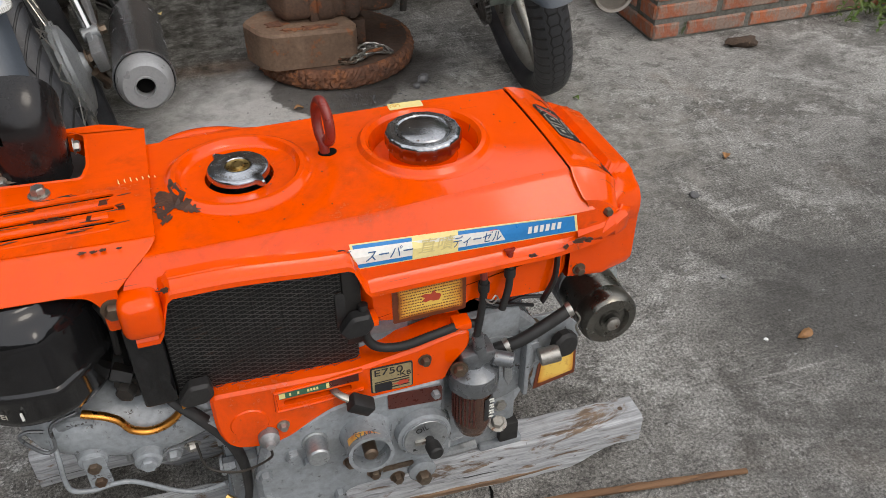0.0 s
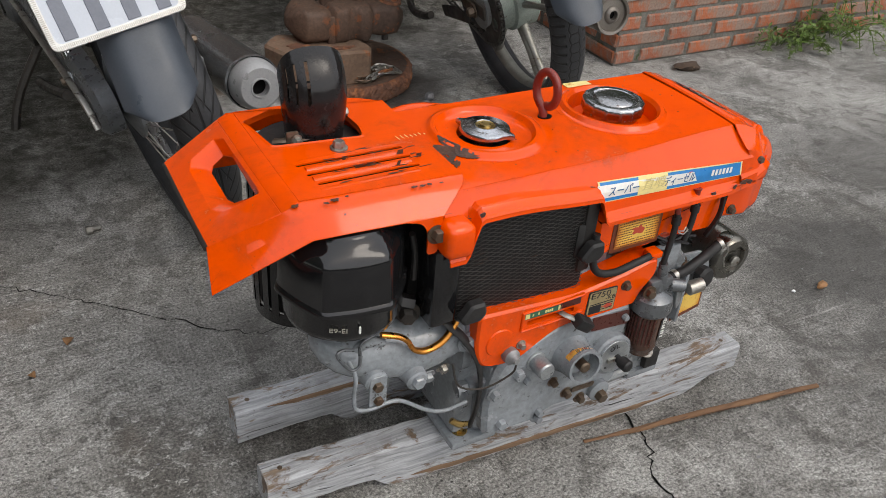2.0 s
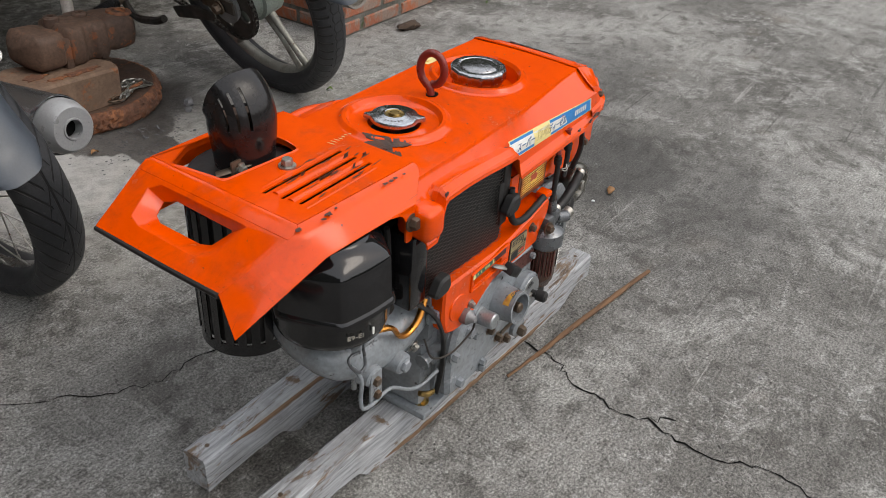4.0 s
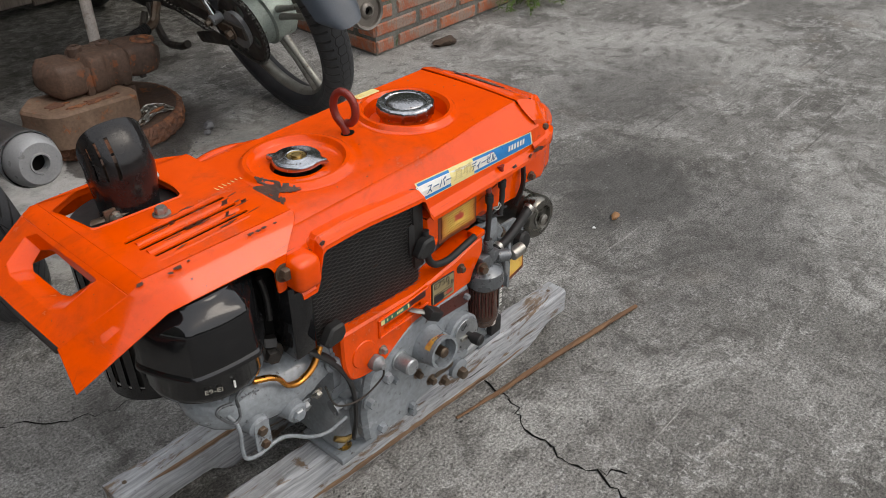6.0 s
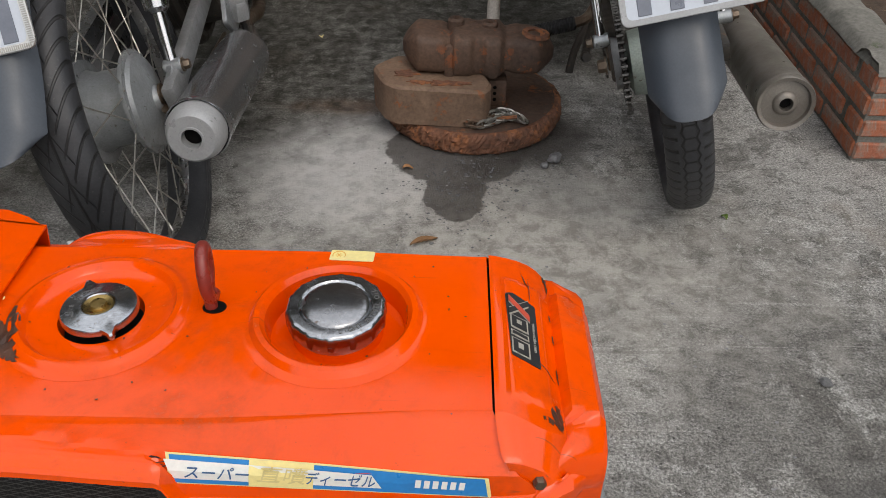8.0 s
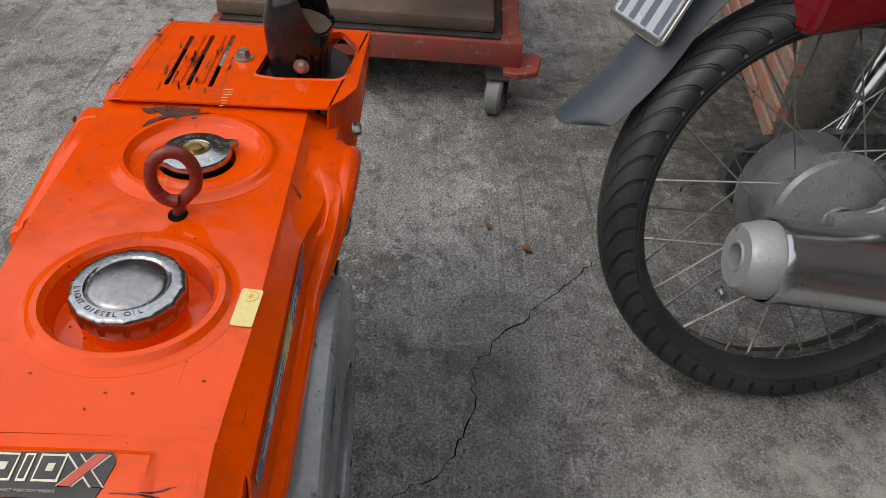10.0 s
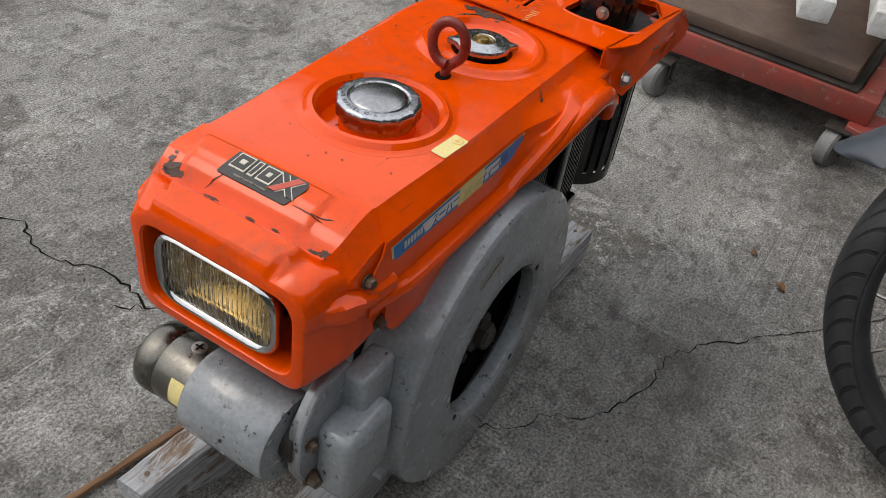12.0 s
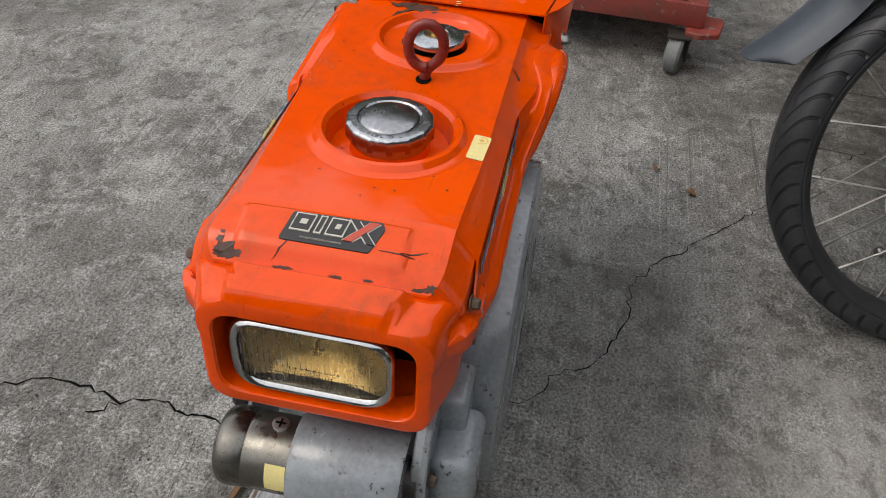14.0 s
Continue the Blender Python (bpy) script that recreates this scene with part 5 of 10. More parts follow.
def fuel_tank():
    bm = slab(B(), round_poly([(0.098, 0.388), (0.318, 0.388), (0.316, 0.338), (0.298, 0.318), (0.225, 0.322), (0.215, 0.332), (0.195, 0.317), (0.112, 0.328), (0.100, 0.345)], 0.010), on_y(0.80), 0.222, 0.010)
    t = part("fuel_tank", bm, M["orange"], engine, "orange fuel tank under the bonnet lip")
    bm = slab(B(), rrect(0.128, 0.204, 0.330, 0.376, 0.003), on_y(0.5785), 0.0012)
    lb = part("warning_label", bm, M["labelrim"], t, "brown-edged yellow warning label with rows of tiny print")
    bm = slab(B(), rrect(0.1335, 0.2005, 0.3345, 0.373, 0.002), on_y(0.5772), 0.0006)
    part("label_field", bm, M["tanklabel"], lb)
    rnd = random.Random(4)
    bm = B()
    for i in range(10):
        z = 0.3700 - i * 0.0036
        x = 0.136
        while x < 0.198:
            w = rnd.uniform(0.0008, 0.0022)
            if not (0.158 < x < 0.178 and 3 <= i <= 6):
                box(bm, x, min(x + w, 0.199), 0.5762, 0.5766, z - 0.0005, z + 0.0005)
            x += w + rnd.uniform(0.0006, 0.0012)
    part("printing", bm, M["labelrim"], lb, "", 0)
    bm = slab(B(), [Vector((0.168 + p.x * 0.011, 0.356 + p.y * 0.007)) for p in blot(9)], on_y(0.5766), 0.0004)
    part("red_mark", bm, M["redink"], lb)
    # strap clips and hose along the tank
    for x, z in ((0.101, 0.351), (0.196, 0.318)):
        bm = box(B(), x - 0.008, x + 0.010, 0.563, 0.580, z - 0.005, z + 0.004, 0.0015)
        part("hose_clip", bm, M["orange"], t)
    bm = B()
    tube(bm, [(0.098, 0.572, 0.370), (0.097, 0.570, 0.345), (0.100, 0.568, 0.325), (0.112, 0.567, 0.313), (0.135, 0.566, 0.309), (0.165, 0.566, 0.314), (0.196, 0.568, 0.317), (0.218, 0.57, 0.312)], 0.0048, 10)
    part("breather_hose", bm, M["rubber"], engine, "black rubber hose", 60)
    for x0, x1, zt in ((0.216, 0.2115, 0.360), (0.243, 0.238, 0.372)):
        bm = B()
        tube(bm, [(x0 + 0.003, 0.568, zt + 0.012), (x0 + 0.002, 0.566, zt - 0.015), (x1, 0.564, 0.330 if x0 > 0.23 else 0.30)], 0.0039, 10, 4)
        lathe(bm, [(0.0058, 0), (0.0058, 0.010)], (x0 + 0.003, 0.5675, zt - 0.003), (0, 0.02, 1), 10)
        part("fuel_hose", bm, M["rubber"], engine, "thin black rubber fuel hose", 60)
        bm = lathe(B(), [(0.0038, 0), (0.0038, 0.014), (0.006, 0.018)], (x0 + 0.003, 0.568, zt + 0.010), (0, 0.2, 1), 10)
        part("tank_outlet", bm, M["red"], engine)
    # small spring clip
    bm = B()
    tube(bm, [(0.218, 0.560, 0.352), (0.223, 0.556, 0.353), (0.228, 0.558, 0.356), (0.232, 0.557, 0.349)], 0.0009, 6, 4)
    tube(bm, [(0.219, 0.560, 0.350), (0.224, 0.556, 0.348), (0.230, 0.556, 0.354)], 0.0009, 6, 4)
    part("spring_clip", bm, M["steel"], engine)
    # black gap strap between tank and nose
    bm = B()
    tube(bm, [(0.300, 0.574, 0.382), (0.297, 0.570, 0.350), (0.288, 0.575, 0.318)], 0.0042, 8, 4, 0.6)
    part("rubber_strap", bm, M["rubber"], engine)


fuel_tank()


def control_panel():
    lift = on_y(0.574)
    out = round_poly([(-0.058, 0.252, 0.012), (-0.058, 0.301, 0.010), (0.080, 0.292, 0.02), (0.150, 0.302, 0.01), (0.190, 0.312, 0.006), (0.204, 0.311, 0.008), (0.205, 0.288, 0.010), (0.186, 0.266, 0.008), (0.178, 0.247, 0.005), (0.10, 0.246, 0.02), (0.062, 0.248, 0.03), (0.032, 0.232, 0.02), (0.008, 0.216, 0.015), (-0.020, 0.214, 0.018), (-0.050, 0.222, 0.018)], 0.01, 5)
    bm = slab(B(), out, lift, 0.010, 0.003, [rrect(0.010, 0.078, 0.2675, 0.2745, 0.002, 2)])
    p = part("control_panel", bm, M["orange"], engine, "orange speed-control panel with slot and lever")
    bm = slab(B(), out, on_y(0.600), 0.026)
    part("panel_back", bm, M["orange"], p)
    # raised border of the slot
    bm = B()
    tube(bm, [(0.002, 0.564, 0.262), (0.002, 0.564, 0.288), (0.045, 0.564, 0.2885), (0.0905, 0.564, 0.291)], 0.0026, 8, 1, 0.7)
    tube(bm, [(0.002, 0.564, 0.262), (0.045, 0.564, 0.262), (0.0905, 0.564, 0.265)], 0.0026, 8, 1, 0.7)
    part("slot_border", bm, M["orange"], p)
    bm = lathe(B(), [(0.0195, 0), (0.018, 0.0022), (0.0, 0.0024)], (-0.026, 0.5645, 0.254), (0, -1, 0), 32, False)
    part("round_boss", bm, M["orange"], p)
    bm = box(B(), 0.008, 0.082, 0.5735, 0.5745, 0.2655, 0.277)
    part("slot_back", bm, M["dark"], p)
    bm = B()
    box(bm, 0.006, 0.060, 0.5634, 0.5642, 0.2775, 0.2855)
    st = part("scale_strip", bm, M["green"], p, "green strip marked in yellow and red", 0)
    bm = B()
    box(bm, 0.056, 0.086, 0.5630, 0.5638, 0.2785, 0.2880)
    part("red_end", bm, M["maroon"], st, "", 0)
    bm = B()
    for x in (0.006, 0.053):
        box(bm, x, x + 0.006, 0.5630, 0.5635, 0.2785, 0.2850)
    for x in (0.016, 0.024, 0.034, 0.037, 0.040, 0.043):
        box(bm, x, x + 0.002, 0.5630, 0.5635, 0.280, 0.2835)
    part("yellow_mark", bm, M["cream"], st, "", 0)
    bm = B()
    tube(bm, [(0.058, 0.575, 0.270), (0.063, 0.560, 0.270), (0.075, 0.553, 0.264)], 0.0042, 8, 3, 0.5)
    lv = part("speed_lever", bm, M["steel"], p, "steel lever with a black grip")
    bm = B()
    box(bm, -0.013, 0.013, -0.008, 0.008, -0.0075, 0.0075, 0.002)
    bm.transform(Matrix.Translation((0.083, 0.549, 0.259)) @ Euler((0.2, 0.62, 0.0)).to_matrix().to_4x4())
    part("grip", bm, M["rubber"], lv, "black plastic grip")
    # model plate
    bm = slab(B(), round_poly([(0.0975, 0.2545), (0.1420, 0.2525), (0.1425, 0.2885), (0.0980, 0.2900)], 0.003), on_y(0.5642), 0.0010)
    pl = part("model_plate", bm, M["ink"], p, "small black and gold model plate")
    bm = slab(B(), round_poly([(0.0990, 0.2560), (0.1405, 0.2540), (0.1408, 0.2870), (0.0995, 0.2885)], 0.002), on_y(0.5630), 0.0006)
    part("plate_face", bm, M["plaque"], pl)
    lettering(pl, "E750", 0.0125, facing_near(0.1165, 0.5621, 0.2822, 0, -2), "ink", squeeze=1.25)
    lettering(pl, "-KB", 0.0085, facing_near(0.1325, 0.5621, 0.2745, 0, -2), "ink", squeeze=1.2)
    bm = B()
    for i in range(4):
        box(bm, 0.1015, 0.138, 0.5620, 0.5625, 0.2688 - i * 0.0036, 0.2700 - i * 0.0036)
    box(bm, 0.1015, 0.1195, 0.5619, 0.5624, 0.2555, 0.2675)
    part("printing", bm, M["ink"], pl, "", 0)
    bm = slab(B(), [Vector((0.130 + q.x * 0.009, 0.2625 + q.y * 0.003)) for q in blot(3)], on_y(0.5622), 0.0004)
    part("red_mark", bm, M["redink"], pl)
    hexbolt(p, (0.1555, 0.5640, 0.2845), (0, -1, 0), 0.005, 0.006, "rustbolt")
    hexbolt(p, (0.0055, 0.5640, 0.2405), (0, -1, 0), 0.0045, 0.006, "steel")
    # oil pressure switch with its wire
    bm = lathe(B(), [(0.0095, 0), (0.0105, 0.004), (0.0105, 0.012), (0.006, 0.016), (0.004, 0.022)], (-0.011, 0.566, 0.232), (0, -1, 0.1), 16)
    sw = part("pressure_switch", bm, M["bikegrey"], engine, "greenish oil-pressure switch")
    bm = B()
    tube(bm, [(-0.011, 0.545, 0.232), (-0.014, 0.548, 0.214), (-0.045, 0.556, 0.196), (-0.075, 0.565, 0.203), (-0.081, 0.575, 0.232)], 0.0014, 6, 6)
    part("sensor_wire", bm, M["bikedark"], sw)


control_panel()


def crankcase():
    # main block
    bm = B()
    box(bm, -0.060, 0.275, 0.592, 0.745, 0.085, 0.300, 0.008)
    part("crankcase", bm, M["grey"], engine, "grey painted cast crankcase")
    bm = box(B(), -0.058, 0.150, 0.600, 0.745, 0.295, 0.322, 0.004)
    part("top_deck", bm, M["grey"], engine)
    # gear cover on the near side
    out = round_poly([(-0.030, 0.095, 0.012), (-0.034, 0.150, 0.010), (-0.020, 0.215, 0.02), (0.020, 0.232, 0.02), (0.060, 0.250, 0.02), (0.178, 0.250, 0.010), (0.180, 0.120, 0.012), (0.150, 0.100, 0.012), (0.070, 0.105, 0.02), (0.050, 0.090, 0.012)], 0.01, 5)
    bm = slab(B(), out, on_y(0.595), 0.030, 0.006)
    gc = part("gear_cover", bm, M["grey"], engine, "grey painted gear cover")
    bm = slab(B(), round_poly([(-0.034, 0.092), (-0.036, 0.180), (0.19, 0.170), (0.19, 0.098)], 0.012), on_y(0.600), 0.018, 0.003)
    part("cover_flange", bm, M["grey"], gc)
    # starting shaft cup
    bm = lathe(B(), [(0.030, 0), (0.0255, 0.012), (0.0240, 0.034), (0.0240, 0.038), (0.0200, 0.038), (0.0190, 0.020), (0.0, 0.019)], (0.088, 0.568, 0.196), (-0.05, -1, 0.12), 36, False)
    cup = part("starter_cup", bm, M["grey"], gc, "round grey cup of the crank-handle shaft")
    bm = lathe(B(), [(0.0075, 0), (0.0075, 0.018), (0.005, 0.020)], (0.087, 0.549, 0.198), (-0.05, -1, 0.12), 16)
    part("shaft_end", bm, M["rustbolt"], cup)
    bm = lathe(B(), [(0.0243, 0), (0.0243, 0.012)], (0.0865, 0.5480, 0.1985), (-0.05, -1, 0.12), 36, False)
    keep = [f for f in bm.faces if f.calc_center_median().z > 0.2125]
    bmesh.ops.delete(bm, geom=[f for f in bm.faces if f not in keep], context="FACES")
    tag = part("orange_tag", bm, M["label"], cup, "orange tag")
    lettering(tag, "START", 0.0085, Matrix.Translation((0.0835, 0.5385, 0.2238)) @ Matrix.Rotation(radians(40), 4, "X"), "ink", squeeze=0.9)
    # oil filler with round plate and knob
    bm = lathe(B(), [(0.031, 0), (0.030, 0.014), (0.0265, 0.016), (0.0260, 0.018), (0.0, 0.0185)], (0.150, 0.567, 0.180), (0, -1, 0.06), 36, False)
    oc = part("oil_filler", bm, M["grey"], gc, "round grey oil filler plate with black plug")
    bm = lathe(B(), [(0.0245, 0.0184), (0.0240, 0.0192), (0.0, 0.0194)], (0.150, 0.567, 0.180), (0, -1, 0.06), 36, False)
    part("filler_face", bm, M["alu"], oc)
    lettering(oc, "OIL", 0.0095, facing_near(0.146, 0.5472, 0.1975, 3, 14), "ink")
    bm = B()
    for k, a in enumerate(np.linspace(-2.4, -0.75, 9)):
        q = Vector((0.150 + 0.0185 * math.cos(a), 0.5472, 0.180 + 0.0185 * math.sin(a)))
        box(bm, q.x - 0.0014, q.x + 0.0014, q.y - 0.0003, q.y + 0.0003, q.z - 0.0020, q.z + 0.0020)
    part("printing", bm, M["ink"], oc, "", 0)
    bm = lathe(B(), [(0.0055, 0), (0.0055, 0.008), (0.0080, 0.009), (0.0085, 0.012), (0.0085, 0.022), (0.0065, 0.024)], (0.153, 0.5485, 0.179), (0.1, -1, 0.02), 14)
    part("filler_plug", bm, M["rubber"], oc, "black knurled plug")
    bm = box(B(), 0.137, 0.151, 0.5440, 0.5480, 0.1765, 0.1825, 0.001)
    part("spring_tab", bm, M["steel"], oc)
    # maroon rating plate
    bm = slab(B(), round_poly([(0.1145, 0.2235), (0.1735, 0.2180), (0.1735, 0.2400), (0.1145, 0.2450)], 0.002), on_y(0.5645), 0.0010)
    part("rating_plate", bm, M["maroon"], gc, "dark maroon rating plate")
    bm = slab(B(), round_poly([(0.103, 0.1235), (0.139, 0.1225), (0.139, 0.1300), (0.103, 0.1310)], 0.001), on_y(0.5642), 0.0014)
    part("rusty_strip", bm, M["rustbolt"], gc)
    # stubs and plugs
    bm = lathe(B(), [(0.0135, 0), (0.0135, 0.004), (0.0115, 0.005), (0.0115, 0.026), (0.010, 0.028)], (0.034, 0.567, 0.203), (0, -1, 0.05), 20)
    part("shaft_stub", bm, M["alu"], gc, "dull round plug")
    for x, z, r, mm in ((0.010, 0.190, 0.0085, "grey"), (-0.006, 0.112, 0.0075, "grey"), (0.052, 0.0975, 0.006, "grey"), (0.120, 0.1065, 0.0062, "rustbolt"), (0.068, 0.155, 0.0055, "rustbolt"), (0.094, 0.126, 0.0062, "rustbolt"), (0.166, 0.232, 0.005, "grey"), (0.176, 0.156, 0.006, "grey"), (0.023, 0.176, 0.005, "grey"), (0.053, 0.108, 0.006, "grey"), (-0.022, 0.168, 0.007, "grey")):
        hexbolt(gc, (x, 0.5665, z), (0, -1, 0), r, 0.008, mm)
    bm = lathe(B(), [(0.016, 0), (0.016, 0.008), (0.013, 0.010)], (0.148, 0.5665, 0.112), (0, -1, 0), 24)
    part("drain_boss", bm, M["grey"], gc)
    hexbolt(gc, (0.148, 0.560, 0.108), (0, -1, 0), 0.0088, 0.011, "rustbolt", name="drain_plug")
    # feet on the skids
    for x0, x1, y0, y1 in ((-0.066, 0.000, 0.578, 0.66), (0.230, 0.285, 0.59, 0.66), (-0.06, 0.0, 0.735, 0.80), (0.23, 0.285, 0.735, 0.80)):
        bm = box(B(), x0, x1, y0, y1, 0.0735, 0.0850, 0.003)
        part("mounting_foot", bm, M["grey"], engine, "grey mounting foot bolted to the skid")
    bm = box(B(), -0.056, -0.046, 0.60, 0.66, 0.083, 0.16, 0.003)
    part("foot_web", bm, M["grey"], engine)
    hexbolt(engine, (-0.045, 0.598, 0.0850), (0, 0, 1), 0.0075, 0.008, "brass", 0.012, "anchor_bolt")
    hexbolt(engine, (0.262, 0.607, 0.0850), (0, 0, 1), 0.0075, 0.008, "brass", 0.012, "anchor_bolt")
    bm = B()
    box(bm, 0.176, 0.226, 0.596, 0.618, 0.078, 0.094, 0.002)
    tube(bm, [(0.178, 0.594, 0.090), (0.20, 0.590, 0.093), (0.224, 0.590, 0.095)], 0.0065, 8, 3)
    tube(bm, [(0.182, 0.60, 0.106), (0.20, 0.597, 0.110), (0.220, 0.60, 0.110)], 0.006, 8, 3)
    part("drain_linkage", bm, M["alu"], engine, "dull drain linkage on the skid")
    bm = box(B(), 0.252, 0.276, 0.583, 0.600, 0.092, 0.122, 0.002)
    part("rubber_stop", bm, M["rubber"], engine, "black rubber stop")
    hexbolt(engine, (0.250, 0.588, 0.124), (0, -0.4, 1), 0.008, 0.007, "steel")


crankcase()


def side_casting():
    """Grey plate behind the fuel strainer, with the pump bracket."""
    out = round_poly([(0.176, 0.115, 0.01), (0.176, 0.300, 0.01), (0.262, 0.300, 0.02), (0.302, 0.262, 0.03), (0.302, 0.200, 0.04), (0.275, 0.135, 0.03), (0.245, 0.110, 0.01)], 0.02, 6)
    bm = slab(B(), out, on_y(0.640), 0.044, 0.005)
    sc = part("side_casting", bm, M["grey"], engine, "grey painted side casting")
    bm = lathe(B(), [(0.050, 0), (0.050, 0.035), (0.045, 0.038), (0.0, 0.039)], (0.243, 0.625, 0.215), (0, -1, 0), 40, False)
    part("round_cover", bm, M["grey"], sc)
    # bracket plate
    bm = slab(B(), round_poly([(0.276, 0.268), (0.330, 0.265), (0.352, 0.240), (0.356, 0.165), (0.300, 0.148), (0.290, 0.195)], 0.008), on_y(0.608), 0.004, 0.001)
    br = part("pump_bracket", bm, M["grey"], engine, "bent grey bracket with bolts and rusty label")
    bm = slab(B(), round_poly([(0.3000, 0.1500), (0.3535, 0.1620), (0.3510, 0.2140), (0.3050, 0.1930)], 0.002), on_y(0.6035), 0.0010)
    lb = part("warning_label", bm, M["labelrim"], br, "rust-stained yellow warning label")
    bm = slab(B(), round_poly([(0.3050, 0.1585), (0.3500, 0.1680), (0.3480, 0.2080), (0.3085, 0.1900)], 0.002), on_y(0.6023), 0.0006)
    part("label_field", bm, M["bracketlabel"], lb)
    bm = B()
    box(bm, 0.273, 0.279, 0.572, 0.606, 0.180, 0.262, 0.002)
    part("bracket_ear", bm, M["grey"], br)
    bm = slab(B(), round_poly([(0.285, 0.238), (0.297, 0.240), (0.306, 0.214), (0.296, 0.196), (0.288, 0.205)], 0.004), on_y(0.598), 0.006, 0.001)
    part("pivot_ear", bm, M["grey"], br)
    bm = B()
    rod(bm, (0.295, 0.583, 0.224), (0.318, 0.580, 0.228), 0.010, None, 18, 0.001)
    part("pivot_pin", bm, M["steel"], br)
    bm = lathe(B(), [(0.013, 0), (0.0165, 0.003), (0.0165, 0.012), (0.013, 0.016), (0.0, 0.017)], (0.327, 0.598, 0.229), (0.15, -1, 0.1), 10)
    part("black_knob", bm, M["rubber"], br, "black ribbed knob")
    hexbolt(br, (0.291, 0.604, 0.256), (0, -1, 0), 0.0075, 0.008, "rustbolt")
    hexbolt(br, (0.286, 0.602, 0.186), (0, -1, 0), 0.0080, 0.008, "rustbolt")
    hexbolt(engine, (0.254, 0.596, 0.150), (0, -1, 0.3), 0.0075, 0.008, "steel")
    # fuel strainer with bowl
    x, y = 0.2095, 0.566
    bm = lathe(B(), [(0.0, 0.278), (0.010, 0.277), (0.012, 0.262), (0.0215, 0.258), (0.0265, 0.254), (0.0275, 0.246), (0.0275, 0.234), (0.0240, 0.231), (0.0235, 0.229)], (x, y, 0), (0, 0, 1), 28, False, lambda a, h: 1 + (0.03 if (0.232 < h < 0.247 and math.cos(10 * a) > 0.3) else 0))
    fs = part("fuel_strainer", bm, M["castgrey"], engine, "cast fuel strainer with a dark smoked bowl")
    bm = lathe(B(), [(0.0215, 0.232), (0.0218, 0.180), (0.0205, 0.170), (0.0175, 0.165), (0.0165, 0.160), (0.0, 0.158)], (x, y, 0), (0, 0, 1), 28, False)
    bw = part("strainer_bowl", bm, M["bowl"], fs, "dark smoked plastic bowl")
    bm = B()
    for k in range(14):
        a = radians(150 + k * 13)
        q = Vector((x + 0.0220 * math.cos(a), y + 0.0220 * math.sin(a), 0))
        if 255 < math.degrees(a) % 360 < 330:
            continue
        rod(bm, q + Vector((0, 0, 0.183)), q + Vector((0, 0, 0.226)), 0.0012, None, 5)
    part("bowl_rib", bm, M["maroon"], bw)
    bm = B()
    for k in range(6):
        a0, a1 = radians(285 + k * 7), radians(292 + k * 7)
        q = [Vector((x + 0.0226 * math.cos(a), y + 0.0226 * math.sin(a), z)) for a in (a0, a1) for z in (0.188, 0.222)]
        vs = [bm.verts.new(v) for v in q]
        bm.faces.new((vs[0], vs[2], vs[3], vs[1]))
    tg = part("bowl_label", bm, M["ink"], bw, "small black label with white print")
    bm = B()
    for i in range(7):
        a = radians(306 + (i % 2) * 3)
        q = Vector((x + 0.0230 * math.cos(a), y + 0.0230 * math.sin(a), 0.191 + i * 0.0045))
        box(bm, q.x - 0.004, q.x + 0.004, q.y - 0.0006, q.y + 0.0002, q.z - 0.0009, q.z + 0.0009)
    part("printing", bm, M["offwhite"], tg, "", 0)
    bm = B()
    box(bm, x - 0.016, x + 0.022, y - 0.010, y + 0.02, 0.259, 0.281, 0.004)
    rod(bm, (x + 0.006, y - 0.004, 0.275), (x + 0.003, y - 0.002, 0.302), 0.0075, 0.006, 12)
    rod(bm, (x + 0.020, y - 0.004, 0.266), (x + 0.040, y - 0.012, 0.262), 0.009, None, 12, 0.001)
    part("strainer_head", bm, M["castgrey"], fs)
    bm = slab(B(), round_poly([(0.238, 0.268), (0.246, 0.266), (0.250, 0.236), (0.245, 0.226), (0.240, 0.238)], 0.003), on_y(0.556), 0.004, 0.001)
    part("fuel_tap", bm, M["alu"], fs, "small tap lever")
    hexbolt(fs, (x - 0.020, y - 0.012, 0.270), (-0.2, -1, 0.1), 0.0065, 0.007, "rustbolt")
    # return hose to the pump
    bm = B()
    tube(bm, [(0.238, 0.576, 0.262), (0.262, 0.570, 0.272), (0.292, 0.570, 0.286), (0.322, 0.574, 0.298)], 0.0072, 12)
    part("return_hose", bm, M["rubber"], engine, "thick black rubber hose with wire clips", 60)
    for c in ((0.250, 0.573, 0.267), (0.320, 0.574, 0.2975)):
        bm = lathe(B(), [(0.0080, -0.003), (0.0084, 0.0), (0.0080, 0.003)], c, (1, 0, 0.4), 18, False)
        part("hose_clamp", bm, M["steel"], engine)
    bm = B()
    tube(bm, [(0.324, 0.566, 0.300), (0.329, 0.564, 0.290), (0.326, 0.565, 0.278), (0.333, 0.566, 0.262)], 0.0012, 6, 4)
    part("clamp_wire", bm, M["steel"], engine)
    for pts in ([(0.225, 0.60, 0.318), (0.245, 0.595, 0.308), (0.27, 0.596, 0.300), (0.29, 0.60, 0.29)], [(0.23, 0.598, 0.312), (0.25, 0.60, 0.298), (0.275, 0.60, 0.305), (0.30, 0.60, 0.30)]):
        bm = tube(B(), pts, 0.0022, 6, 5)
        part("wire", bm, M["ink"], engine)


side_casting()


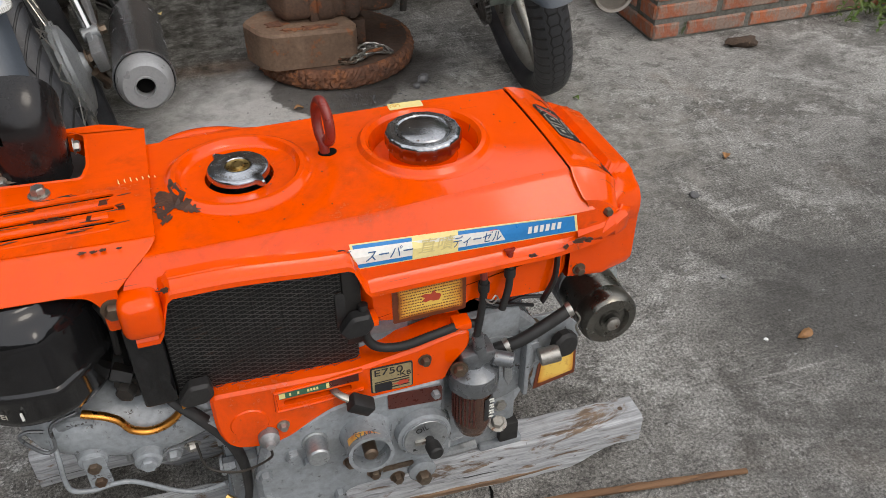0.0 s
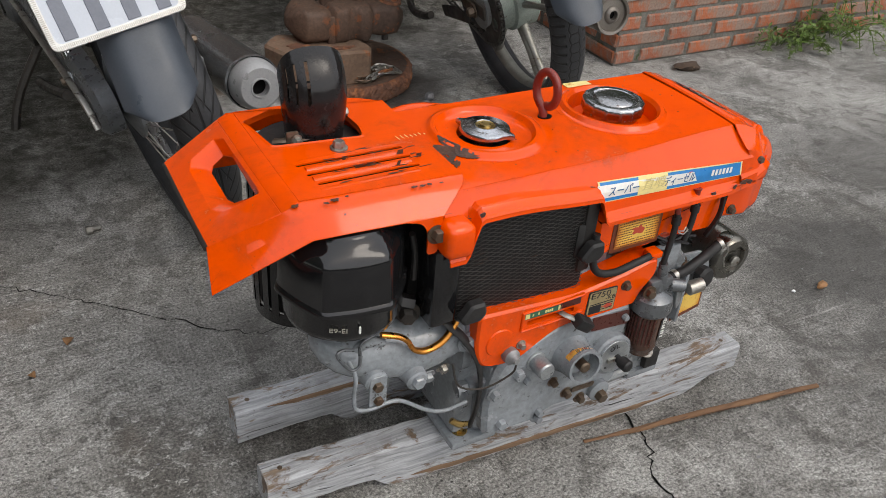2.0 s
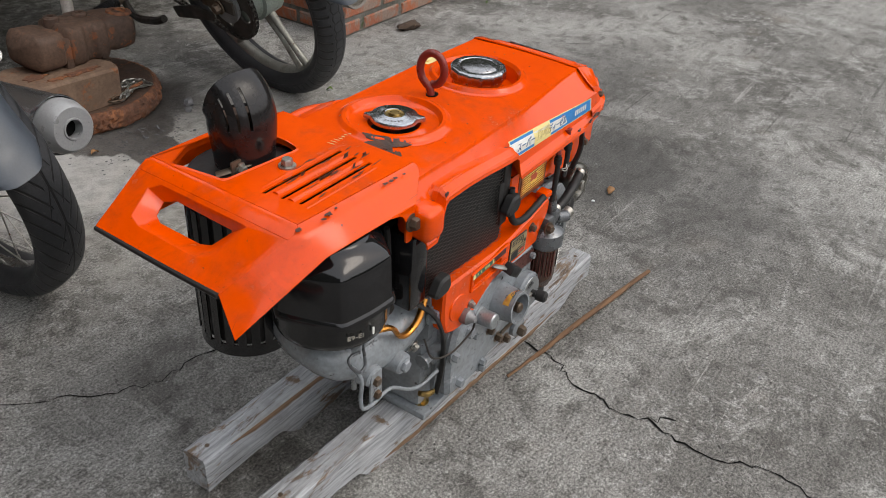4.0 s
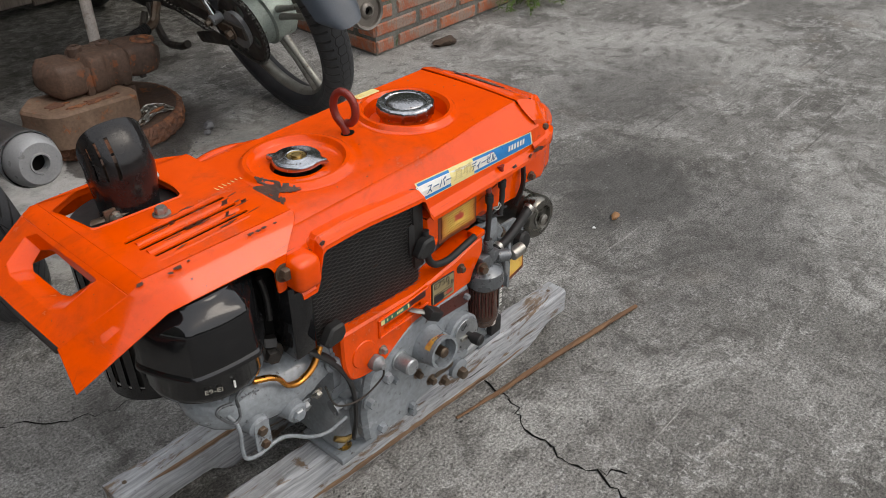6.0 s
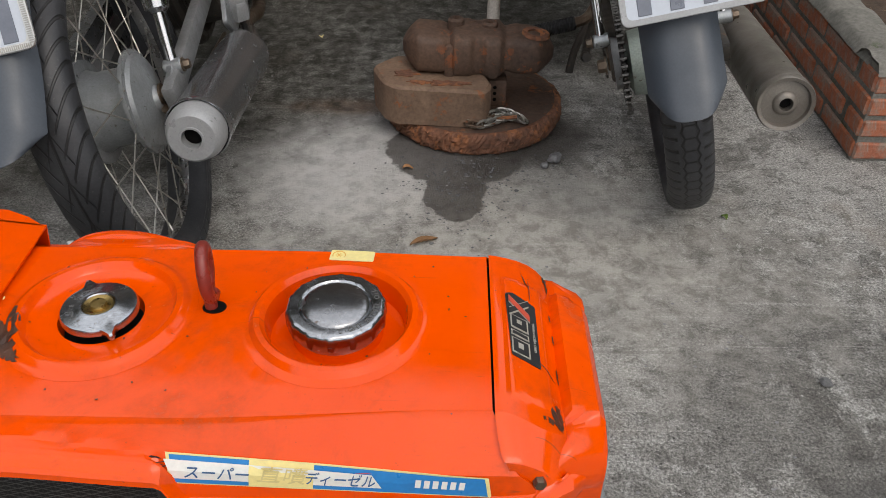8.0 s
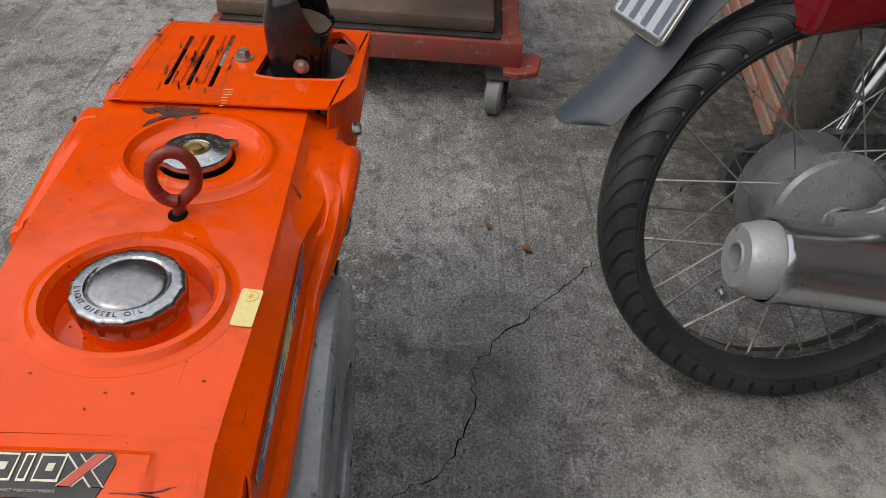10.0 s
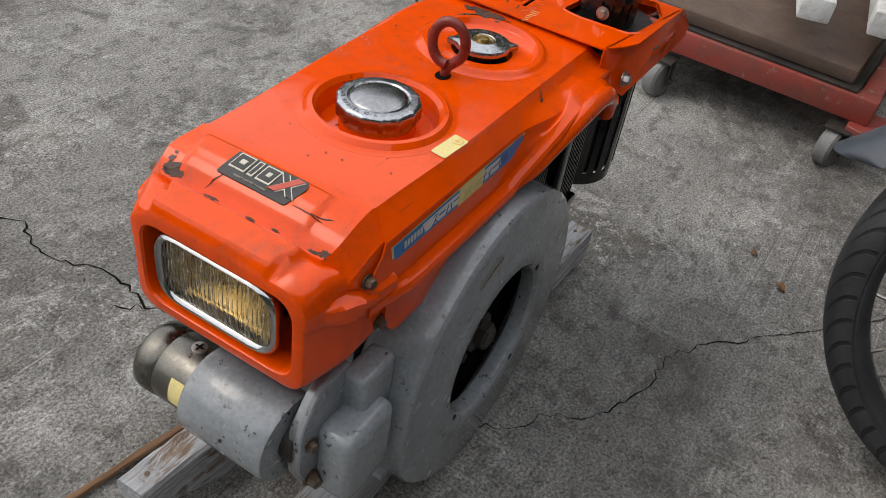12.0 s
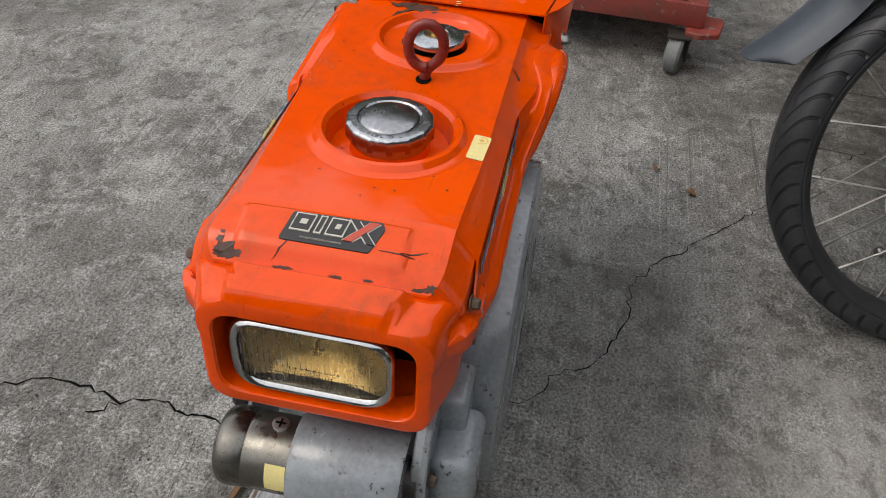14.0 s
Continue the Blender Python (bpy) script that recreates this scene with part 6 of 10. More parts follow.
def starter_motor():
    x, z = 0.392, 0.235
    bm = lathe(B(), [(0.0, 0.0), (0.012, 0.0), (0.013, 0.003), (0.0205, 0.003), (0.0225, -0.003), (0.0310, -0.002), (0.0345, 0.002), (0.0355, 0.008), (0.0350, 0.022), (0.0338, 0.024), (0.0345, 0.026), (0.0345, 0.075)], (x, 0.602, z), (0, 1, 0), 48, False)
    s = part("dynamo", bm, M["dullmetal"], engine, "dull bare-metal dynamo drum")
    bm = lathe(B(), [(0.0088, -0.006), (0.0085, -0.010), (0.005, -0.012), (0.0, -0.012)], (x, 0.604, z), (0, 1, 0), 20, False)
    part("end_cap", bm, M["steel"], s)
    bm = lathe(B(), [(0.0075, 0), (0.0075, 0.003), (0.006, 0.0035), (0.0, 0.003)], (x - 0.004, 0.652, z + 0.0338), (0, 0, 1), 18)
    sc = part("screw", bm, M["steel"], s, "cross-headed screw")
    bm = B()
    box(bm, x - 0.0085, x + 0.0005, 0.6512, 0.6528, z + 0.0368, z + 0.0378)
    box(bm, x - 0.0048, x - 0.0032, 0.6475, 0.6565, z + 0.0368, z + 0.0378)
    part("cross_slot", bm, M["dark"], sc, "", 0)
    bm = lathe(B(), [(0.0349, 0.046), (0.0349, 0.064)], (x, 0.602, z), (0, 1, 0), 48, False)
    keep = [f for f in bm.faces if f.calc_center_median().x > x + 0.022 and abs(f.calc_center_median().z - z - 0.008) < 0.013]
    bmesh.ops.delete(bm, geom=[f for f in bm.faces if f not in keep], context="FACES")
    part("yellow_tag", bm, M["cream"], s, "torn pale yellow tag")
    # painted cover half round the drum
    bm = lathe(B(), [(0.0345, 0.0), (0.0435, 0.001), (0.0450, 0.004), (0.0450, 0.094), (0.0435, 0.0965), (0.0, 0.097)], (x, 0.668, z), (0, 1, 0), 56, False)
    for v in bm.verts:
        if v.co.x < x - 0.01:
            v.co.x = x - 0.01 + (v.co.x - x + 0.01) * 0.75
    part("dynamo_cover", bm, M["grey"], engine, "grey painted sheet cover with chips")
    bm = B()
    rod(bm, (x, 0.762, z), (x, 0.775, z), 0.02, None, 16)
    part("dynamo_shaft", bm, M["bikedark"], engine)
    # gap filler and flange plate
    out = round_poly([(0.335, 0.298, 0.006), (0.378, 0.296, 0.012), (0.404, 0.262, 0.012), (0.406, 0.208, 0.01), (0.392, 0.178, 0.01), (0.325, 0.152, 0.01)], 0.01)
    bm = slab(B(), out, on_y(0.777), 0.008, 0.0015)
    fl = part("flange_plate", bm, M["alu"], engine, "bare edged flange plate")
    bm = slab(B(), out, on_y(0.777, 1), 0.006, 0.0015)
    part("flange_cover", bm, M["grey"], fl)
    hexbolt(fl, (0.391, 0.783, 0.238), (0.2, 1, 0), 0.0055, 0.006, "rustbolt")
    hexbolt(fl, (0.388, 0.783, 0.188), (0.3, 1, 0), 0.0065, 0.010, "rustbolt")
    bm = B()
    box(bm, 0.312, 0.384, 0.780, 0.822, 0.166, 0.254, 0.012, 4)
    box(bm, 0.296, 0.346, 0.778, 0.806, 0.225, 0.292, 0.006, 3)
    part("cover_bulge", bm, M["grey"], engine, "grey cast bulge beside the flywheel")


starter_motor()


def flywheel():
    c = (0.128, 0.018, 0.190)
    bm = lathe(B(), [(0.178, 0.746), (0.1808, 0.752), (0.1808, 0.8060), (0.1798, 0.8095), (0.1770, 0.8120), (0.1735, 0.8130), (0.1240, 0.8140), (0.1190, 0.8150), (0.1120, 0.8168), (0.1010, 0.8172), (0.0945, 0.8160), (0.0905, 0.8120), (0.0895, 0.8060), (0.0925, 0.795), (0.155, 0.784)], c, (0, 1, 0), 96, False)
    h = part("flywheel_housing", bm, M["grey"], engine, "large round grey flywheel housing with dark opening", 30)
    # flywheel disc, with the shade inside the opening put into its colour
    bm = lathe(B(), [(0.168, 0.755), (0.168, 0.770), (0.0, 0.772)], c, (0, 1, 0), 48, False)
    part("flywheel", bm, M["dark"], h, "flywheel inside the housing, near-black with the shade of the opening")
    bm = lathe(B(), [(0.022, 0.772), (0.020, 0.790), (0.014, 0.795), (0.0, 0.795)], c, (0, 1, 0), 20, False)
    part("hub", bm, M["bikedark"], h)
    hexbolt(h, (0.128, 0.810, 0.190), (0, 1, 0), 0.017, 0.014, "bikedark", name="hub_nut")
    for k in range(3):
        a = k * 2.1 + 0.5
        hexbolt(h, (0.128 + 0.052 * math.cos(a), 0.792, 0.190 + 0.052 * math.sin(a)), (0, 1, 0), 0.007, 0.008, "bikedark")
    for k in range(4):
        a = 0.9 + k * 1.57
        bm = lathe(B(), [(0.0042, 0), (0.0042, 0.0008), (0.0, 0.0009)], (0.128 + 0.096 * math.cos(a), 0.8340, 0.190 + 0.096 * math.sin(a)), (0, 1, 0), 12)
        part("small_hole", bm, M["dark"], h)
    # narrow white label on the rim
    bm = B()
    a0 = math.atan2(0.329 - 0.195, 0.162 - 0.128)
    rows = []
    for k in range(9):
        a = a0 - 0.02 - 0.24 + 0.30 * k / 8
        rows.append([bm.verts.new((0.128 + r * math.cos(a), 0.8322, 0.190 + r * math.sin(a))) for r in (0.137, 0.150)])
    for p, q in zip(rows, rows[1:]):
        bm.faces.new((p[0], p[1], q[1], q[0]))
    lb = part("serial_label", bm, M["silver"], h, "narrow pale label with a row of tiny print", 0)
    bm = B()
    for k in range(13):
        a = a0 - 0.24 + 0.27 * k / 12
        rows = [bm.verts.new((0.128 + r * math.cos(q), 0.8326, 0.190 + r * math.sin(q))) for q in (a, a + 0.012) for r in (0.141, 0.146)]
        bm.faces.new((rows[0], rows[1], rows[3], rows[2]))
    part("printing", bm, M["ink"], lb, "", 0)


flywheel()


def cylinder_head():
    """Rounded trunk of the head under the air cleaner, its bolts, pipes and leads."""
    bm = B()
    xs = [-0.232, -0.226, -0.214, -0.200, -0.184, -0.168, -0.150, -0.130, -0.110, -0.090, -0.072, -0.055]
    lo = [0.268, 0.254, 0.241, 0.232, 0.224, 0.217, 0.211, 0.206, 0.205, 0.209, 0.216, 0.222]
    hi = [0.288, 0.293, 0.296, 0.297, 0.297, 0.296, 0.293, 0.290, 0.288, 0.288, 0.288, 0.288]
    wd = [0.022, 0.038, 0.050, 0.056, 0.059, 0.061, 0.062, 0.063, 0.063, 0.063, 0.062, 0.061]
    rings = []
    for x, a, b, w in zip(xs, lo, hi, wd):
        row = []
        for i in range(32):
            q = 2 * math.pi * i / 32
            cq, sq = math.cos(q), math.sin(q)
            row.append(bm.verts.new((x + 0.006 * cq, 0.666 + (w if cq < 0 else w * 1.3) * math.copysign(abs(cq) ** 0.8, cq), (a + b) / 2 + (b - a) / 2 * math.copysign(abs(sq) ** 0.8, sq))))
        rings.append(row)
    for a, b in zip(rings, rings[1:]):
        for i in range(32):
            bm.faces.new((a[i], a[(i + 1) % 32], b[(i + 1) % 32], b[i]))
    bm.faces.new(rings[0])
    bm.faces.new(rings[-1])
    h = part("cylinder_head", bm, M["grey"], engine, "rounded grey cylinder head with bolts", 60)
    # raised rib along the top, thicker flange towards the block
    bm = tube(B(), [(-0.196, 0.618, 0.280), (-0.182, 0.612, 0.290), (-0.166, 0.612, 0.286)], 0.006, 10, 4)
    part("casting_rib", bm, M["grey"], h)
    bm = slab(B(), round_poly([(0.606, 0.200), (0.735, 0.200), (0.735, 0.300), (0.606, 0.292)], 0.02), on_x(-0.062), 0.014, 0.003)
    part("head_flange", bm, M["grey"], h)
    for x, y, z, r, d in ((-0.128, 0.612, 0.228, 0.0135, 0.016), (-0.177, 0.616, 0.240, 0.014, 0.014)):
        bm = lathe(B(), [(r * 1.25, 0), (r * 1.05, d * 0.5), (r, d), (r * 0.8, d + 0.002), (0, d + 0.002)], (x, y, z), (0, -1, -0.1), 20, False)
        part("casting_boss", bm, M["grey"], h)
    hexbolt(h, (-0.128, 0.597, 0.226), (0, -1, 0), 0.0085, 0.007, "grey")
    hexbolt(h, (-0.062, 0.604, 0.256), (0.1, -1, 0.1), 0.0090, 0.009, "grey")
    hexbolt(h, (-0.106, 0.613, 0.213), (0, -1, -0.4), 0.0070, 0.007, "grey")
    hexbolt(h, (-0.086, 0.612, 0.218), (0, -1, -0.4), 0.0060, 0.006, "steel")
    bm = slab(B(), round_poly([(-0.187, 0.200), (-0.165, 0.200), (-0.166, 0.248), (-0.186, 0.248)], 0.005), on_y(0.6015), 0.003, 0.0006)
    cl = part("pipe_clip", bm, M["grey"], h)
    hexbolt(cl, (-0.177, 0.6010, 0.234), (0, -1, 0), 0.0066, 0.006, "rustbolt")
    hexbolt(cl, (-0.176, 0.6010, 0.213), (0, -1, 0), 0.0060, 0.006, "rustbolt")
    # copper rim under the air cleaner
    bm = tube(B(), [(-0.172, 0.606, 0.302), (-0.153, 0.602, 0.296), (-0.142, 0.601, 0.287), (-0.133, 0.600, 0.272), (-0.116, 0.600, 0.265), (-0.095, 0.600, 0.273), (-0.078, 0.604, 0.292)], 0.0046, 10, 5, 0.7)
    part("copper_pipe", bm, M["copper"], engine, "bright copper pipe", 60)
    # bent wire bail
    bm = tube(B(), [(-0.176, 0.606, 0.306), (-0.198, 0.600, 0.302), (-0.200, 0.597, 0.284), (-0.202, 0.596, 0.275), (-0.212, 0.596, 0.274), (-0.226, 0.598, 0.296), (-0.220, 0.600, 0.301), (-0.206, 0.600, 0.297)], 0.0019, 8, 5)
    part("wire_bail", bm, M["castgrey"], engine, "bent grey wire bail", 60)
    # injection pipe, low along the head to its union
    bm = tube(B(), [(-0.214, 0.640, 0.285), (-0.204, 0.602, 0.262), (-0.206, 0.598, 0.228), (-0.203, 0.597, 0.211), (-0.186, 0.597, 0.204), (-0.166, 0.597, 0.206), (-0.146, 0.597, 0.201), (-0.113, 0.596, 0.174), (-0.090, 0.593, 0.166), (-0.062, 0.588, 0.174)], 0.0026, 10, 6)
    ip = part("injection_pipe", bm, M["grey"], engine, "bent grey steel pipe", 60)
    hexbolt(ip, (-0.064, 0.588, 0.174), (1, -0.1, 0.1), 0.0078, 0.013, "grey", name="union_nut")
    bm = box(B(), -0.050, -0.026, 0.578, 0.596, 0.164, 0.184, 0.003)
    part("pipe_union", bm, M["grey"], ip)
    bm = lathe(B(), [(0.0070, 0), (0.0070, 0.005), (0.006, 0.006), (0.0, 0.006)], (-0.018, 0.575, 0.160), (0.1, -1, 0), 20)
    part("brass_screw", bm, M["brass"], ip, "brass slotted screw")
    bm = box(B(), -0.026, -0.008, 0.574, 0.602, 0.145, 0.205, 0.004)
    part("injector_block", bm, M["grey"], engine)
    # hanging lead with a crimped end
    bm = tube(B(), [(-0.098, 0.590, 0.300), (-0.090, 0.580, 0.291), (-0.070, 0.573, 0.268), (-0.050, 0.571, 0.232), (-0.041, 0.571, 0.192), (-0.041, 0.572, 0.150), (-0.046, 0.574, 0.118)], [0.0045, 0.0058, 0.0068, 0.0072, 0.0070, 0.0068, 0.0066], 12, 6, 0.45)
    ld = part("loose_strap", bm, M["rubber"], engine, "hanging black rubber lead", 60)
    bm = tube(B(), [(-0.046, 0.575, 0.120), (-0.058, 0.580, 0.118), (-0.068, 0.586, 0.124)], [0.003, 0.0045, 0.004], 8, 3)
    part("terminal", bm, M["brass"], ld, "crimped brass terminal")
    # studs below the head
    for x in (-0.155, -0.140):
        bm = rod(B(), (x, 0.650, 0.175), (x, 0.650, 0.222), 0.0035, None, 10)
        part("stud", bm, M["alu"], engine)


before = set(bpy.data.objects)
cylinder_head()
for ob in set(bpy.data.objects) - before:
    # the head stands further out than the block
    if ob.name.split(".")[0] not in ("loose_strap", "terminal", "injector_block", "pipe_union", "brass_screw", "union_nut"):
        ob.data.transform(Matrix.Translation((0, -0.024, 0)))


def air_cleaner():
    c = Vector((-0.200, 0.6210, 0))
    bm = lathe(B(), [(0.0, 0.312), (0.034, 0.3125), (0.052, 0.3160), (0.0615, 0.3240), (0.0645, 0.3340), (0.0655, 0.3560), (0.0665, 0.3585), (0.0655, 0.362)], (c.x, c.y, 0), (0.0, 0, 1), 56, False)
    a = part("air_cleaner", bm, M["black"], engine, "glossy black oil-bath air cleaner", 45)
    rings = []
    bm = B()
    for z, k, sq in ((0.3555, 1.00, 0.72), (0.3580, 1.045, 0.72), (0.3605, 1.055, 0.72), (0.3630, 1.035, 0.72), (0.3655, 1.0, 0.72), (0.380, 0.985, 0.72), (0.4100, 0.97, 0.72), (0.4160, 0.95, 0.92), (0.4205, 0.905, 0.85), (0.4240, 0.84, 0.65), (0.4270, 0.76, 0.35), (0.4295, 0.70, 0.0), (0.4330, 0.66, 0.0), (0.4375, 0.62, 0.0), (0.440, 0.40, 0.0)):
        row = []
        for i in range(72):
            t = 2 * math.pi * i / 72
            r = 0.0670 * k
            o = math.pi / 3
            tt = (t + 0.15) % o - o / 2
            hexr = r * math.cos(o / 2) / math.cos(tt) * 1.06
            rr = r * (1 - sq) + hexr * sq
            row.append(bm.verts.new((c.x + rr * math.cos(t), c.y + rr * math.sin(t), z)))
        rings.append(row)
    for p, q in zip(rings, rings[1:]):
        for i in range(72):
            bm.faces.new((p[i], p[(i + 1) % 72], q[(i + 1) % 72], q[i]))
    bm.faces.new(rings[-1])
    rounded(part("upper_case", bm, M["black"], a, "six-sided black upper case", 30), 0.003, 3)
    m = Matrix.Translation((c.x - 0.030, c.y - 0.0595, 0.3420)) @ Matrix.Rotation(radians(-26), 4, "Z") @ Matrix.Rotation(radians(88), 4, "X")
    lettering(a, "E9-EI", 0.0078, m, "silver", squeeze=1.2)
    bm = box(B(), c.x - 0.0105, c.x - 0.0085, c.y - 0.0672, c.y - 0.0655, 0.3375, 0.3460)
    part("white_mark", bm, M["offwhite"], a, "", 0)
    bm = B()
    tube(bm, [(c.x + 0.068, c.y - 0.022, 0.412), (c.x + 0.074, c.y - 0.020, 0.385), (c.x + 0.073, c.y - 0.022, 0.352)], 0.0036, 8, 4)
    part("clip", bm, M["matt"], a)
    # rubber elbow and dark inlet parts behind
    bm = B()
    tube(bm, [(-0.125, 0.655, 0.345), (-0.112, 0.640, 0.335), (-0.100, 0.625, 0.318)], 0.012, 10, 4)
    rod(bm, (-0.140, 0.612, 0.318), (-0.122, 0.606, 0.312), 0.010, None, 6)
    part("intake_stub", bm, M["matt"], engine)
    hexbolt(engine, (-0.128, 0.606, 0.302), (-0.4, -1, 0), 0.010, 0.012, "bikedark")
    bm = B()
    tube(bm, [(-0.128, 0.64, 0.43), (-0.122, 0.62, 0.395), (-0.112, 0.612, 0.36), (-0.108, 0.606, 0.325)], [0.010, 0.012, 0.008, 0.006], 8, 4, 0.4)
    part("dark_strap", bm, M["dark"], engine)
    # added near-black box: stands for the shade under the rear bonnet
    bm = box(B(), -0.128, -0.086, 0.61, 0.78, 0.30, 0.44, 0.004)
    part("shade_box", bm, M["dark"], engine)


air_cleaner()


def exhaust():
    c = Vector((-0.196, 0.756, 0))
    # silencer drum with slotted guard
    bm = lathe(B(), [(0.0, 0.245), (0.048, 0.246), (0.054, 0.252), (0.054, 0.440), (0.050, 0.447), (0.0, 0.449)], (c.x, c.y, 0), (0, 0, 1), 40, False)
    e = part("silencer", bm, M["matt"], engine, "dark exhaust silencer drum in a slotted guard")
    # guard: strips between three bands
    g = None
    for z0, z1 in ((0.236, 0.252), (0.335, 0.350), (0.424, 0.440)):
        bm = lathe(B(), [(0.0585, z0), (0.0585, z1)], (c.x, c.y, 0), (0, 0, 1), 48, False)
        if g is None:
            g = thick(part("guard", bm, M["black"], e, "black slotted guard"), 0.0015)
        else:
            thick(part("guard_band", bm, M["black"], g), 0.0015)
    for k in range(24):
        a0, a1 = 2 * math.pi * (k + 0.18) / 24, 2 * math.pi * (k + 0.82) / 24
        bm = B()
        q = [bm.verts.new((c.x + 0.0585 * math.cos(a), c.y + 0.0585 * math.sin(a), z)) for a in (a0, a1) for z in (0.250, 0.426)]
        bm.faces.new((q[0], q[1], q[3], q[2]))
        thick(part("guard_strip", bm, M["black"], g), 0.0015)
    # stack guard: bent half pipe opening to the far side
    def cowl(u, v):
        # u round the pipe 0..1, v up the pipe 0..1
        th = radians(64) * max(0.0, (v - 0.5) / 0.5)
        out = 0.026 * (1 - math.cos(th))
        ax = Vector((-0.174 + 0.12 * out, 0.766 + 0.993 * out, 0.447 + 0.058 * min(1.0, v / 0.5) + 0.026 * math.sin(th)))
        up = Vector((0.12 * math.sin(th), 0.993 * math.sin(th), math.cos(th)))
        sx = Vector((0.993, -0.12, 0))
        sy = up.cross(sx)
        a = 2 * math.pi * u
        ca, sa = math.cos(a), math.sin(a)
        ex = 0.78
        k = 0.90 + 0.12 * smooth01(0.0, 0.5, v)
        return ax + sx * 0.035 * k * math.copysign(abs(ca) ** ex, ca) + sy * 0.033 * k * math.copysign(abs(sa) ** ex, sa)
    bm = B()
    nu, nv = 64, 30
    grid = [[bm.verts.new(cowl(i / nu, j / nv)) for i in range(nu)] for j in range(nv + 1)]
    for j in range(nv):
        for i in range(nu):
            u, v = (i + 0.5) / nu, (j + 0.5) / nv
            slot = 0.50 < v < 0.86 and 0.53 < u < 0.72 and int(u * 64) % 4 == 1
            low = 0.08 < v < 0.34 and 0.02 < u < 0.24 and int(u * 64) % 4 == 1
            if slot or low:
                continue
            bm.faces.new((grid[j][i], grid[j][(i + 1) % nu], grid[j + 1][(i + 1) % nu], grid[j + 1][i]))
    thick(part("exhaust_cowl", bm, M["burnt"], e, "heat-darkened bent steel exhaust cowl with slots", 50), 0.0015)
    bm = B()
    tube(bm, [(-0.172, 0.773, 0.445), (-0.172, 0.774, 0.490), (-0.171, 0.778, 0.508)], 0.0225, 20, 5)
    part("exhaust_pipe", bm, M["rust"], e, "sooty inner exhaust pipe", 60)
    bm = lathe(B(), [(0.063, 0.447), (0.063, 0.4505), (0.061, 0.452), (0.0, 0.4525)], (c.x + 0.012, c.y, 0), (0, 0, 1), 32, False)
    part("top_plate", bm, M["matt"], e)
    bm = B()
    box(bm, -0.178, -0.158, 0.738, 0.744, 0.449, 0.482, 0.001)
    part("cowl_foot", bm, M["burnt"], e)
    hexbolt(e, (-0.168, 0.7410, 0.486), (0.1, -1, 0.1), 0.0055, 0.005, "steel")
    bm = B()
    tube(bm, [(-0.224, 0.758, 0.459), (-0.212, 0.750, 0.462), (-0.190, 0.744, 0.464), (-0.182, 0.750, 0.464)], 0.006, 8, 4, 0.35)
    box(bm, -0.214, -0.192, 0.7435, 0.7465, 0.450, 0.474, 0.001)
    part("clamp_band", bm, M["rustbolt"], e, "rusty clamp band")
    hexbolt(e, (-0.2025, 0.7430, 0.463), (0, -1, 0), 0.0052, 0.006, "steel")
    hexbolt(e, (-0.1365, 0.772, 0.474), (1, 0, 0), 0.0055, 0.005, "steel")


exhaust()


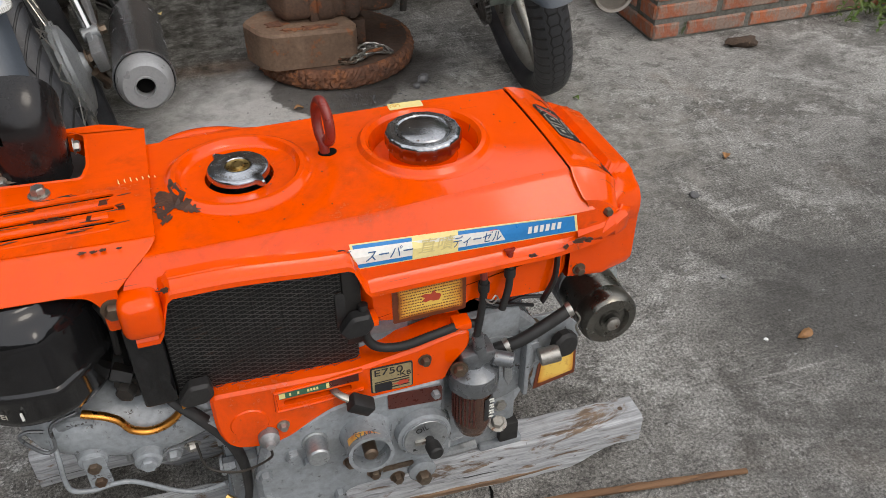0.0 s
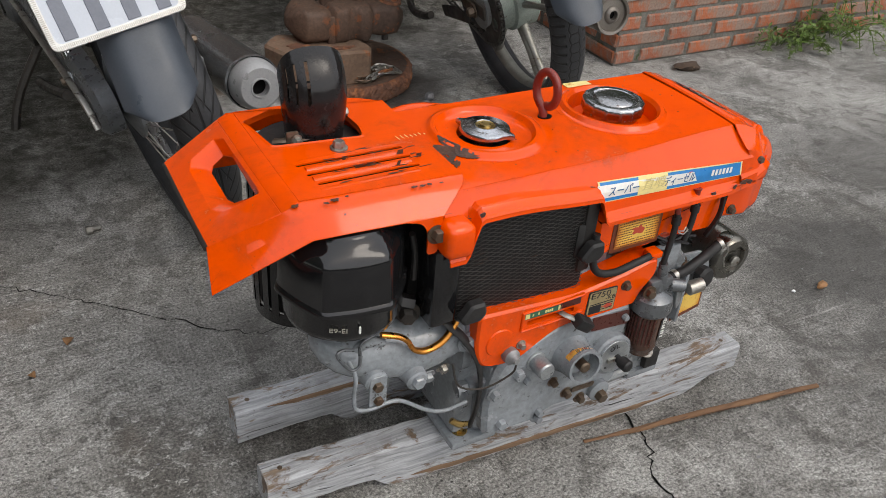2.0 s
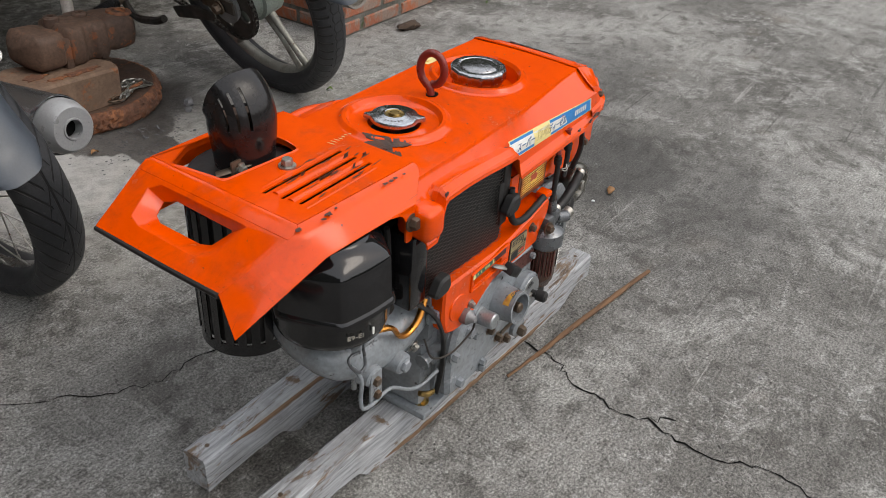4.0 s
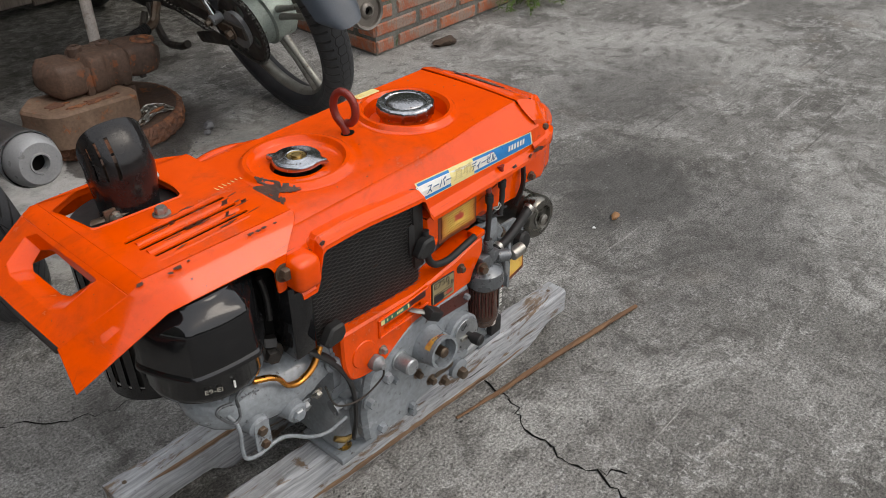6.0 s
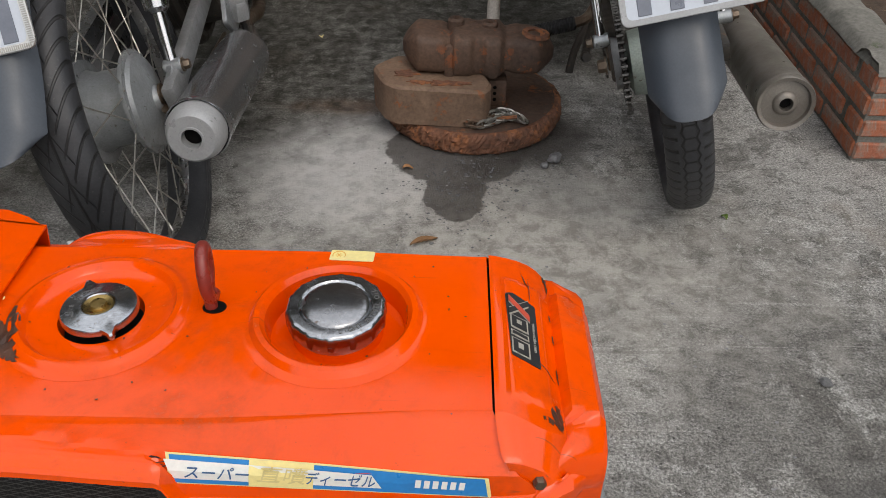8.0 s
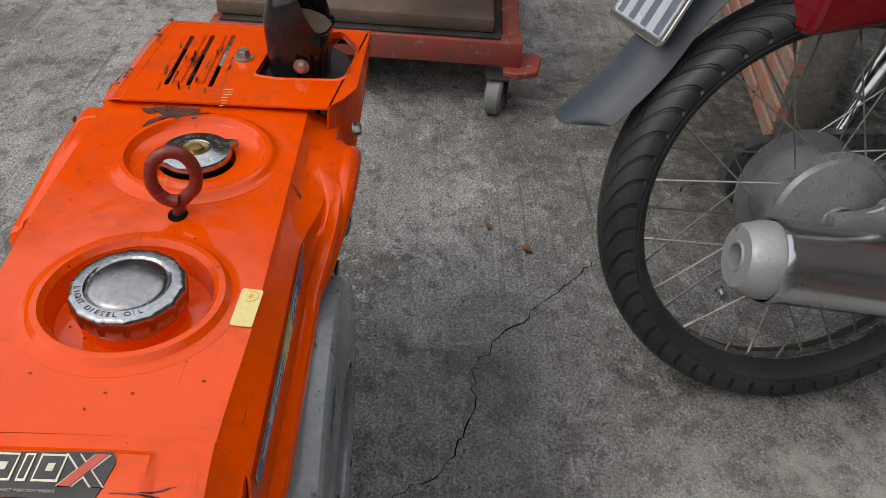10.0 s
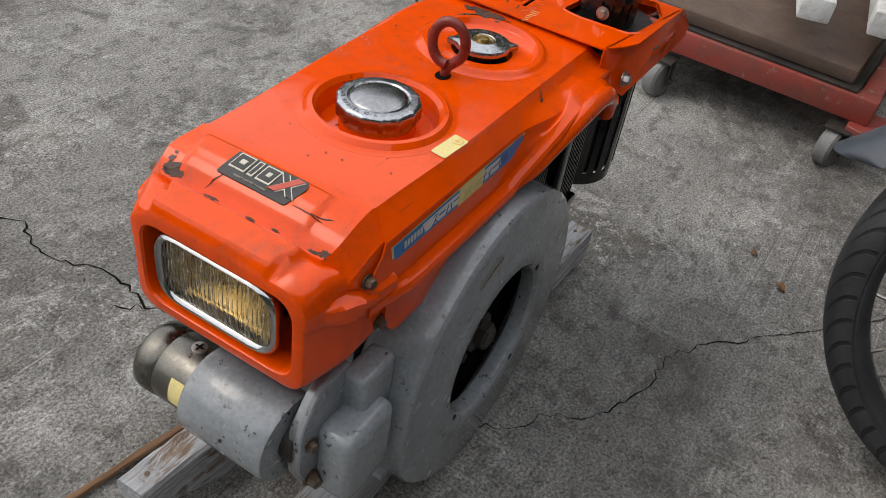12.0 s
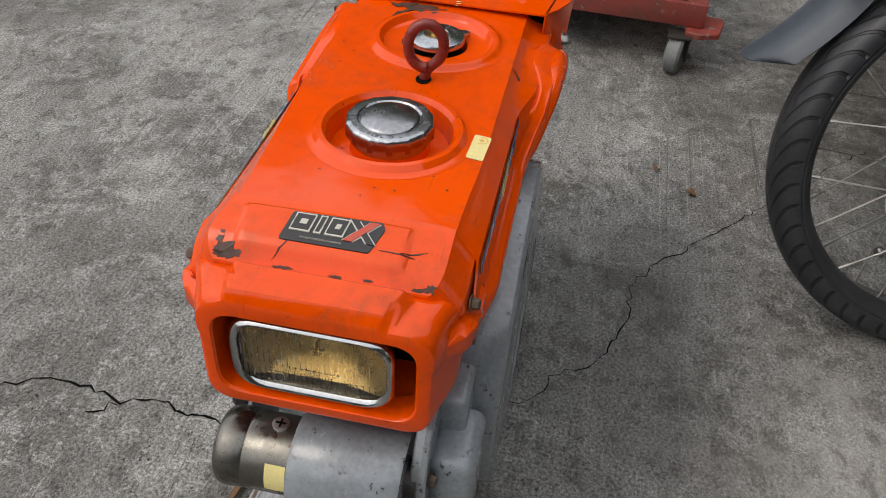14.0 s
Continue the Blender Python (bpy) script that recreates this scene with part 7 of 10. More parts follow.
def decals():
    # side stripe on both sides of the bonnet
    def band(side):
        near = side < 0
        def lift(u, v, w):
            # u along x 0..1 (seen left to right on the near side), v up 0..1
            x = 0.097 + 0.2195 * u
            z = 0.4125 - 0.0085 * u + (0.0215 - 0.0045 * u) * v
            if not near:
                return Vector((x, YC + 0.1125 + 0.0011 + w, 0.4140 - 0.0010 * u + (0.0205 - 0.0030 * u) * v))
            k = (0.455 - z) / 0.032
            h = 0.107 - shoulder(x, side) + (shoulder(x, side) + 0.006) * min(1, k) + (0.003 * max(0.0, k - 1) if k > 1 else 0)
            return Vector((x, YC + side * (h + 0.0011 + w), z))
        def quad(bm, u0, u1, v0, v1, w, lean=0.0):
            n = 8
            lo = [bm.verts.new(lift(u0 + (u1 - u0) * i / n, v0, w)) for i in range(n + 1)]
            mi = [bm.verts.new(lift(u0 + lean * 0.5 + (u1 - u0) * i / n, (v0 + v1) / 2, w)) for i in range(n + 1)]
            hi = [bm.verts.new(lift(u0 + lean + (u1 - u0) * i / n, v1, w)) for i in range(n + 1)]
            for a, b in ((lo, mi), (mi, hi)):
                for i in range(n):
                    bm.faces.new((a[i], a[i + 1], b[i + 1], b[i]))
        bm = B()
        quad(bm, -0.012, 1.012, -0.06, 1.05, 0.0, -0.012 if near else 0.02)
        st = part("stripe_decal", bm, M["cream"], bonnet, "blue and white side stripe decal with a yellow patch", 0)
        bm = B()
        quad(bm, 0.0, 1.0, 0.0, 1.0, 0.0003, -0.012 if near else 0.02)
        part("blue_band", bm, M["blue"], st, "", 0)
        bm = B()
        if near:
            quad(bm, 0.0, 0.66, 0.20, 0.86, 0.0006, -0.03)
        else:
            quad(bm, 0.20, 0.80, 0.20, 0.86, 0.0006, 0.03)
        part("white_band", bm, M["offwhite"], st, "", 0)
        bm = B()
        if near:
            quad(bm, 0.235, 0.44, 0.02, 1.06, 0.0009, 0.008)
        else:
            quad(bm, 0.36, 0.56, 0.02, 1.06, 0.0009, 0.008)
        part("yellow_patch", bm, M["cream"], st, "", 0)
        def put(text, u, v, size, mat, sq=1.0, shear=0.25):
            p = lift(u, v, 0.0010)
            if near:
                m = facing_near(p.x, p.y, p.z, 8, -2.6)
            else:
                m = Matrix.Translation(p) @ Matrix.Rotation(math.pi, 4, "Z") @ Matrix.Rotation(radians(82), 4, "X") @ Matrix.Rotation(radians(2.6), 4, "Z")
            lettering(st, text, size, m, mat, squeeze=sq, shear=shear)
        # words on the white band; the maker's mark is plain white bars
        if near:
            put("スーパー", 0.135, 0.50, 0.0135, "navy", 0.86)
            put("直噴", 0.340, 0.55, 0.0165, "fadedink", 1.05)
            put("ディーゼル", 0.525, 0.50, 0.0125, "navy", 0.80)
        else:
            put("スーパー", 0.665, 0.50, 0.0135, "navy", 0.86)
            put("直噴", 0.46, 0.55, 0.0165, "fadedink", 1.05)
            put("ディーゼル", 0.27, 0.50, 0.0125, "navy", 0.80)
        bm = B()
        base = 0.765 if near else 0.93
        for i in range(6):
            u = base + i * 0.028 if near else base - i * 0.0215
            w = 0.018 if near else 0.015
            quad(bm, u, u + w, 0.33, 0.76, 0.0007, 0.004)
        part("white_mark", bm, M["offwhite"], st, "", 0)
    band(-1)
    band(1)
    # nose badge: dark plate, four silver shapes, the last one red
    def up(u, v, w):
        return Vector((u, v, cover_top(u, v) + 0.0004 + w))
    bm = slab(B(), round_poly([(0.3345, 0.658), (0.3320, 0.727), (0.3380, 0.730), (0.3565, 0.722), (0.3565, 0.652)], 0.002), up, 0.0009)
    bd = part("nose_badge", bm, M["ink"], nose, "black nose badge with silver-edged black shapes and a red cross")
    def mark(pts, mat, w, inset=None):
        part("badge_mark", slab(B(), [Vector(p) for p in pts], up, w), M[mat], bd)
    for a, b in ((0.661, 0.677), (0.680, 0.6855), (0.6885, 0.703)):
        mark(((0.3350, a), (0.3490, a - 0.003), (0.3490, b - 0.003), (0.3350, b)), "silver", 0.0013)
        mark(((0.3362, a + 0.0011), (0.3478, a - 0.0018), (0.3478, b - 0.0042), (0.3362, b - 0.0012)), "ink", 0.0016)
        if b - a > 0.01:
            mark(((0.3400, a + 0.0050), (0.3440, a + 0.0040), (0.3440, b - 0.0065), (0.3400, b - 0.0055)), "silver", 0.0018)
    for a, b, mm, s in ((0.706, 0.722, "silver", 0.0042), (0.706, 0.722, "ink", 0.0030), (0.722, 0.704, "silver", 0.0046), (0.722, 0.704, "redink", 0.0036)):
        mark(((0.3345, a - s), (0.3345, a + s), (0.3510, b + s), (0.3510, b - s)), mm, {"silver": 0.0014, "ink": 0.0017, "redink": 0.0020}[mm])
    m = Matrix.Translation(up(0.3535, 0.684, 0.0012)) @ Matrix.Rotation(radians(90), 4, "Z")
    lettering(bd, "DIRECT INJECTION ENGINE", 0.0026, m, "silver")
    # small cream sticker with a round mark
    def upb(u, v, w):
        h = (v - YC) / 0.107
        return Vector((u, v, 0.4555 + 0.0035 * (1 - h * h) + 0.0006 + w))
    bm = slab(B(), round_poly([(0.1835, 0.7715), (0.2215, 0.7695), (0.2225, 0.7845), (0.1845, 0.7865)], 0.002), upb, 0.0005)
    sk = part("round_mark_sticker", bm, M["cream"], bonnet, "yellowed sticker with a small round mark")
    bm = B()
    lathe(bm, [(0.0058, 0), (0.0058, 0.0002), (0.0050, 0.0002), (0.0050, 0)], upb(0.1915, 0.7785, 0.0004), (0, 0, 1), 24, False)
    for a in (0, 1.05, 2.1):
        d = Vector((math.cos(a), math.sin(a), 0)) * 0.003
        tube(bm, [upb(0.1915, 0.7785, 0.0005) - d, upb(0.1915, 0.7785, 0.0005) + d], 0.0004, 4, 1)
    part("round_mark", bm, M["label"], sk, "", 0)


decals()


SCRAPES = ((0.056, 0.437, 0.0035, 0.012, "chip"), (0.063, 0.430, 0.004, 0.008, "chip"), (0.050, 0.444, 0.002, 0.009, "chip"), (0.047, 0.434, 0.0009, 0.010, "offwhite"), (0.060, 0.4365, 0.0007, 0.009, "offwhite"))


def wear():
    """Burnt and chipped places in the paint, each a ragged thin flake on its panel."""
    def flake(parent, x, y, sx, sy, seed, z, turn=0.0, mat="chip", tilt=0.0, n=22, rough=0.5):
        c, s = math.cos(turn), math.sin(turn)
        o = [Vector((x + (p.x * sx) * c - (p.y * sy) * s, y + (p.x * sx) * s + (p.y * sy) * c)) for p in blot(seed, n, rough)]
        bm = slab(B(), o, lambda u, v, w: Vector((u, v, z(u, v) + w)), 0.0004)
        part("bare_patch", bm, M[mat], parent, "", 0)
    def top(u, v):
        return hood_top(u, v) + dish(u, v) + 0.0007
    rear_top = lambda u, v: 0.4648
    # ragged burn beside the radiator cap, across the seam
    for k, (x, y, sx, sy, t) in enumerate(((-0.0545, 0.6665, 0.013, 0.018, 0.3), (-0.050, 0.678, 0.007, 0.018, 0.1), (-0.0635, 0.652, 0.005, 0.012, 0.2), (-0.060, 0.640, 0.0035, 0.009, -0.5), (-0.043, 0.655, 0.006, 0.010, 0.7), (-0.0645, 0.676, 0.004, 0.009, 0), (-0.036, 0.648, 0.004, 0.007, 0.9))):
        flake(bonnet, x, y, sx, sy, 20 + k, top, t)
    # scuffs round the slots
    rnd = random.Random(12)
    for k in range(30):
        flake(rear, rnd.uniform(-0.19, -0.09), rnd.uniform(0.636, 0.70), rnd.uniform(0.003, 0.009), rnd.uniform(0.0004, 0.0010), 50 + k, lambda u, v: 0.4692 if min(abs(v - 0.6768), abs(v - 0.6555)) < 0.004 else 0.4646, rnd.uniform(-0.15, 0.15))
    for k, (x, y, s) in enumerate(((-0.213, 0.6095, 0.0042), (-0.2235, 0.607, 0.0028), (-0.200, 0.6115, 0.002), (-0.130, 0.604, 0.0035), (-0.121, 0.603, 0.003), (-0.113, 0.603, 0.003), (-0.100, 0.6015, 0.002), (-0.253, 0.613, 0.0045))):
        flake(rear, x, y, s, s * 0.7, 80 + k, lambda u, v: 0.4648)
    for k in range(7):
        flake(rear, -0.098 + k * 0.0055, 0.706 + 0.001 * (k % 3), 0.0005, 0.005 - 0.0005 * k, 100 + k, rear_top, 0.15, "cream")
    for k in range(26):
        flake(bonnet, rnd.uniform(-0.05, 0.31), rnd.uniform(0.60, 0.78), rnd.uniform(0.0004, 0.0011), rnd.uniform(0.0004, 0.0012), 120 + k, top)
    # worn nose corners
    nz = lambda u, v: cover_top(min(u, 0.3715), v) + 0.0004
    for k, (x, y, sx, sy, t) in enumerate(((0.3650, 0.6125, 0.0040, 0.0075, 0.1), (0.3680, 0.618, 0.0025, 0.008, 0.1), (0.3610, 0.6075, 0.003, 0.0030, 0.6), (0.3690, 0.6095, 0.0020, 0.006, 0.0), (0.3560, 0.608, 0.0012, 0.002, 0), (0.3690, 0.772, 0.0022, 0.0045, 0.2), (0.3705, 0.763, 0.0010, 0.006, 0.0), (0.3708, 0.700, 0.0008, 0.005, 0.0), (0.3706, 0.66, 0.0008, 0.007, 0), (0.3700, 0.725, 0.0008, 0.004, 0), (0.350, 0.755, 0.0005, 0.010, 0.25), (0.353, 0.742, 0.0004, 0.012, 0.0), (0.362, 0.655, 0.0005, 0.007, 0.9))):
        flake(nose, x, y, sx, sy, 160 + k, nz, t)
    # dark scrape with bright scratches by the far side arch
    for k, (x, z, sx, sz, mat) in enumerate(SCRAPES):
        o = [Vector((x + p.x * sx - p.y * sz * 0.5, z + p.y * sz)) for p in blot(200 + k, 20, 0.5)]
        half = YC + 0.107
        bm = slab(B(), o, lambda u, v, w: Vector((u, half + 0.0045 + 0.0009 + w - max(0.0, v - 0.437) * 0.84, v)), 0.0004)
        part("bare_patch", bm, M[mat], bonnet, "", 0)
    # chips along the near lip
    for k, (x, z, sx) in enumerate(((0.318, 0.398, 0.007), (0.327, 0.396, 0.004), (0.268, 0.3915, 0.005), (0.303, 0.394, 0.003), (-0.070, 0.440, 0.003))):
        o = [Vector((x + p.x * sx, z + p.y * 0.0028)) for p in blot(230 + k, 16, 0.5)]
        bm = slab(B(), o, on_y(YC - 0.107 - 0.0175), 0.0012)
        part("bare_patch", bm, M["chip"], bonnet, "", 0)
    for p, ax in (((0.3520, YC - 0.1090, 0.4155), (0.1, -1, 0.15)), ((0.3500, YC + 0.1115, 0.4130), (0.1, 1, 0.15))):
        hexbolt(nose, p, ax, 0.0048, 0.006, "rustbolt")
    hexbolt(frame_front, (0.322, 0.7965, 0.346), (0, 1, 0), 0.0050, 0.006, "rustbolt")
    hexbolt(frame_front, (0.330, 0.5815, 0.345), (0, -1, 0), 0.0050, 0.006, "rustbolt")


wear()

# ---------------------------------------------------------------- timber skids
def skid(name, x0, x1, y0, y1, w, h, notch, label):
    """A sawn bearer: long block with rising ends cut away below."""
    near = y0 < 0.7
    bm = B()
    n = 48
    rnd = random.Random(len(label))
    rows = []
    for i in range(n + 1):
        t = i / n
        x = x0 + (x1 - x0) * t
        yn = y0 + (y1 - y0) * t
        zb = 0.0
        L = x - x0
        R = x1 - x
        if notch[0]:
            zb = max(zb, notch[0] * (1 - smooth01(notch[1] * 0.82, notch[1], L)) * (0.8 + 0.2 * smooth01(0.0, notch[1] * 0.6, L)))
        if notch[2]:
            zb = max(zb, notch[2] * (1 - smooth01(notch[3] * 0.25, notch[3], R)))
        j = [rnd.uniform(-0.0012, 0.0012) for _ in range(6)]
        c = 0.004
        rows.append([bm.verts.new(v) for v in ((x, yn + j[0], zb + 0.001), (x, yn + j[1], h - c), (x, yn + c, h + j[2]), (x, yn + w - c, h + j[3]), (x, yn + w + j[4], h - c), (x, yn + w + j[5], zb + 0.001))])
    for a, b in zip(rows, rows[1:]):
        for k in range(6):
            bm.faces.new((a[k], a[(k + 1) % 6], b[(k + 1) % 6], b[k]))
    bm.faces.new(rows[0])
    bm.faces.new(rows[-1])
    t = thing(name, label, "timber skid", ((x0 + x1) / 2, (y0 + y1) / 2 + w / 2, 0), "skids under the engine")
    part("beam", bm, M["skidwood"], t, "", 28)
    # a strip split off along its near side, and nails
    a, b = (0.23, 0.86) if near else (0.06, 0.40)
    deep, hs = (0.008, 0.0145) if near else (0.006, h)
    bm = B()
    rows = []
    for i in range(25):
        f = a + (b - a) * i / 24
        x, y = x0 + (x1 - x0) * f, y0 + (y1 - y0) * f
        k = min(1.0, 6 * i / 24, 6 * (1 - i / 24)) * rnd.uniform(0.75, 1.0)
        rows.append([bm.verts.new(v) for v in ((x, y - 0.0022 * k, hs - 0.003 - deep * k), (x, y - 0.0030 * k, hs - 0.003), (x, y + 0.0005, hs - 0.002), (x, y + 0.0005, hs - 0.003 - (deep + 0.002) * k))])
    for p, q in zip(rows, rows[1:]):
        for k in range(4):
            bm.faces.new((p[k], p[(k + 1) % 4], q[(k + 1) % 4], q[k]))
    part("splinter", bm, M["skidsplit"], t, "bare brown strip split from its side", 20)
    for f in (0.03, 0.97):
        x, y = x0 + (x1 - x0) * f, y0 + (y1 - y0) * f + w * 0.5
        bm = lathe(B(), [(0.0032, 0), (0.0032, 0.0012), (0.0, 0.0016)], (x, y, h), (0, 0, 1), 10)
        part("nail", bm, M["rustbolt"], t)
    return t


skid("timber_skid", -0.294, 0.447, 0.627, 0.577, 0.040, 0.0735, (0.024, 0.165, 0.030, 0.11), "old timber skid with peeling pale grey paint, split along its side")
skid("timber_skid", -0.293, 0.420, 0.755, 0.735, 0.040, 0.0735, (0.022, 0.160, 0.03, 0.10), "old timber skid with worn pale grey paint and a notched end")


# ---------------------------------------------------------------- loose things on the floor
def stick():
    bm = B()
    pts = [(0.150, 0.566, 0.006), (0.24, 0.552, 0.006), (0.347, 0.537, 0.007), (0.46, 0.520, 0.007), (0.568, 0.504, 0.006)]
    tube(bm, pts, [0.0025, 0.0042, 0.0052, 0.0055, 0.0035], 7, 6, 0.7)
    rnd = random.Random(5)
    for v in bm.verts:
        v.co += Vector((rnd.uniform(-1, 1), rnd.uniform(-1, 1), rnd.uniform(-1, 1))) * 0.0009
        v.co.z = max(v.co.z, 0.0015)
    solo("wood_stick", bm, M["stickwood"], "long thin split brown stick lying on the concrete", "stick", (0.36, 0.535, 0), smooth=30)


stick()


def pebble(name, x, y, s, mat, seed, label, cat, flat=0.6, group=""):
    bm = B()
    bmesh.ops.create_icosphere(bm, subdivisions=2, radius=1.0)
    rnd = random.Random(seed)
    q = Vector((rnd.uniform(-9, 9), rnd.uniform(-9, 9), 0))
    for v in bm.verts:
        v.co *= 1 + 0.5 * noise.noise(v.co * 1.3 + q)
        v.co = Vector((v.co.x * s[0], v.co.y * s[1], v.co.z * s[2]))
    bm.transform(Matrix.Rotation(rnd.uniform(0, 6), 4, "Z"))
    lo = min(v.co.z for v in bm.verts)
    bm.transform(Matrix.Translation((x, y, -lo - 0.001)))
    return solo(name, bm, M[mat], label, cat, (x, y, 0), group, smooth=30)


pebble("wood_chip", 0.803, 0.694, (0.015, 0.007, 0.005), "dryleaf", 2, "small tan splinter of wood on the floor", "wood chip")
pebble("stone", 0.843, 1.077, (0.010, 0.008, 0.006), "gravel", 3, "small pale stone on the concrete floor", "stone")
pebble("stone", 0.74, 0.705, (0.004, 0.003, 0.0025), "white", 4, "tiny white stone on the concrete floor", "stone")
pebble("stone", 0.762, 0.854, (0.005, 0.005, 0.003), "gravel", 5, "small dark stone on the concrete floor", "stone")
pebble("leaf_clump", 1.315, 1.625, (0.045, 0.022, 0.012), "soil", 6, "clump of brown leaf litter on the floor", "leaf litter")
pebble("stone", 0.500, 1.695, (0.016, 0.012, 0.010), "gravel", 7, "small grey stone beside the rusty disc", "stone")
pebble("stone", 0.478, 1.670, (0.009, 0.008, 0.006), "gravel", 8, "small grey stone beside the rusty disc", "stone")


def loose_nut(x, y):
    bm = rod(B(), (x - 0.006, y, 0.0085), (x + 0.006, y + 0.002, 0.0085), 0.0085, None, 6, 0.001)
    rod(bm, (x + 0.006, y + 0.002, 0.0085), (x + 0.020, y + 0.005, 0.0075), 0.0045, None, 10)
    solo("bolt", bm, M["steel"], "short zinc-plated hex bolt lying on the concrete", "bolt", (x, y, 0), smooth=30)


loose_nut(-0.379, 1.378)


def flat_leaf(x, y, L, w, mat, turn, label):
    bm = B()
    rows = []
    for i in range(7):
        t = i / 6
        k = w * math.sin(math.pi * min(1, t * 0.96 + 0.04)) ** 0.8
        z = 0.003 + 0.004 * math.sin(t * 4)
        rows.append([bm.verts.new((L * (t - 0.5), s * k, z + 0.003 * abs(s))) for s in (-1, 0, 1)])
    for a, b in zip(rows, rows[1:]):
        for k in range(2):
            bm.faces.new((a[k], a[k + 1], b[k + 1], b[k]))
    bm.transform(Matrix.Translation((x, y, 0)) @ Matrix.Rotation(turn, 4, "Z"))
    thick(solo("fallen_leaf", bm, M[mat], label, "leaf", (x, y, 0), "fallen leaves"), 0.0006)


flat_leaf(0.241, 1.408, 0.055, 0.008, "dryleaf", 0.5, "narrow curled brown leaf on the floor")
flat_leaf(0.20, 1.655, 0.022, 0.006, "dryleaf", 0.2, "small orange-brown leaf by the wet patch")
flat_leaf(-0.46, 1.08, 0.020, 0.008, "dryleaf", 1.2, "small brown leaf on the floor")
flat_leaf(-0.52, 1.02, 0.014, 0.006, "dryleaf", 2.2, "small brown leaf on the floor")
flat_leaf(0.98, 1.18, 0.025, 0.008, "dryleaf", 0.9, "small yellowish leaf on the floor")
flat_leaf(0.80, 1.50, 0.016, 0.006, "leaf", 2.0, "tiny green leaf on the floor")
flat_leaf(-0.06, 2.30, 0.012, 0.006, "cream", 2.0, "tiny yellow leaf on the shaded floor")


def gravel_scatter():
    bm = B()
    rnd = random.Random(31)
    for k in range(620):
        a = rnd.gauss(0, 1), rnd.gauss(0, 1)
        if k < 420:
            x, y = 0.30 + 0.055 * a[0], 1.60 + 0.085 * a[1]
        else:
            x, y = 0.42 + 0.12 * a[0], 1.68 + 0.05 * a[1]
        s = rnd.uniform(0.0008, 0.0030) if rnd.random() < 0.93 else rnd.uniform(0.0035, 0.0055)
        r = bmesh.ops.create_icosphere(bm, subdivisions=1, radius=s)
        for v in r["verts"]:
            v.co = Vector((v.co.x * rnd.uniform(0.7, 1.3) + x, v.co.y * rnd.uniform(0.7, 1.3) + y, abs(v.co.z) * 0.7 + 0.0005))
    solo("gravel", bm, M["gravel"], "scatter of fine grey gravel on the wet patch", "gravel", kind="stuff", smooth=0)
    bm = B()
    for k in range(900):
        x, y = rnd.uniform(-1.3, 1.8), rnd.uniform(-0.2, 2.6)
        s = rnd.uniform(0.0006, 0.0026)
        r = bmesh.ops.create_icosphere(bm, subdivisions=1, radius=s)
        for v in r["verts"]:
            v.co = Vector((v.co.x * 1.3 + x, v.co.y + y, abs(v.co.z) * 0.7 + 0.0004))
    solo("grit", bm, M["gravel"], "loose grains of grit over the concrete floor", "grit", kind="stuff", smooth=0)


gravel_scatter()


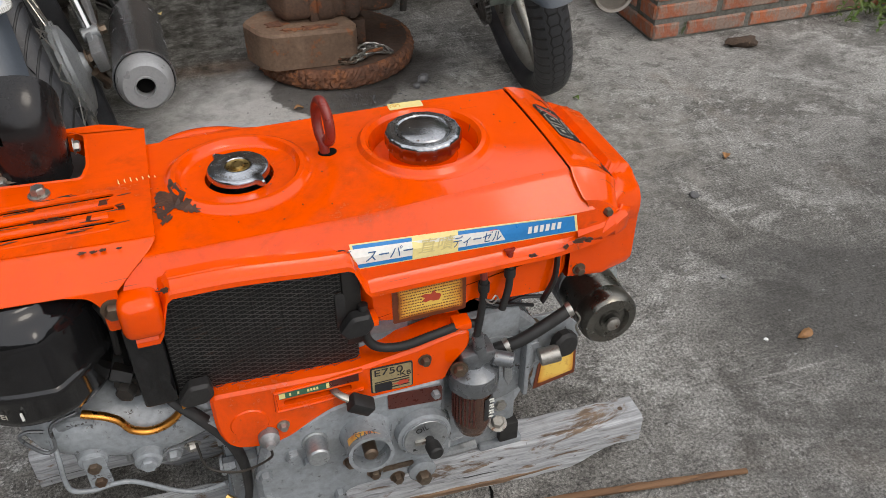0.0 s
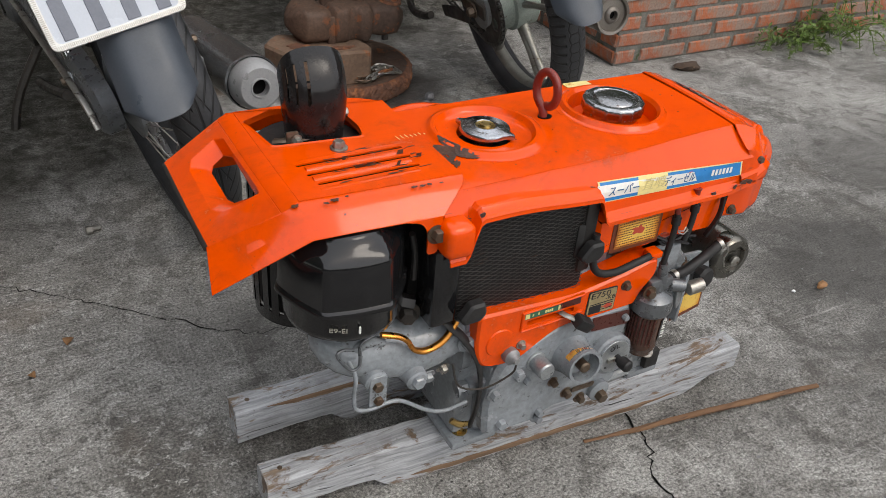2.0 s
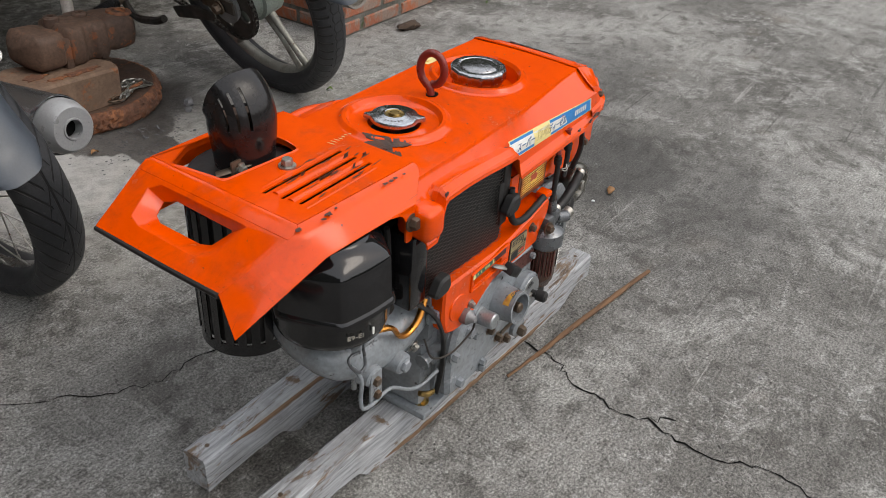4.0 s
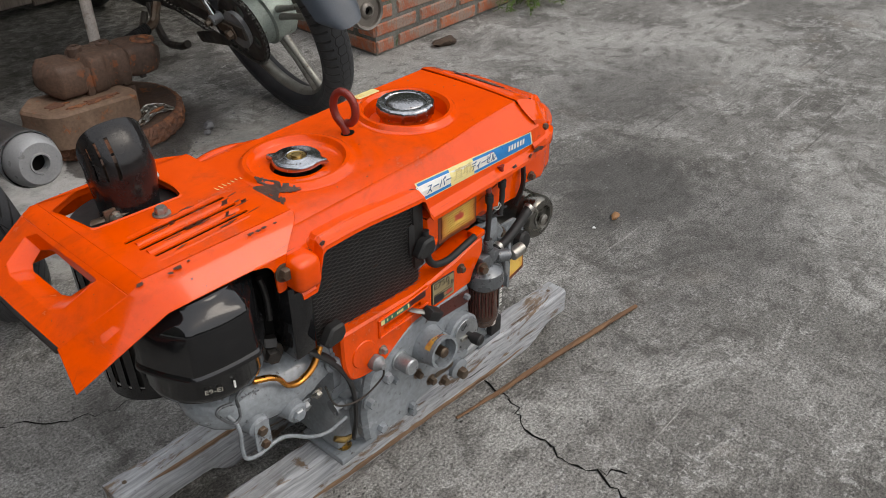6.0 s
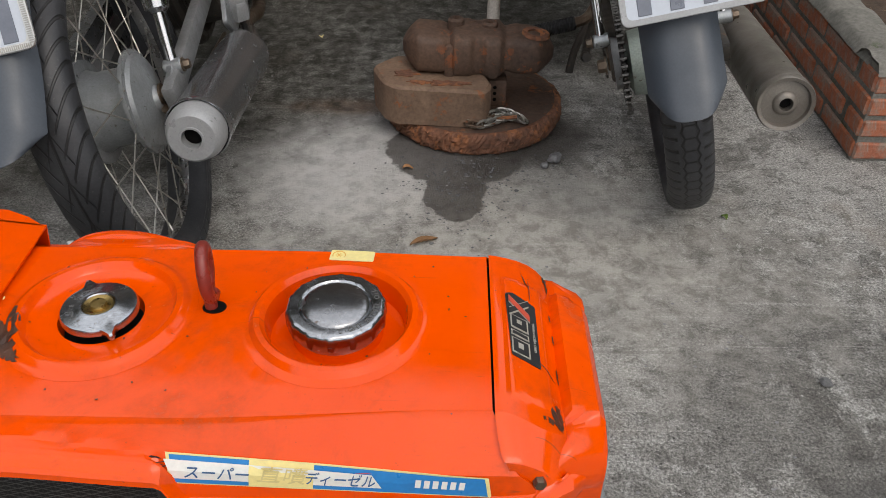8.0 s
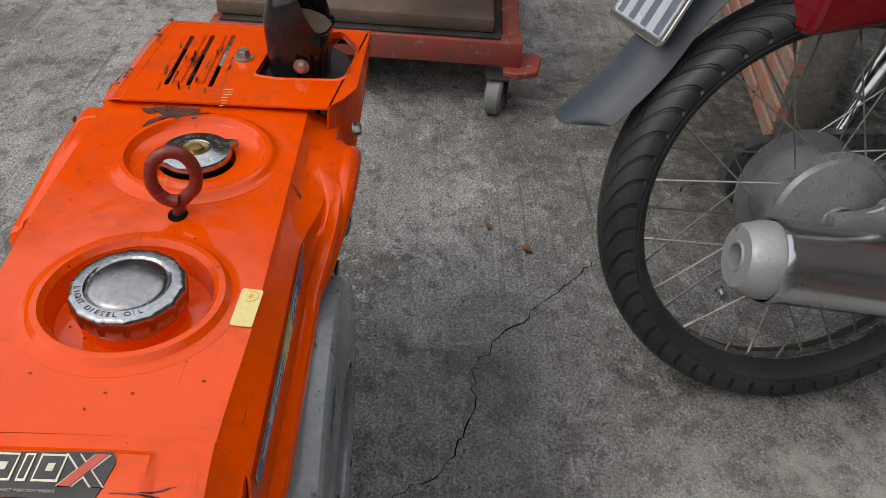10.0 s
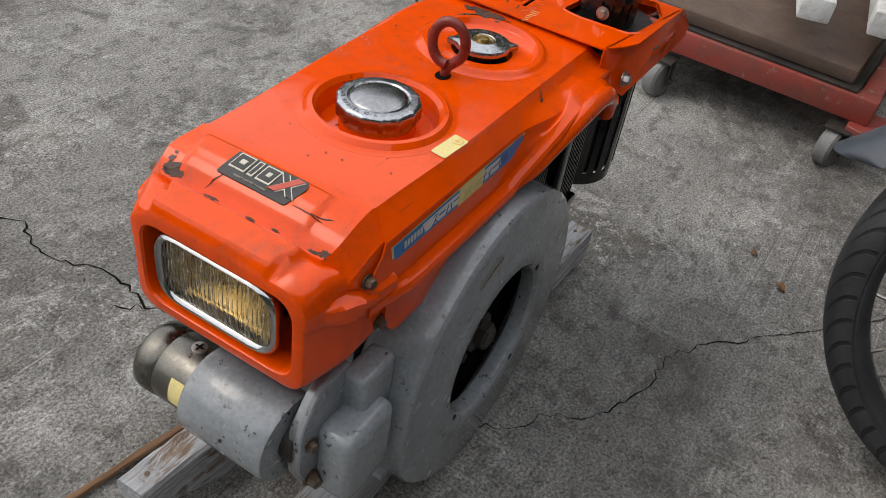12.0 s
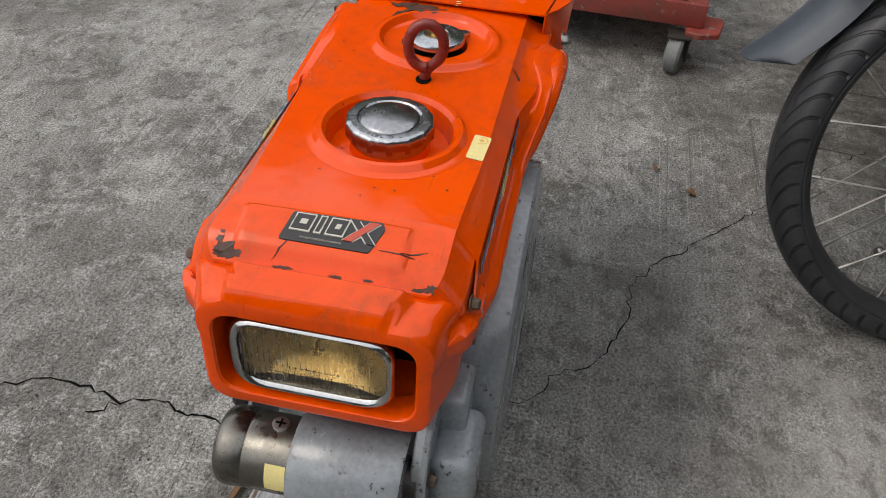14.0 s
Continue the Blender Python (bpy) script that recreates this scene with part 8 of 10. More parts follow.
# ---------------------------------------------------------------- rusty base with pole
def iron_stand():
    c = Vector((0.318, 1.900, 0))
    def crumble(a, h):
        return 1 + 0.030 * noise.noise(Vector((math.cos(a) * 30, math.sin(a) * 30, h * 200))) + 0.020 * noise.noise(Vector((math.cos(a) * 70, math.sin(a) * 70, h * 400))) + 0.015 * noise.noise(Vector((math.cos(a) * 4, math.sin(a) * 4, 0)))
    bm = lathe(B(), [(0.184, 0.001), (0.190, 0.005), (0.193, 0.011), (0.193, 0.017), (0.194, 0.023), (0.193, 0.029), (0.193, 0.035), (0.190, 0.041), (0.184, 0.0465), (0.172, 0.0480)], c, (0, 0, 1), 220, False, crumble)
    rim = bm
    bm = lathe(B(), [(0.178, 0.0478), (0.150, 0.0490), (0.10, 0.0500), (0.0, 0.051)], c, (0, 0, 1), 90, False)
    t = thing("pole_stand", "rusty pole standing on a flaking round iron disc", "stand", (c.x, c.y, 0))
    d = part("base_disc", bm, M["rust"], t, "flaking rusty iron disc")
    part("rim", rim, M["rustflake"], d, "crumbling orange rusty rim", 0)
    bm = rod(B(), (0.352, 1.925, 0.05), (0.375, 1.945, 2.55), 0.0135, None, 16)
    part("pole", bm, M["poleflake"], t, "thin pole with flaking white paint over rust", 60)
    bm = box(B(), 0.335, 0.385, 1.835, 1.875, 0.050, 0.112, 0.004)
    part("foot_block", bm, M["rust"], t)
    bm = B()
    for z in (0.068, 0.082, 0.096):
        for x in (0.348, 0.36):
            lathe(bm, [(0.004, 0), (0.004, 0.001)], (x, 1.8348, z), (0, -1, 0), 8)
    part("bolt_hole", bm, M["dark"], t)
    # slab
    out = [Vector(p) for p in round_poly([(0.098, 1.874, 0.018), (0.128, 1.800, 0.012), (0.155, 1.778, 0.01), (0.335, 1.766, 0.012), (0.352, 1.800, 0.015), (0.33, 1.88, 0.03), (0.15, 1.935, 0.02)], 0.01, 4)]
    bm = slab(B(), out, lambda u, v, w: Vector((u, v, 0.050 + w + 0.02 * (0.3 - u) * (w / 0.085))), 0.082, 0.006)
    w0 = thing("iron_weight", "thick rusty iron slab lying on the round disc", "iron weight", (0.23, 1.85, 0.05))
    part("slab", bm, M["rustslab"], w0)
    for k, (x, y, sx, sy) in enumerate(((0.17, 1.84, 0.030, 0.016), (0.26, 1.80, 0.045, 0.012), (0.20, 1.80, 0.020, 0.010))):
        o = [Vector((x + p.x * sx, y + p.y * sy)) for p in blot(300 + k, 20, 0.5)]
        part("rust_scab", slab(B(), o, lambda u, v, w: Vector((u, v, 0.1322 + 0.02 * (0.3 - u) + w)), 0.0016), M["rustflake"], w0, "", 20)
    # manifold casting across it
    m = thing("iron_casting", "rusty lobed cast-iron engine part resting on the slab", "iron casting", (0.32, 1.87, 0.13))
    bm = B()
    rows = []
    N = 90
    for i in range(N + 1):
        t2 = i / N
        x = 0.165 + 0.315 * t2
        hw = float(np.interp(t2, [0, 0.03, 0.27, 0.31, 0.34, 0.44, 0.47, 0.52, 0.55, 0.64, 0.67, 0.72, 0.85, 1], [0.034, 0.043, 0.045, 0.036, 0.047, 0.047, 0.040, 0.040, 0.048, 0.048, 0.036, 0.040, 0.042, 0.030]))
        hw *= min(1.0, (0.05 + t2 * 9) ** 0.5) * min(1.0, (0.05 + (1 - t2) * 9) ** 0.5)
        cz = 0.178 - 0.012 * t2
        cy = 1.868 - 0.004 * math.sin(t2 * 6)
        hz = float(np.interp(t2, [0, 0.05, 0.25, 0.31, 0.34, 0.64, 0.68, 0.75, 1], [0.034, 0.042, 0.040, 0.035, 0.047, 0.046, 0.036, 0.041, 0.034])) * min(1.0, (0.1 + t2 * 9) ** 0.5) * min(1.0, (0.1 + (1 - t2) * 9) ** 0.5)
        row = []
        for k in range(22):
            a = 2 * math.pi * k / 22
            ca, sa = math.cos(a), math.sin(a)
            row.append(bm.verts.new((x, cy + hw * 1.35 * math.copysign(abs(ca) ** 0.42, ca), cz + hz * math.copysign(abs(sa) ** 0.42, sa))))
        rows.append(row)
    for a, b in zip(rows, rows[1:]):
        for k in range(22):
            bm.faces.new((a[k], a[(k + 1) % 22], b[(k + 1) % 22], b[k]))
    bm.faces.new(rows[0])
    bm.faces.new(rows[-1])
    part("cast_body", bm, M["rust"], m, "", 45)
    for x, y, z, r, h in ((0.275, 1.875, 0.215, 0.017, 0.018), (0.345, 1.873, 0.210, 0.017, 0.016), (0.31, 1.880, 0.212, 0.022, 0.008)):
        bm = lathe(B(), [(r * 1.1, -0.01), (r, h * 0.8), (r * 0.8, h), (r * 0.45, h), (r * 0.4, h * 0.5), (0, h * 0.5)], (x, y, z), (0, 0, 1), 20, False)
        part("boss", bm, M["rust"], m)
    for x in (0.262, 0.352):
        bm = box(B(), x - 0.010, x + 0.010, 1.806, 1.83, 0.128, 0.20, 0.005)
        part("rib", bm, M["rust"], m)
    bm = lathe(B(), [(0.030, 0), (0.028, 0.006), (0.018, 0.006), (0.017, 0.0), (0, 0.0)], (0.440, 1.860, 0.204), (0.1, 0, 1), 24, False)
    part("port", bm, M["rustflake"], m)
    # bit of chain on the disc
    chain = thing("chain", "short length of rusty chain on the disc", "chain", (0.35, 1.775, 0.05))
    strands = (((0.300, 1.745, 0.056), (0.325, 1.738, 0.056), (0.35, 1.748, 0.057), (0.372, 1.762, 0.058), (0.395, 1.775, 0.056), (0.418, 1.765, 0.056)), ((0.318, 1.752, 0.060), (0.345, 1.764, 0.064), (0.375, 1.778, 0.066), (0.400, 1.770, 0.062), (0.424, 1.752, 0.056)))
    for strand in strands:
        pts = spline(strand, 3)
        for i, p in enumerate(pts[:-1]):
            d = (pts[i + 1] - p).normalized()
            s = Vector((-d.y, d.x, 0)) if i % 2 else Vector((0, 0, 1))
            c0 = p + Vector((0, 0, 0.003))
            ring = [c0 + d * 0.0135 * math.cos(a) + s * 0.0085 * math.sin(a) for a in np.linspace(0, 2 * math.pi, 13)]
            part("chain_link", tube(B(), ring, 0.0026, 6, 1, 1.0, True), M["steel" if i > 3 else "rustbolt"], chain)
    bm = rod(B(), (0.300, 1.762, 0.058), (0.405, 1.760, 0.066), 0.004, None, 8)
    rd = solo("iron_rod", bm, M["rustflake"], "short rusty iron rod beside the chain", "rod", (0.35, 1.76, 0.06))
    for ob in (t, w0, m, chain, rd):
        ob.location.x += 0.018
    w0.location.y -= 0.025


M["poleflake"] = paint("flaking_white_pole", (0.50, 0.48, 0.44), (0.36, 0.30, 0.25), 0.7, 0, 12, 0.8, 0.4, 0.4, (0.12, 0.05, 0.028), 46, 0.47)
iron_stand()


# ---------------------------------------------------------------- trolley with timber
def trolley():
    ang = radians(-2.8)
    m = Matrix.Translation((-0.945, 1.080, 0)) @ Matrix.Rotation(ang, 4, "Z")
    t = thing("trolley", "low flat trolley with worn red steel frame and dirty board deck", "trolley", m=m)
    # local: front rail runs along -y from the origin, deck lies towards -x
    bm = box(B(), -0.045, 0.0, -0.62, 0.015, 0.098, 0.150, 0.004)
    part("front_rail", bm, M["trolleyred"], t, "worn red steel rail")
    for y in (-0.008, -0.60):
        bm = box(B(), -1.2, -0.045, y - 0.02, y + 0.02, 0.098, 0.146, 0.004)
        part("side_rail", bm, M["trolleyred"], t)
    bm = slab(B(), round_poly([(-0.075, -0.02), (0.022, -0.02), (0.030, 0.010), (0.012, 0.050), (-0.06, 0.062), (-0.075, 0.05)], 0.006), on_z(0.086), 0.012, 0.002)
    part("corner_plate", bm, M["trolleyred"], t, "rusted corner plate")
    bm = box(B(), -1.3, -0.028, -0.61, -0.045, 0.156, 0.186, 0.006)
    part("deck_board", bm, M["ply"], t, "dirty brown deck board with worn edge")
    bm = box(B(), -1.2, -0.010, -0.60, -0.03, 0.1505, 0.1555, 0.001)
    part("deck_strip", bm, M["bikedark"], t)
    for x, y in ((0.014, -0.030), (0.014, -0.410), (-1.1, -0.030), (-1.1, -0.425)):
        bm = lathe(B(), [(0.022, -0.016), (0.038, -0.0165), (0.043, -0.011), (0.043, 0.011), (0.038, 0.0165), (0.022, 0.016)], (x, y, 0.043), (0.25, 1, 0), 32, True)
        w = part("caster", bm, M["caster"], t, "grey rubber caster wheel in a steel fork")
        bm = B()
        box(bm, x - 0.012, x + 0.012, y - 0.024, y - 0.020, 0.030, 0.088, 0.001)
        box(bm, x - 0.012, x + 0.012, y + 0.020, y + 0.024, 0.030, 0.088, 0.001)
        box(bm, x - 0.025, x + 0.025, y - 0.025, y + 0.025, 0.084, 0.089, 0.001)
        part("fork", bm, M["bikedark"], w)
        hexbolt(w, (x, y + 0.024, 0.040), (0, 1, 0), 0.006, 0.006, "bikedark", name="axle_bolt")
        bm = lathe(B(), [(0.016, -0.0146), (0.016, 0.0146)], (x, y, 0.040), (0.25, 1, 0), 20)
        part("rim", bm, M["bikegrey"], w)
    def balk(end, toward, w, h, label):
        """A sawn timber with its end at a place, running back towards another."""
        a, b = Vector(end), Vector(toward)
        d = (b - a).normalized()
        s = Vector((0, 0, 1)).cross(d).normalized()
        bm = box(B(), 0, 0.36 if h > 0.06 else 1.0, -w / 2, w / 2, 0, h, 0.004)
        bm.transform(Matrix(((d.x, s.x, 0, a.x), (d.y, s.y, 0, a.y), (d.z, s.z, 1, a.z), (0, 0, 0, 1))))
        solo("timber_balk", bm, M["whitetimber"], label, "timber", tuple(end), "timbers on the trolley")
    balk((-0.955, 0.918, 0.2560), (-1.356, 0.825, 0.2560), 0.062, 0.045, "white painted sawn timber sticking out over the trolley deck")
    balk((-0.985, 1.055, 0.2560), (-1.40, 1.00, 0.2560), 0.078, 0.048, "broad white painted timber sticking out over the trolley deck")
    balk((-1.128, 0.640, 0.1870), (-1.42, 0.615, 0.1870), 0.040, 0.030, "white painted batten lying on the trolley deck")
    for x in (-1.62, -1.85):
        balk((x, 0.66, 0.1870), (x - 0.06, 1.01, 0.1870), 0.05, 0.068, "white painted bearer under the timbers")


trolley()


# ---------------------------------------------------------------- planter
def planter():
    t = thing("brick_planter", "low planter of orange bricks in grey mortar with soil and weeds", "planter", (1.11, 1.71, 0))
    x0, y0, H = 1.110, 1.712, 0.205
    bm = box(B(), x0 + 0.006, 4.2, y0 + 0.006, y0 + 0.100, 0, H, 0.003)
    fw = part("front_wall", bm, M["mortar"], t, "front planter wall of bricks and rough mortar")
    bm = box(B(), x0 + 0.006, x0 + 0.100, y0 + 0.100, 4.0, 0, H, 0.003)
    sw = part("side_wall", bm, M["mortar"], t, "side planter wall of bricks and rough mortar")
    def rough_cap(xa, xb, ya, yb, seed, parent):
        bm = B()
        long = max(xb - xa, yb - ya)
        n = int(long / 0.02)
        rows = []
        for i in range(n + 1):
            f = i / n
            row = []
            for k in range(9):
                g = k / 8
                x = xa + (xb - xa) * (f if xb - xa > yb - ya else g)
                y = ya + (yb - ya) * (g if xb - xa > yb - ya else f)
                z = H - 0.004 + 0.020 * math.sin(math.pi * min(1, max(0, g))) ** 0.5 + 0.010 * noise.noise(Vector((x * 22, y * 22, seed)))
                z = H - 0.012 if k in (0, 8) else z
                row.append(bm.verts.new((x + 0.004 * noise.noise(Vector((x * 30, y * 30, 3))), y + 0.004 * noise.noise(Vector((x * 30, y * 30, 9))), z)))
            rows.append(row)
        for a, b in zip(rows, rows[1:]):
            for k in range(8):
                bm.faces.new((a[k], a[k + 1], b[k + 1], b[k]))
        part("mortar_cap", bm, M["mortar"], parent, "rough grey mortar cap", 60)
    rough_cap(x0 - 0.002, 4.2, y0 - 0.002, y0 + 0.105, 1, fw)
    rough_cap(x0 - 0.002, x0 + 0.105, y0 + 0.05, 4.0, 2, sw)
    bm = B()
    g = bmesh.ops.create_grid(bm, x_segments=50, y_segments=40, size=1)
    for v in g["verts"]:
        v.co = Vector((2.7 + v.co.x * 1.5, 2.95 + v.co.y * 1.15, 0))
        v.co.z = 0.165 + 0.03 * noise.noise(v.co * 6) + 0.015 * noise.noise(v.co * 25)
    part("soil", bm, M["soil"], t, "dry brown mulch")
    meshes = []
    rnd = random.Random(8)
    for k in range(5):
        bm = B()
        box(bm, 0, 0.172, 0, 0.03, 0, 0.038, 0.004, 1)
        for v in bm.verts:
            v.co += Vector((noise.noise(v.co * 60 + Vector((k, 0, 0))), noise.noise(v.co * 60 + Vector((0, k, 5))), noise.noise(v.co * 60 + Vector((3, 0, k))))) * 0.003
        meshes.append(mesh_of("brick", bm, M["brick"], 30))
    half = B()
    box(half, 0, 0.072, 0, 0.03, 0, 0.038, 0.004, 1)
    halfmesh = mesh_of("brick", half, M["brick"], 30)
    def lay(parent, along, n, rows):
        for j in range(rows):
            z = 0.006 + j * 0.0495
            s = 0.008 + (0.092 if j % 2 == (0 if along == "x" else 1) else 0.0)
            if s > 0.05:
                put_brick(parent, halfmesh, along, 0.006, z)
            for i in range(n):
                put_brick(parent, meshes[rnd.randrange(5)], along, s + i * 0.187 + rnd.uniform(-0.003, 0.003), z + rnd.uniform(-0.002, 0.002))
    def put_brick(parent, me, along, s, z):
        ob = new("brick", me)
        ob.parent = parent
        base = Vector((x0, y0, 0)) + root_shift(parent)
        if along == "x":
            ob.matrix_basis = Matrix.Translation(base + Vector((s, 0.001, z)))
        else:
            ob.matrix_basis = Matrix.Translation(base + Vector((0.031, s, z))) @ Matrix.Rotation(math.pi / 2, 4, "Z")
    lay(fw, "x", 14, 4)
    lay(sw, "y", 8, 4)
    return t


planter()


def white_pot():
    bm = lathe(B(), [(0.0, 0.0), (0.042, 0.0), (0.050, 0.008), (0.052, 0.03), (0.049, 0.038), (0.049, 0.12), (0.052, 0.128), (0.051, 0.150), (0.040, 0.170), (0.018, 0.178), (0.018, 0.195), (0.0, 0.195)], (1.36, 1.90, 0.222), (1, -0.12, 0.02), 36, False)
    solo("plastic_bottle", bm, M["plate"], "bluish white plastic bottle lying in the planter", "bottle", (1.45, 1.89, 0.222))


white_pot()


def weed(name, x, y, z, n, spread, L, seed, label, droop=0.5, mat="leaf", kind_cat="plant"):
    """A plant of thin stems with many small leaves."""
    rnd = random.Random(seed)
    t = thing(name, label, kind_cat, (x, y, z))
    st, lf = B(), B()
    for k in range(n):
        a = rnd.uniform(0, 6.28)
        l = L * rnd.uniform(0.5, 1.1)
        d = Vector((math.cos(a), math.sin(a), 0))
        p0 = Vector((x, y, z)) + d * rnd.uniform(0, spread * 0.4)
        pts = [p0, p0 + d * spread * 0.4 + Vector((0, 0, l * 0.5)), p0 + d * spread * 0.9 + Vector((0, 0, l * (0.8 - droop * 0.3))), p0 + d * spread * 1.3 + Vector((0, 0, l * (0.8 - droop)))]
        tube(st, pts, 0.0014, 4, 3)
        line = spline(pts, 6)
        for q in line[3:]:
            for s in range(2):
                b = Vector((rnd.uniform(-1, 1), rnd.uniform(-1, 1), rnd.uniform(-0.3, 0.7))).normalized()
                w = b.cross(Vector((0, 0, 1))).normalized() * 0.004 * rnd.uniform(0.7, 1.5)
                ll = b * rnd.uniform(0.012, 0.030)
                v = [lf.verts.new(q), lf.verts.new(q + ll * 0.5 + w), lf.verts.new(q + ll - Vector((0, 0, 0.004))), lf.verts.new(q + ll * 0.5 - w)]
                lf.faces.new(v)
    tagged(part("stem", st, M["leaf"], t, "", 0), kind="stuff")
    tagged(part("foliage", lf, M[mat], t, "", 0), kind="stuff")


weed("weed", 1.78, 1.695, 0.0, 16, 0.10, 0.10, 1, "tangle of green weeds at the planter foot", 0.6)
weed("weed", 1.90, 1.70, 0.0, 18, 0.12, 0.14, 2, "tangle of green weeds at the planter foot", 0.6)
weed("weed", 2.05, 1.69, 0.0, 16, 0.14, 0.16, 3, "tangle of green weeds at the planter foot", 0.6)
weed("trailing_plant", 1.84, 1.76, 0.20, 22, 0.15, 0.12, 4, "trailing green plant hanging over the planter wall", 1.5)
weed("trailing_plant", 2.08, 1.77, 0.20, 22, 0.18, 0.14, 5, "trailing green plant hanging over the planter wall", 1.5)
weed("seedling", 1.27, 1.95, 0.175, 8, 0.03, 0.04, 6, "small bright green seedling in the planter soil", 0.2)
weed("bush", 2.5, 2.6, 0.17, 60, 0.35, 0.5, 7, "loose green bush growing in the planter", 0.4)
weed("bush", 1.8, 2.7, 0.17, 60, 0.35, 0.5, 8, "loose green bush growing in the planter", 0.4)


# ---------------------------------------------------------------- brick stub wall and boards at the back
def stub_wall():
    w = thing("brick_stub_wall", "low wall of bare orange bricks in the shade", "wall", (-0.84, 1.62, 0))
    ang = math.atan2(0.055, -0.40)
    m = Matrix.Translation((-0.84, 1.60, 0)) @ Matrix.Rotation(ang - math.pi, 4, "Z")
    w.matrix_basis = m
    w["shift"] = [0.0, 0.0, 0.0]
    tagged(w, kind="structure")
    bm = box(B(), -1.6, -0.004, 0.006, 0.10, 0, 0.56, 0.003)
    part("mortar_core", bm, M["mortar"], w)
    rnd = random.Random(3)
    bm = B()
    box(bm, 0, 0.172, 0, 0.03, 0, 0.038, 0.004, 1)
    me = mesh_of("brick", bm, M["brick"], 30)
    for j in range(11):
        for i in range(8):
            x = -0.178 - i * 0.187 + (0.09 if j % 2 else 0)
            if x > -0.17:
                x = -0.175
            ob = new("brick", me)
            ob.parent = w
            ob.matrix_basis = Matrix.Translation((x, 0.0, 0.006 + j * 0.0495 + rnd.uniform(-0.002, 0.002)))


stub_wall()


def board_wall():
    t = thing("board_partition", "partition of weathered grey boards standing near the floor", "partition", (0.0, 2.88, 0.02))
    rnd = random.Random(6)
    x = -0.35
    k = 0
    while x < 1.05:
        w = rnd.uniform(0.09, 0.17)
        bm = box(B(), x, x + w - 0.006, 2.88 + rnd.uniform(0, 0.012), 2.91, 0.012 + rnd.uniform(0, 0.03), 1.9, 0.004, 1)
        part("board", bm, M["timber"], t, "weathered grey board" if k == 0 else "")
        x += w
        k += 1


board_wall()


# ---------------------------------------------------------------- motorcycles
def tyre_rubber(tread, axle):
    """Worn rubber with tread grooves laid out by the angle round the axle."""
    n = Net("tyre_" + tread)
    sep = n.node("SeparateXYZ", [(0, n.co)])
    x = n.math("ABSOLUTE", sep.outputs[0])
    dz = n.math("SUBTRACT", sep.outputs[2], axle)
    a = n.math("ARCTAN2", dz, sep.outputs[1])
    rad = n.math("SQRT", n.math("ADD", n.math("MULTIPLY", dz, dz), n.math("MULTIPLY", sep.outputs[1], sep.outputs[1])))
    outer = n.step(rad, axle * 0.885, axle * 0.90)
    if tread == "slant":
        ph = n.math("FRACT", n.math("ADD", n.math("MULTIPLY", a, 52 / 6.2832), n.math("MULTIPLY", x, 55)))
        cut = n.math("MULTIPLY", n.step(n.math("ABSOLUTE", n.math("SUBTRACT", ph, 0.5)), 0.07, 0.11, 1, 0), n.step(x, 0.008, 0.010))
        half = n.math("FRACT", n.math("ADD", n.math("MULTIPLY", a, 26 / 6.2832), n.math("MULTIPLY", x, -40)))
        cut = n.math("MAXIMUM", cut, n.math("MULTIPLY", n.step(n.math("ABSOLUTE", n.math("SUBTRACT", half, 0.5)), 0.03, 0.05, 1, 0), n.step(x, 0.018, 0.014)))
        cut = n.math("MAXIMUM", cut, n.step(x, 0.0014, 0.0022, 1, 0))
    else:
        zig = n.math("MULTIPLY", n.math("ABSOLUTE", n.math("SUBTRACT", n.math("FRACT", n.math("MULTIPLY", a, 74 / 6.2832)), 0.5)), 0.009)
        cut = n.step(n.math("ABSOLUTE", n.math("SUBTRACT", n.math("SUBTRACT", x, zig), 0.009)), 0.0012, 0.002, 1, 0)
        side = n.math("ABSOLUTE", n.math("SUBTRACT", n.math("FRACT", n.math("MULTIPLY", a, 74 / 6.2832)), 0.5))
        cut = n.math("MAXIMUM", cut, n.math("MULTIPLY", n.step(side, 0.10, 0.15, 1, 0), n.step(x, 0.019, 0.021)))
        cut = n.math("MAXIMUM", cut, n.math("MULTIPLY", n.step(side, 0.05, 0.08, 1, 0), n.step(x, 0.010, 0.008)))
    cut = n.math("MULTIPLY", cut, outer)
    dust = n.step(n.noise(9, 6, 0.65), 0.40, 0.70)
    c = n.mix(n.math("MULTIPLY", dust, 0.6), (0.020, 0.021, 0.024), (0.055, 0.057, 0.062))
    c = n.mix(0.35, c, n.mix(1.0, c, n.step(n.noise(280, 4, 0.7), 0.3, 0.7, 0.4, 1.6), "MULTIPLY"))
    c = n.mix(n.math("MULTIPLY", n.step(n.noise(190, 4, 0.7), 0.64, 0.70), 0.5), c, (0.14, 0.135, 0.125))
    c = n.mix(n.math("MULTIPLY", cut, 0.85), c, (0.004, 0.004, 0.004))
    ring = n.step(n.math("ABSOLUTE", n.math("SUBTRACT", rad, axle * 0.872)), 0.001, 0.002, 1, 0)
    h = n.math("SUBTRACT", n.math("MULTIPLY", n.noise(280, 3), 0.05), n.math("ADD", cut, n.math("MULTIPLY", ring, 0.3)))
    return n.out(c, n.step(n.noise(20, 4), 0.3, 0.7, 0.42, 0.62), 0.0, n.bump(h, 0.9, 0.005))


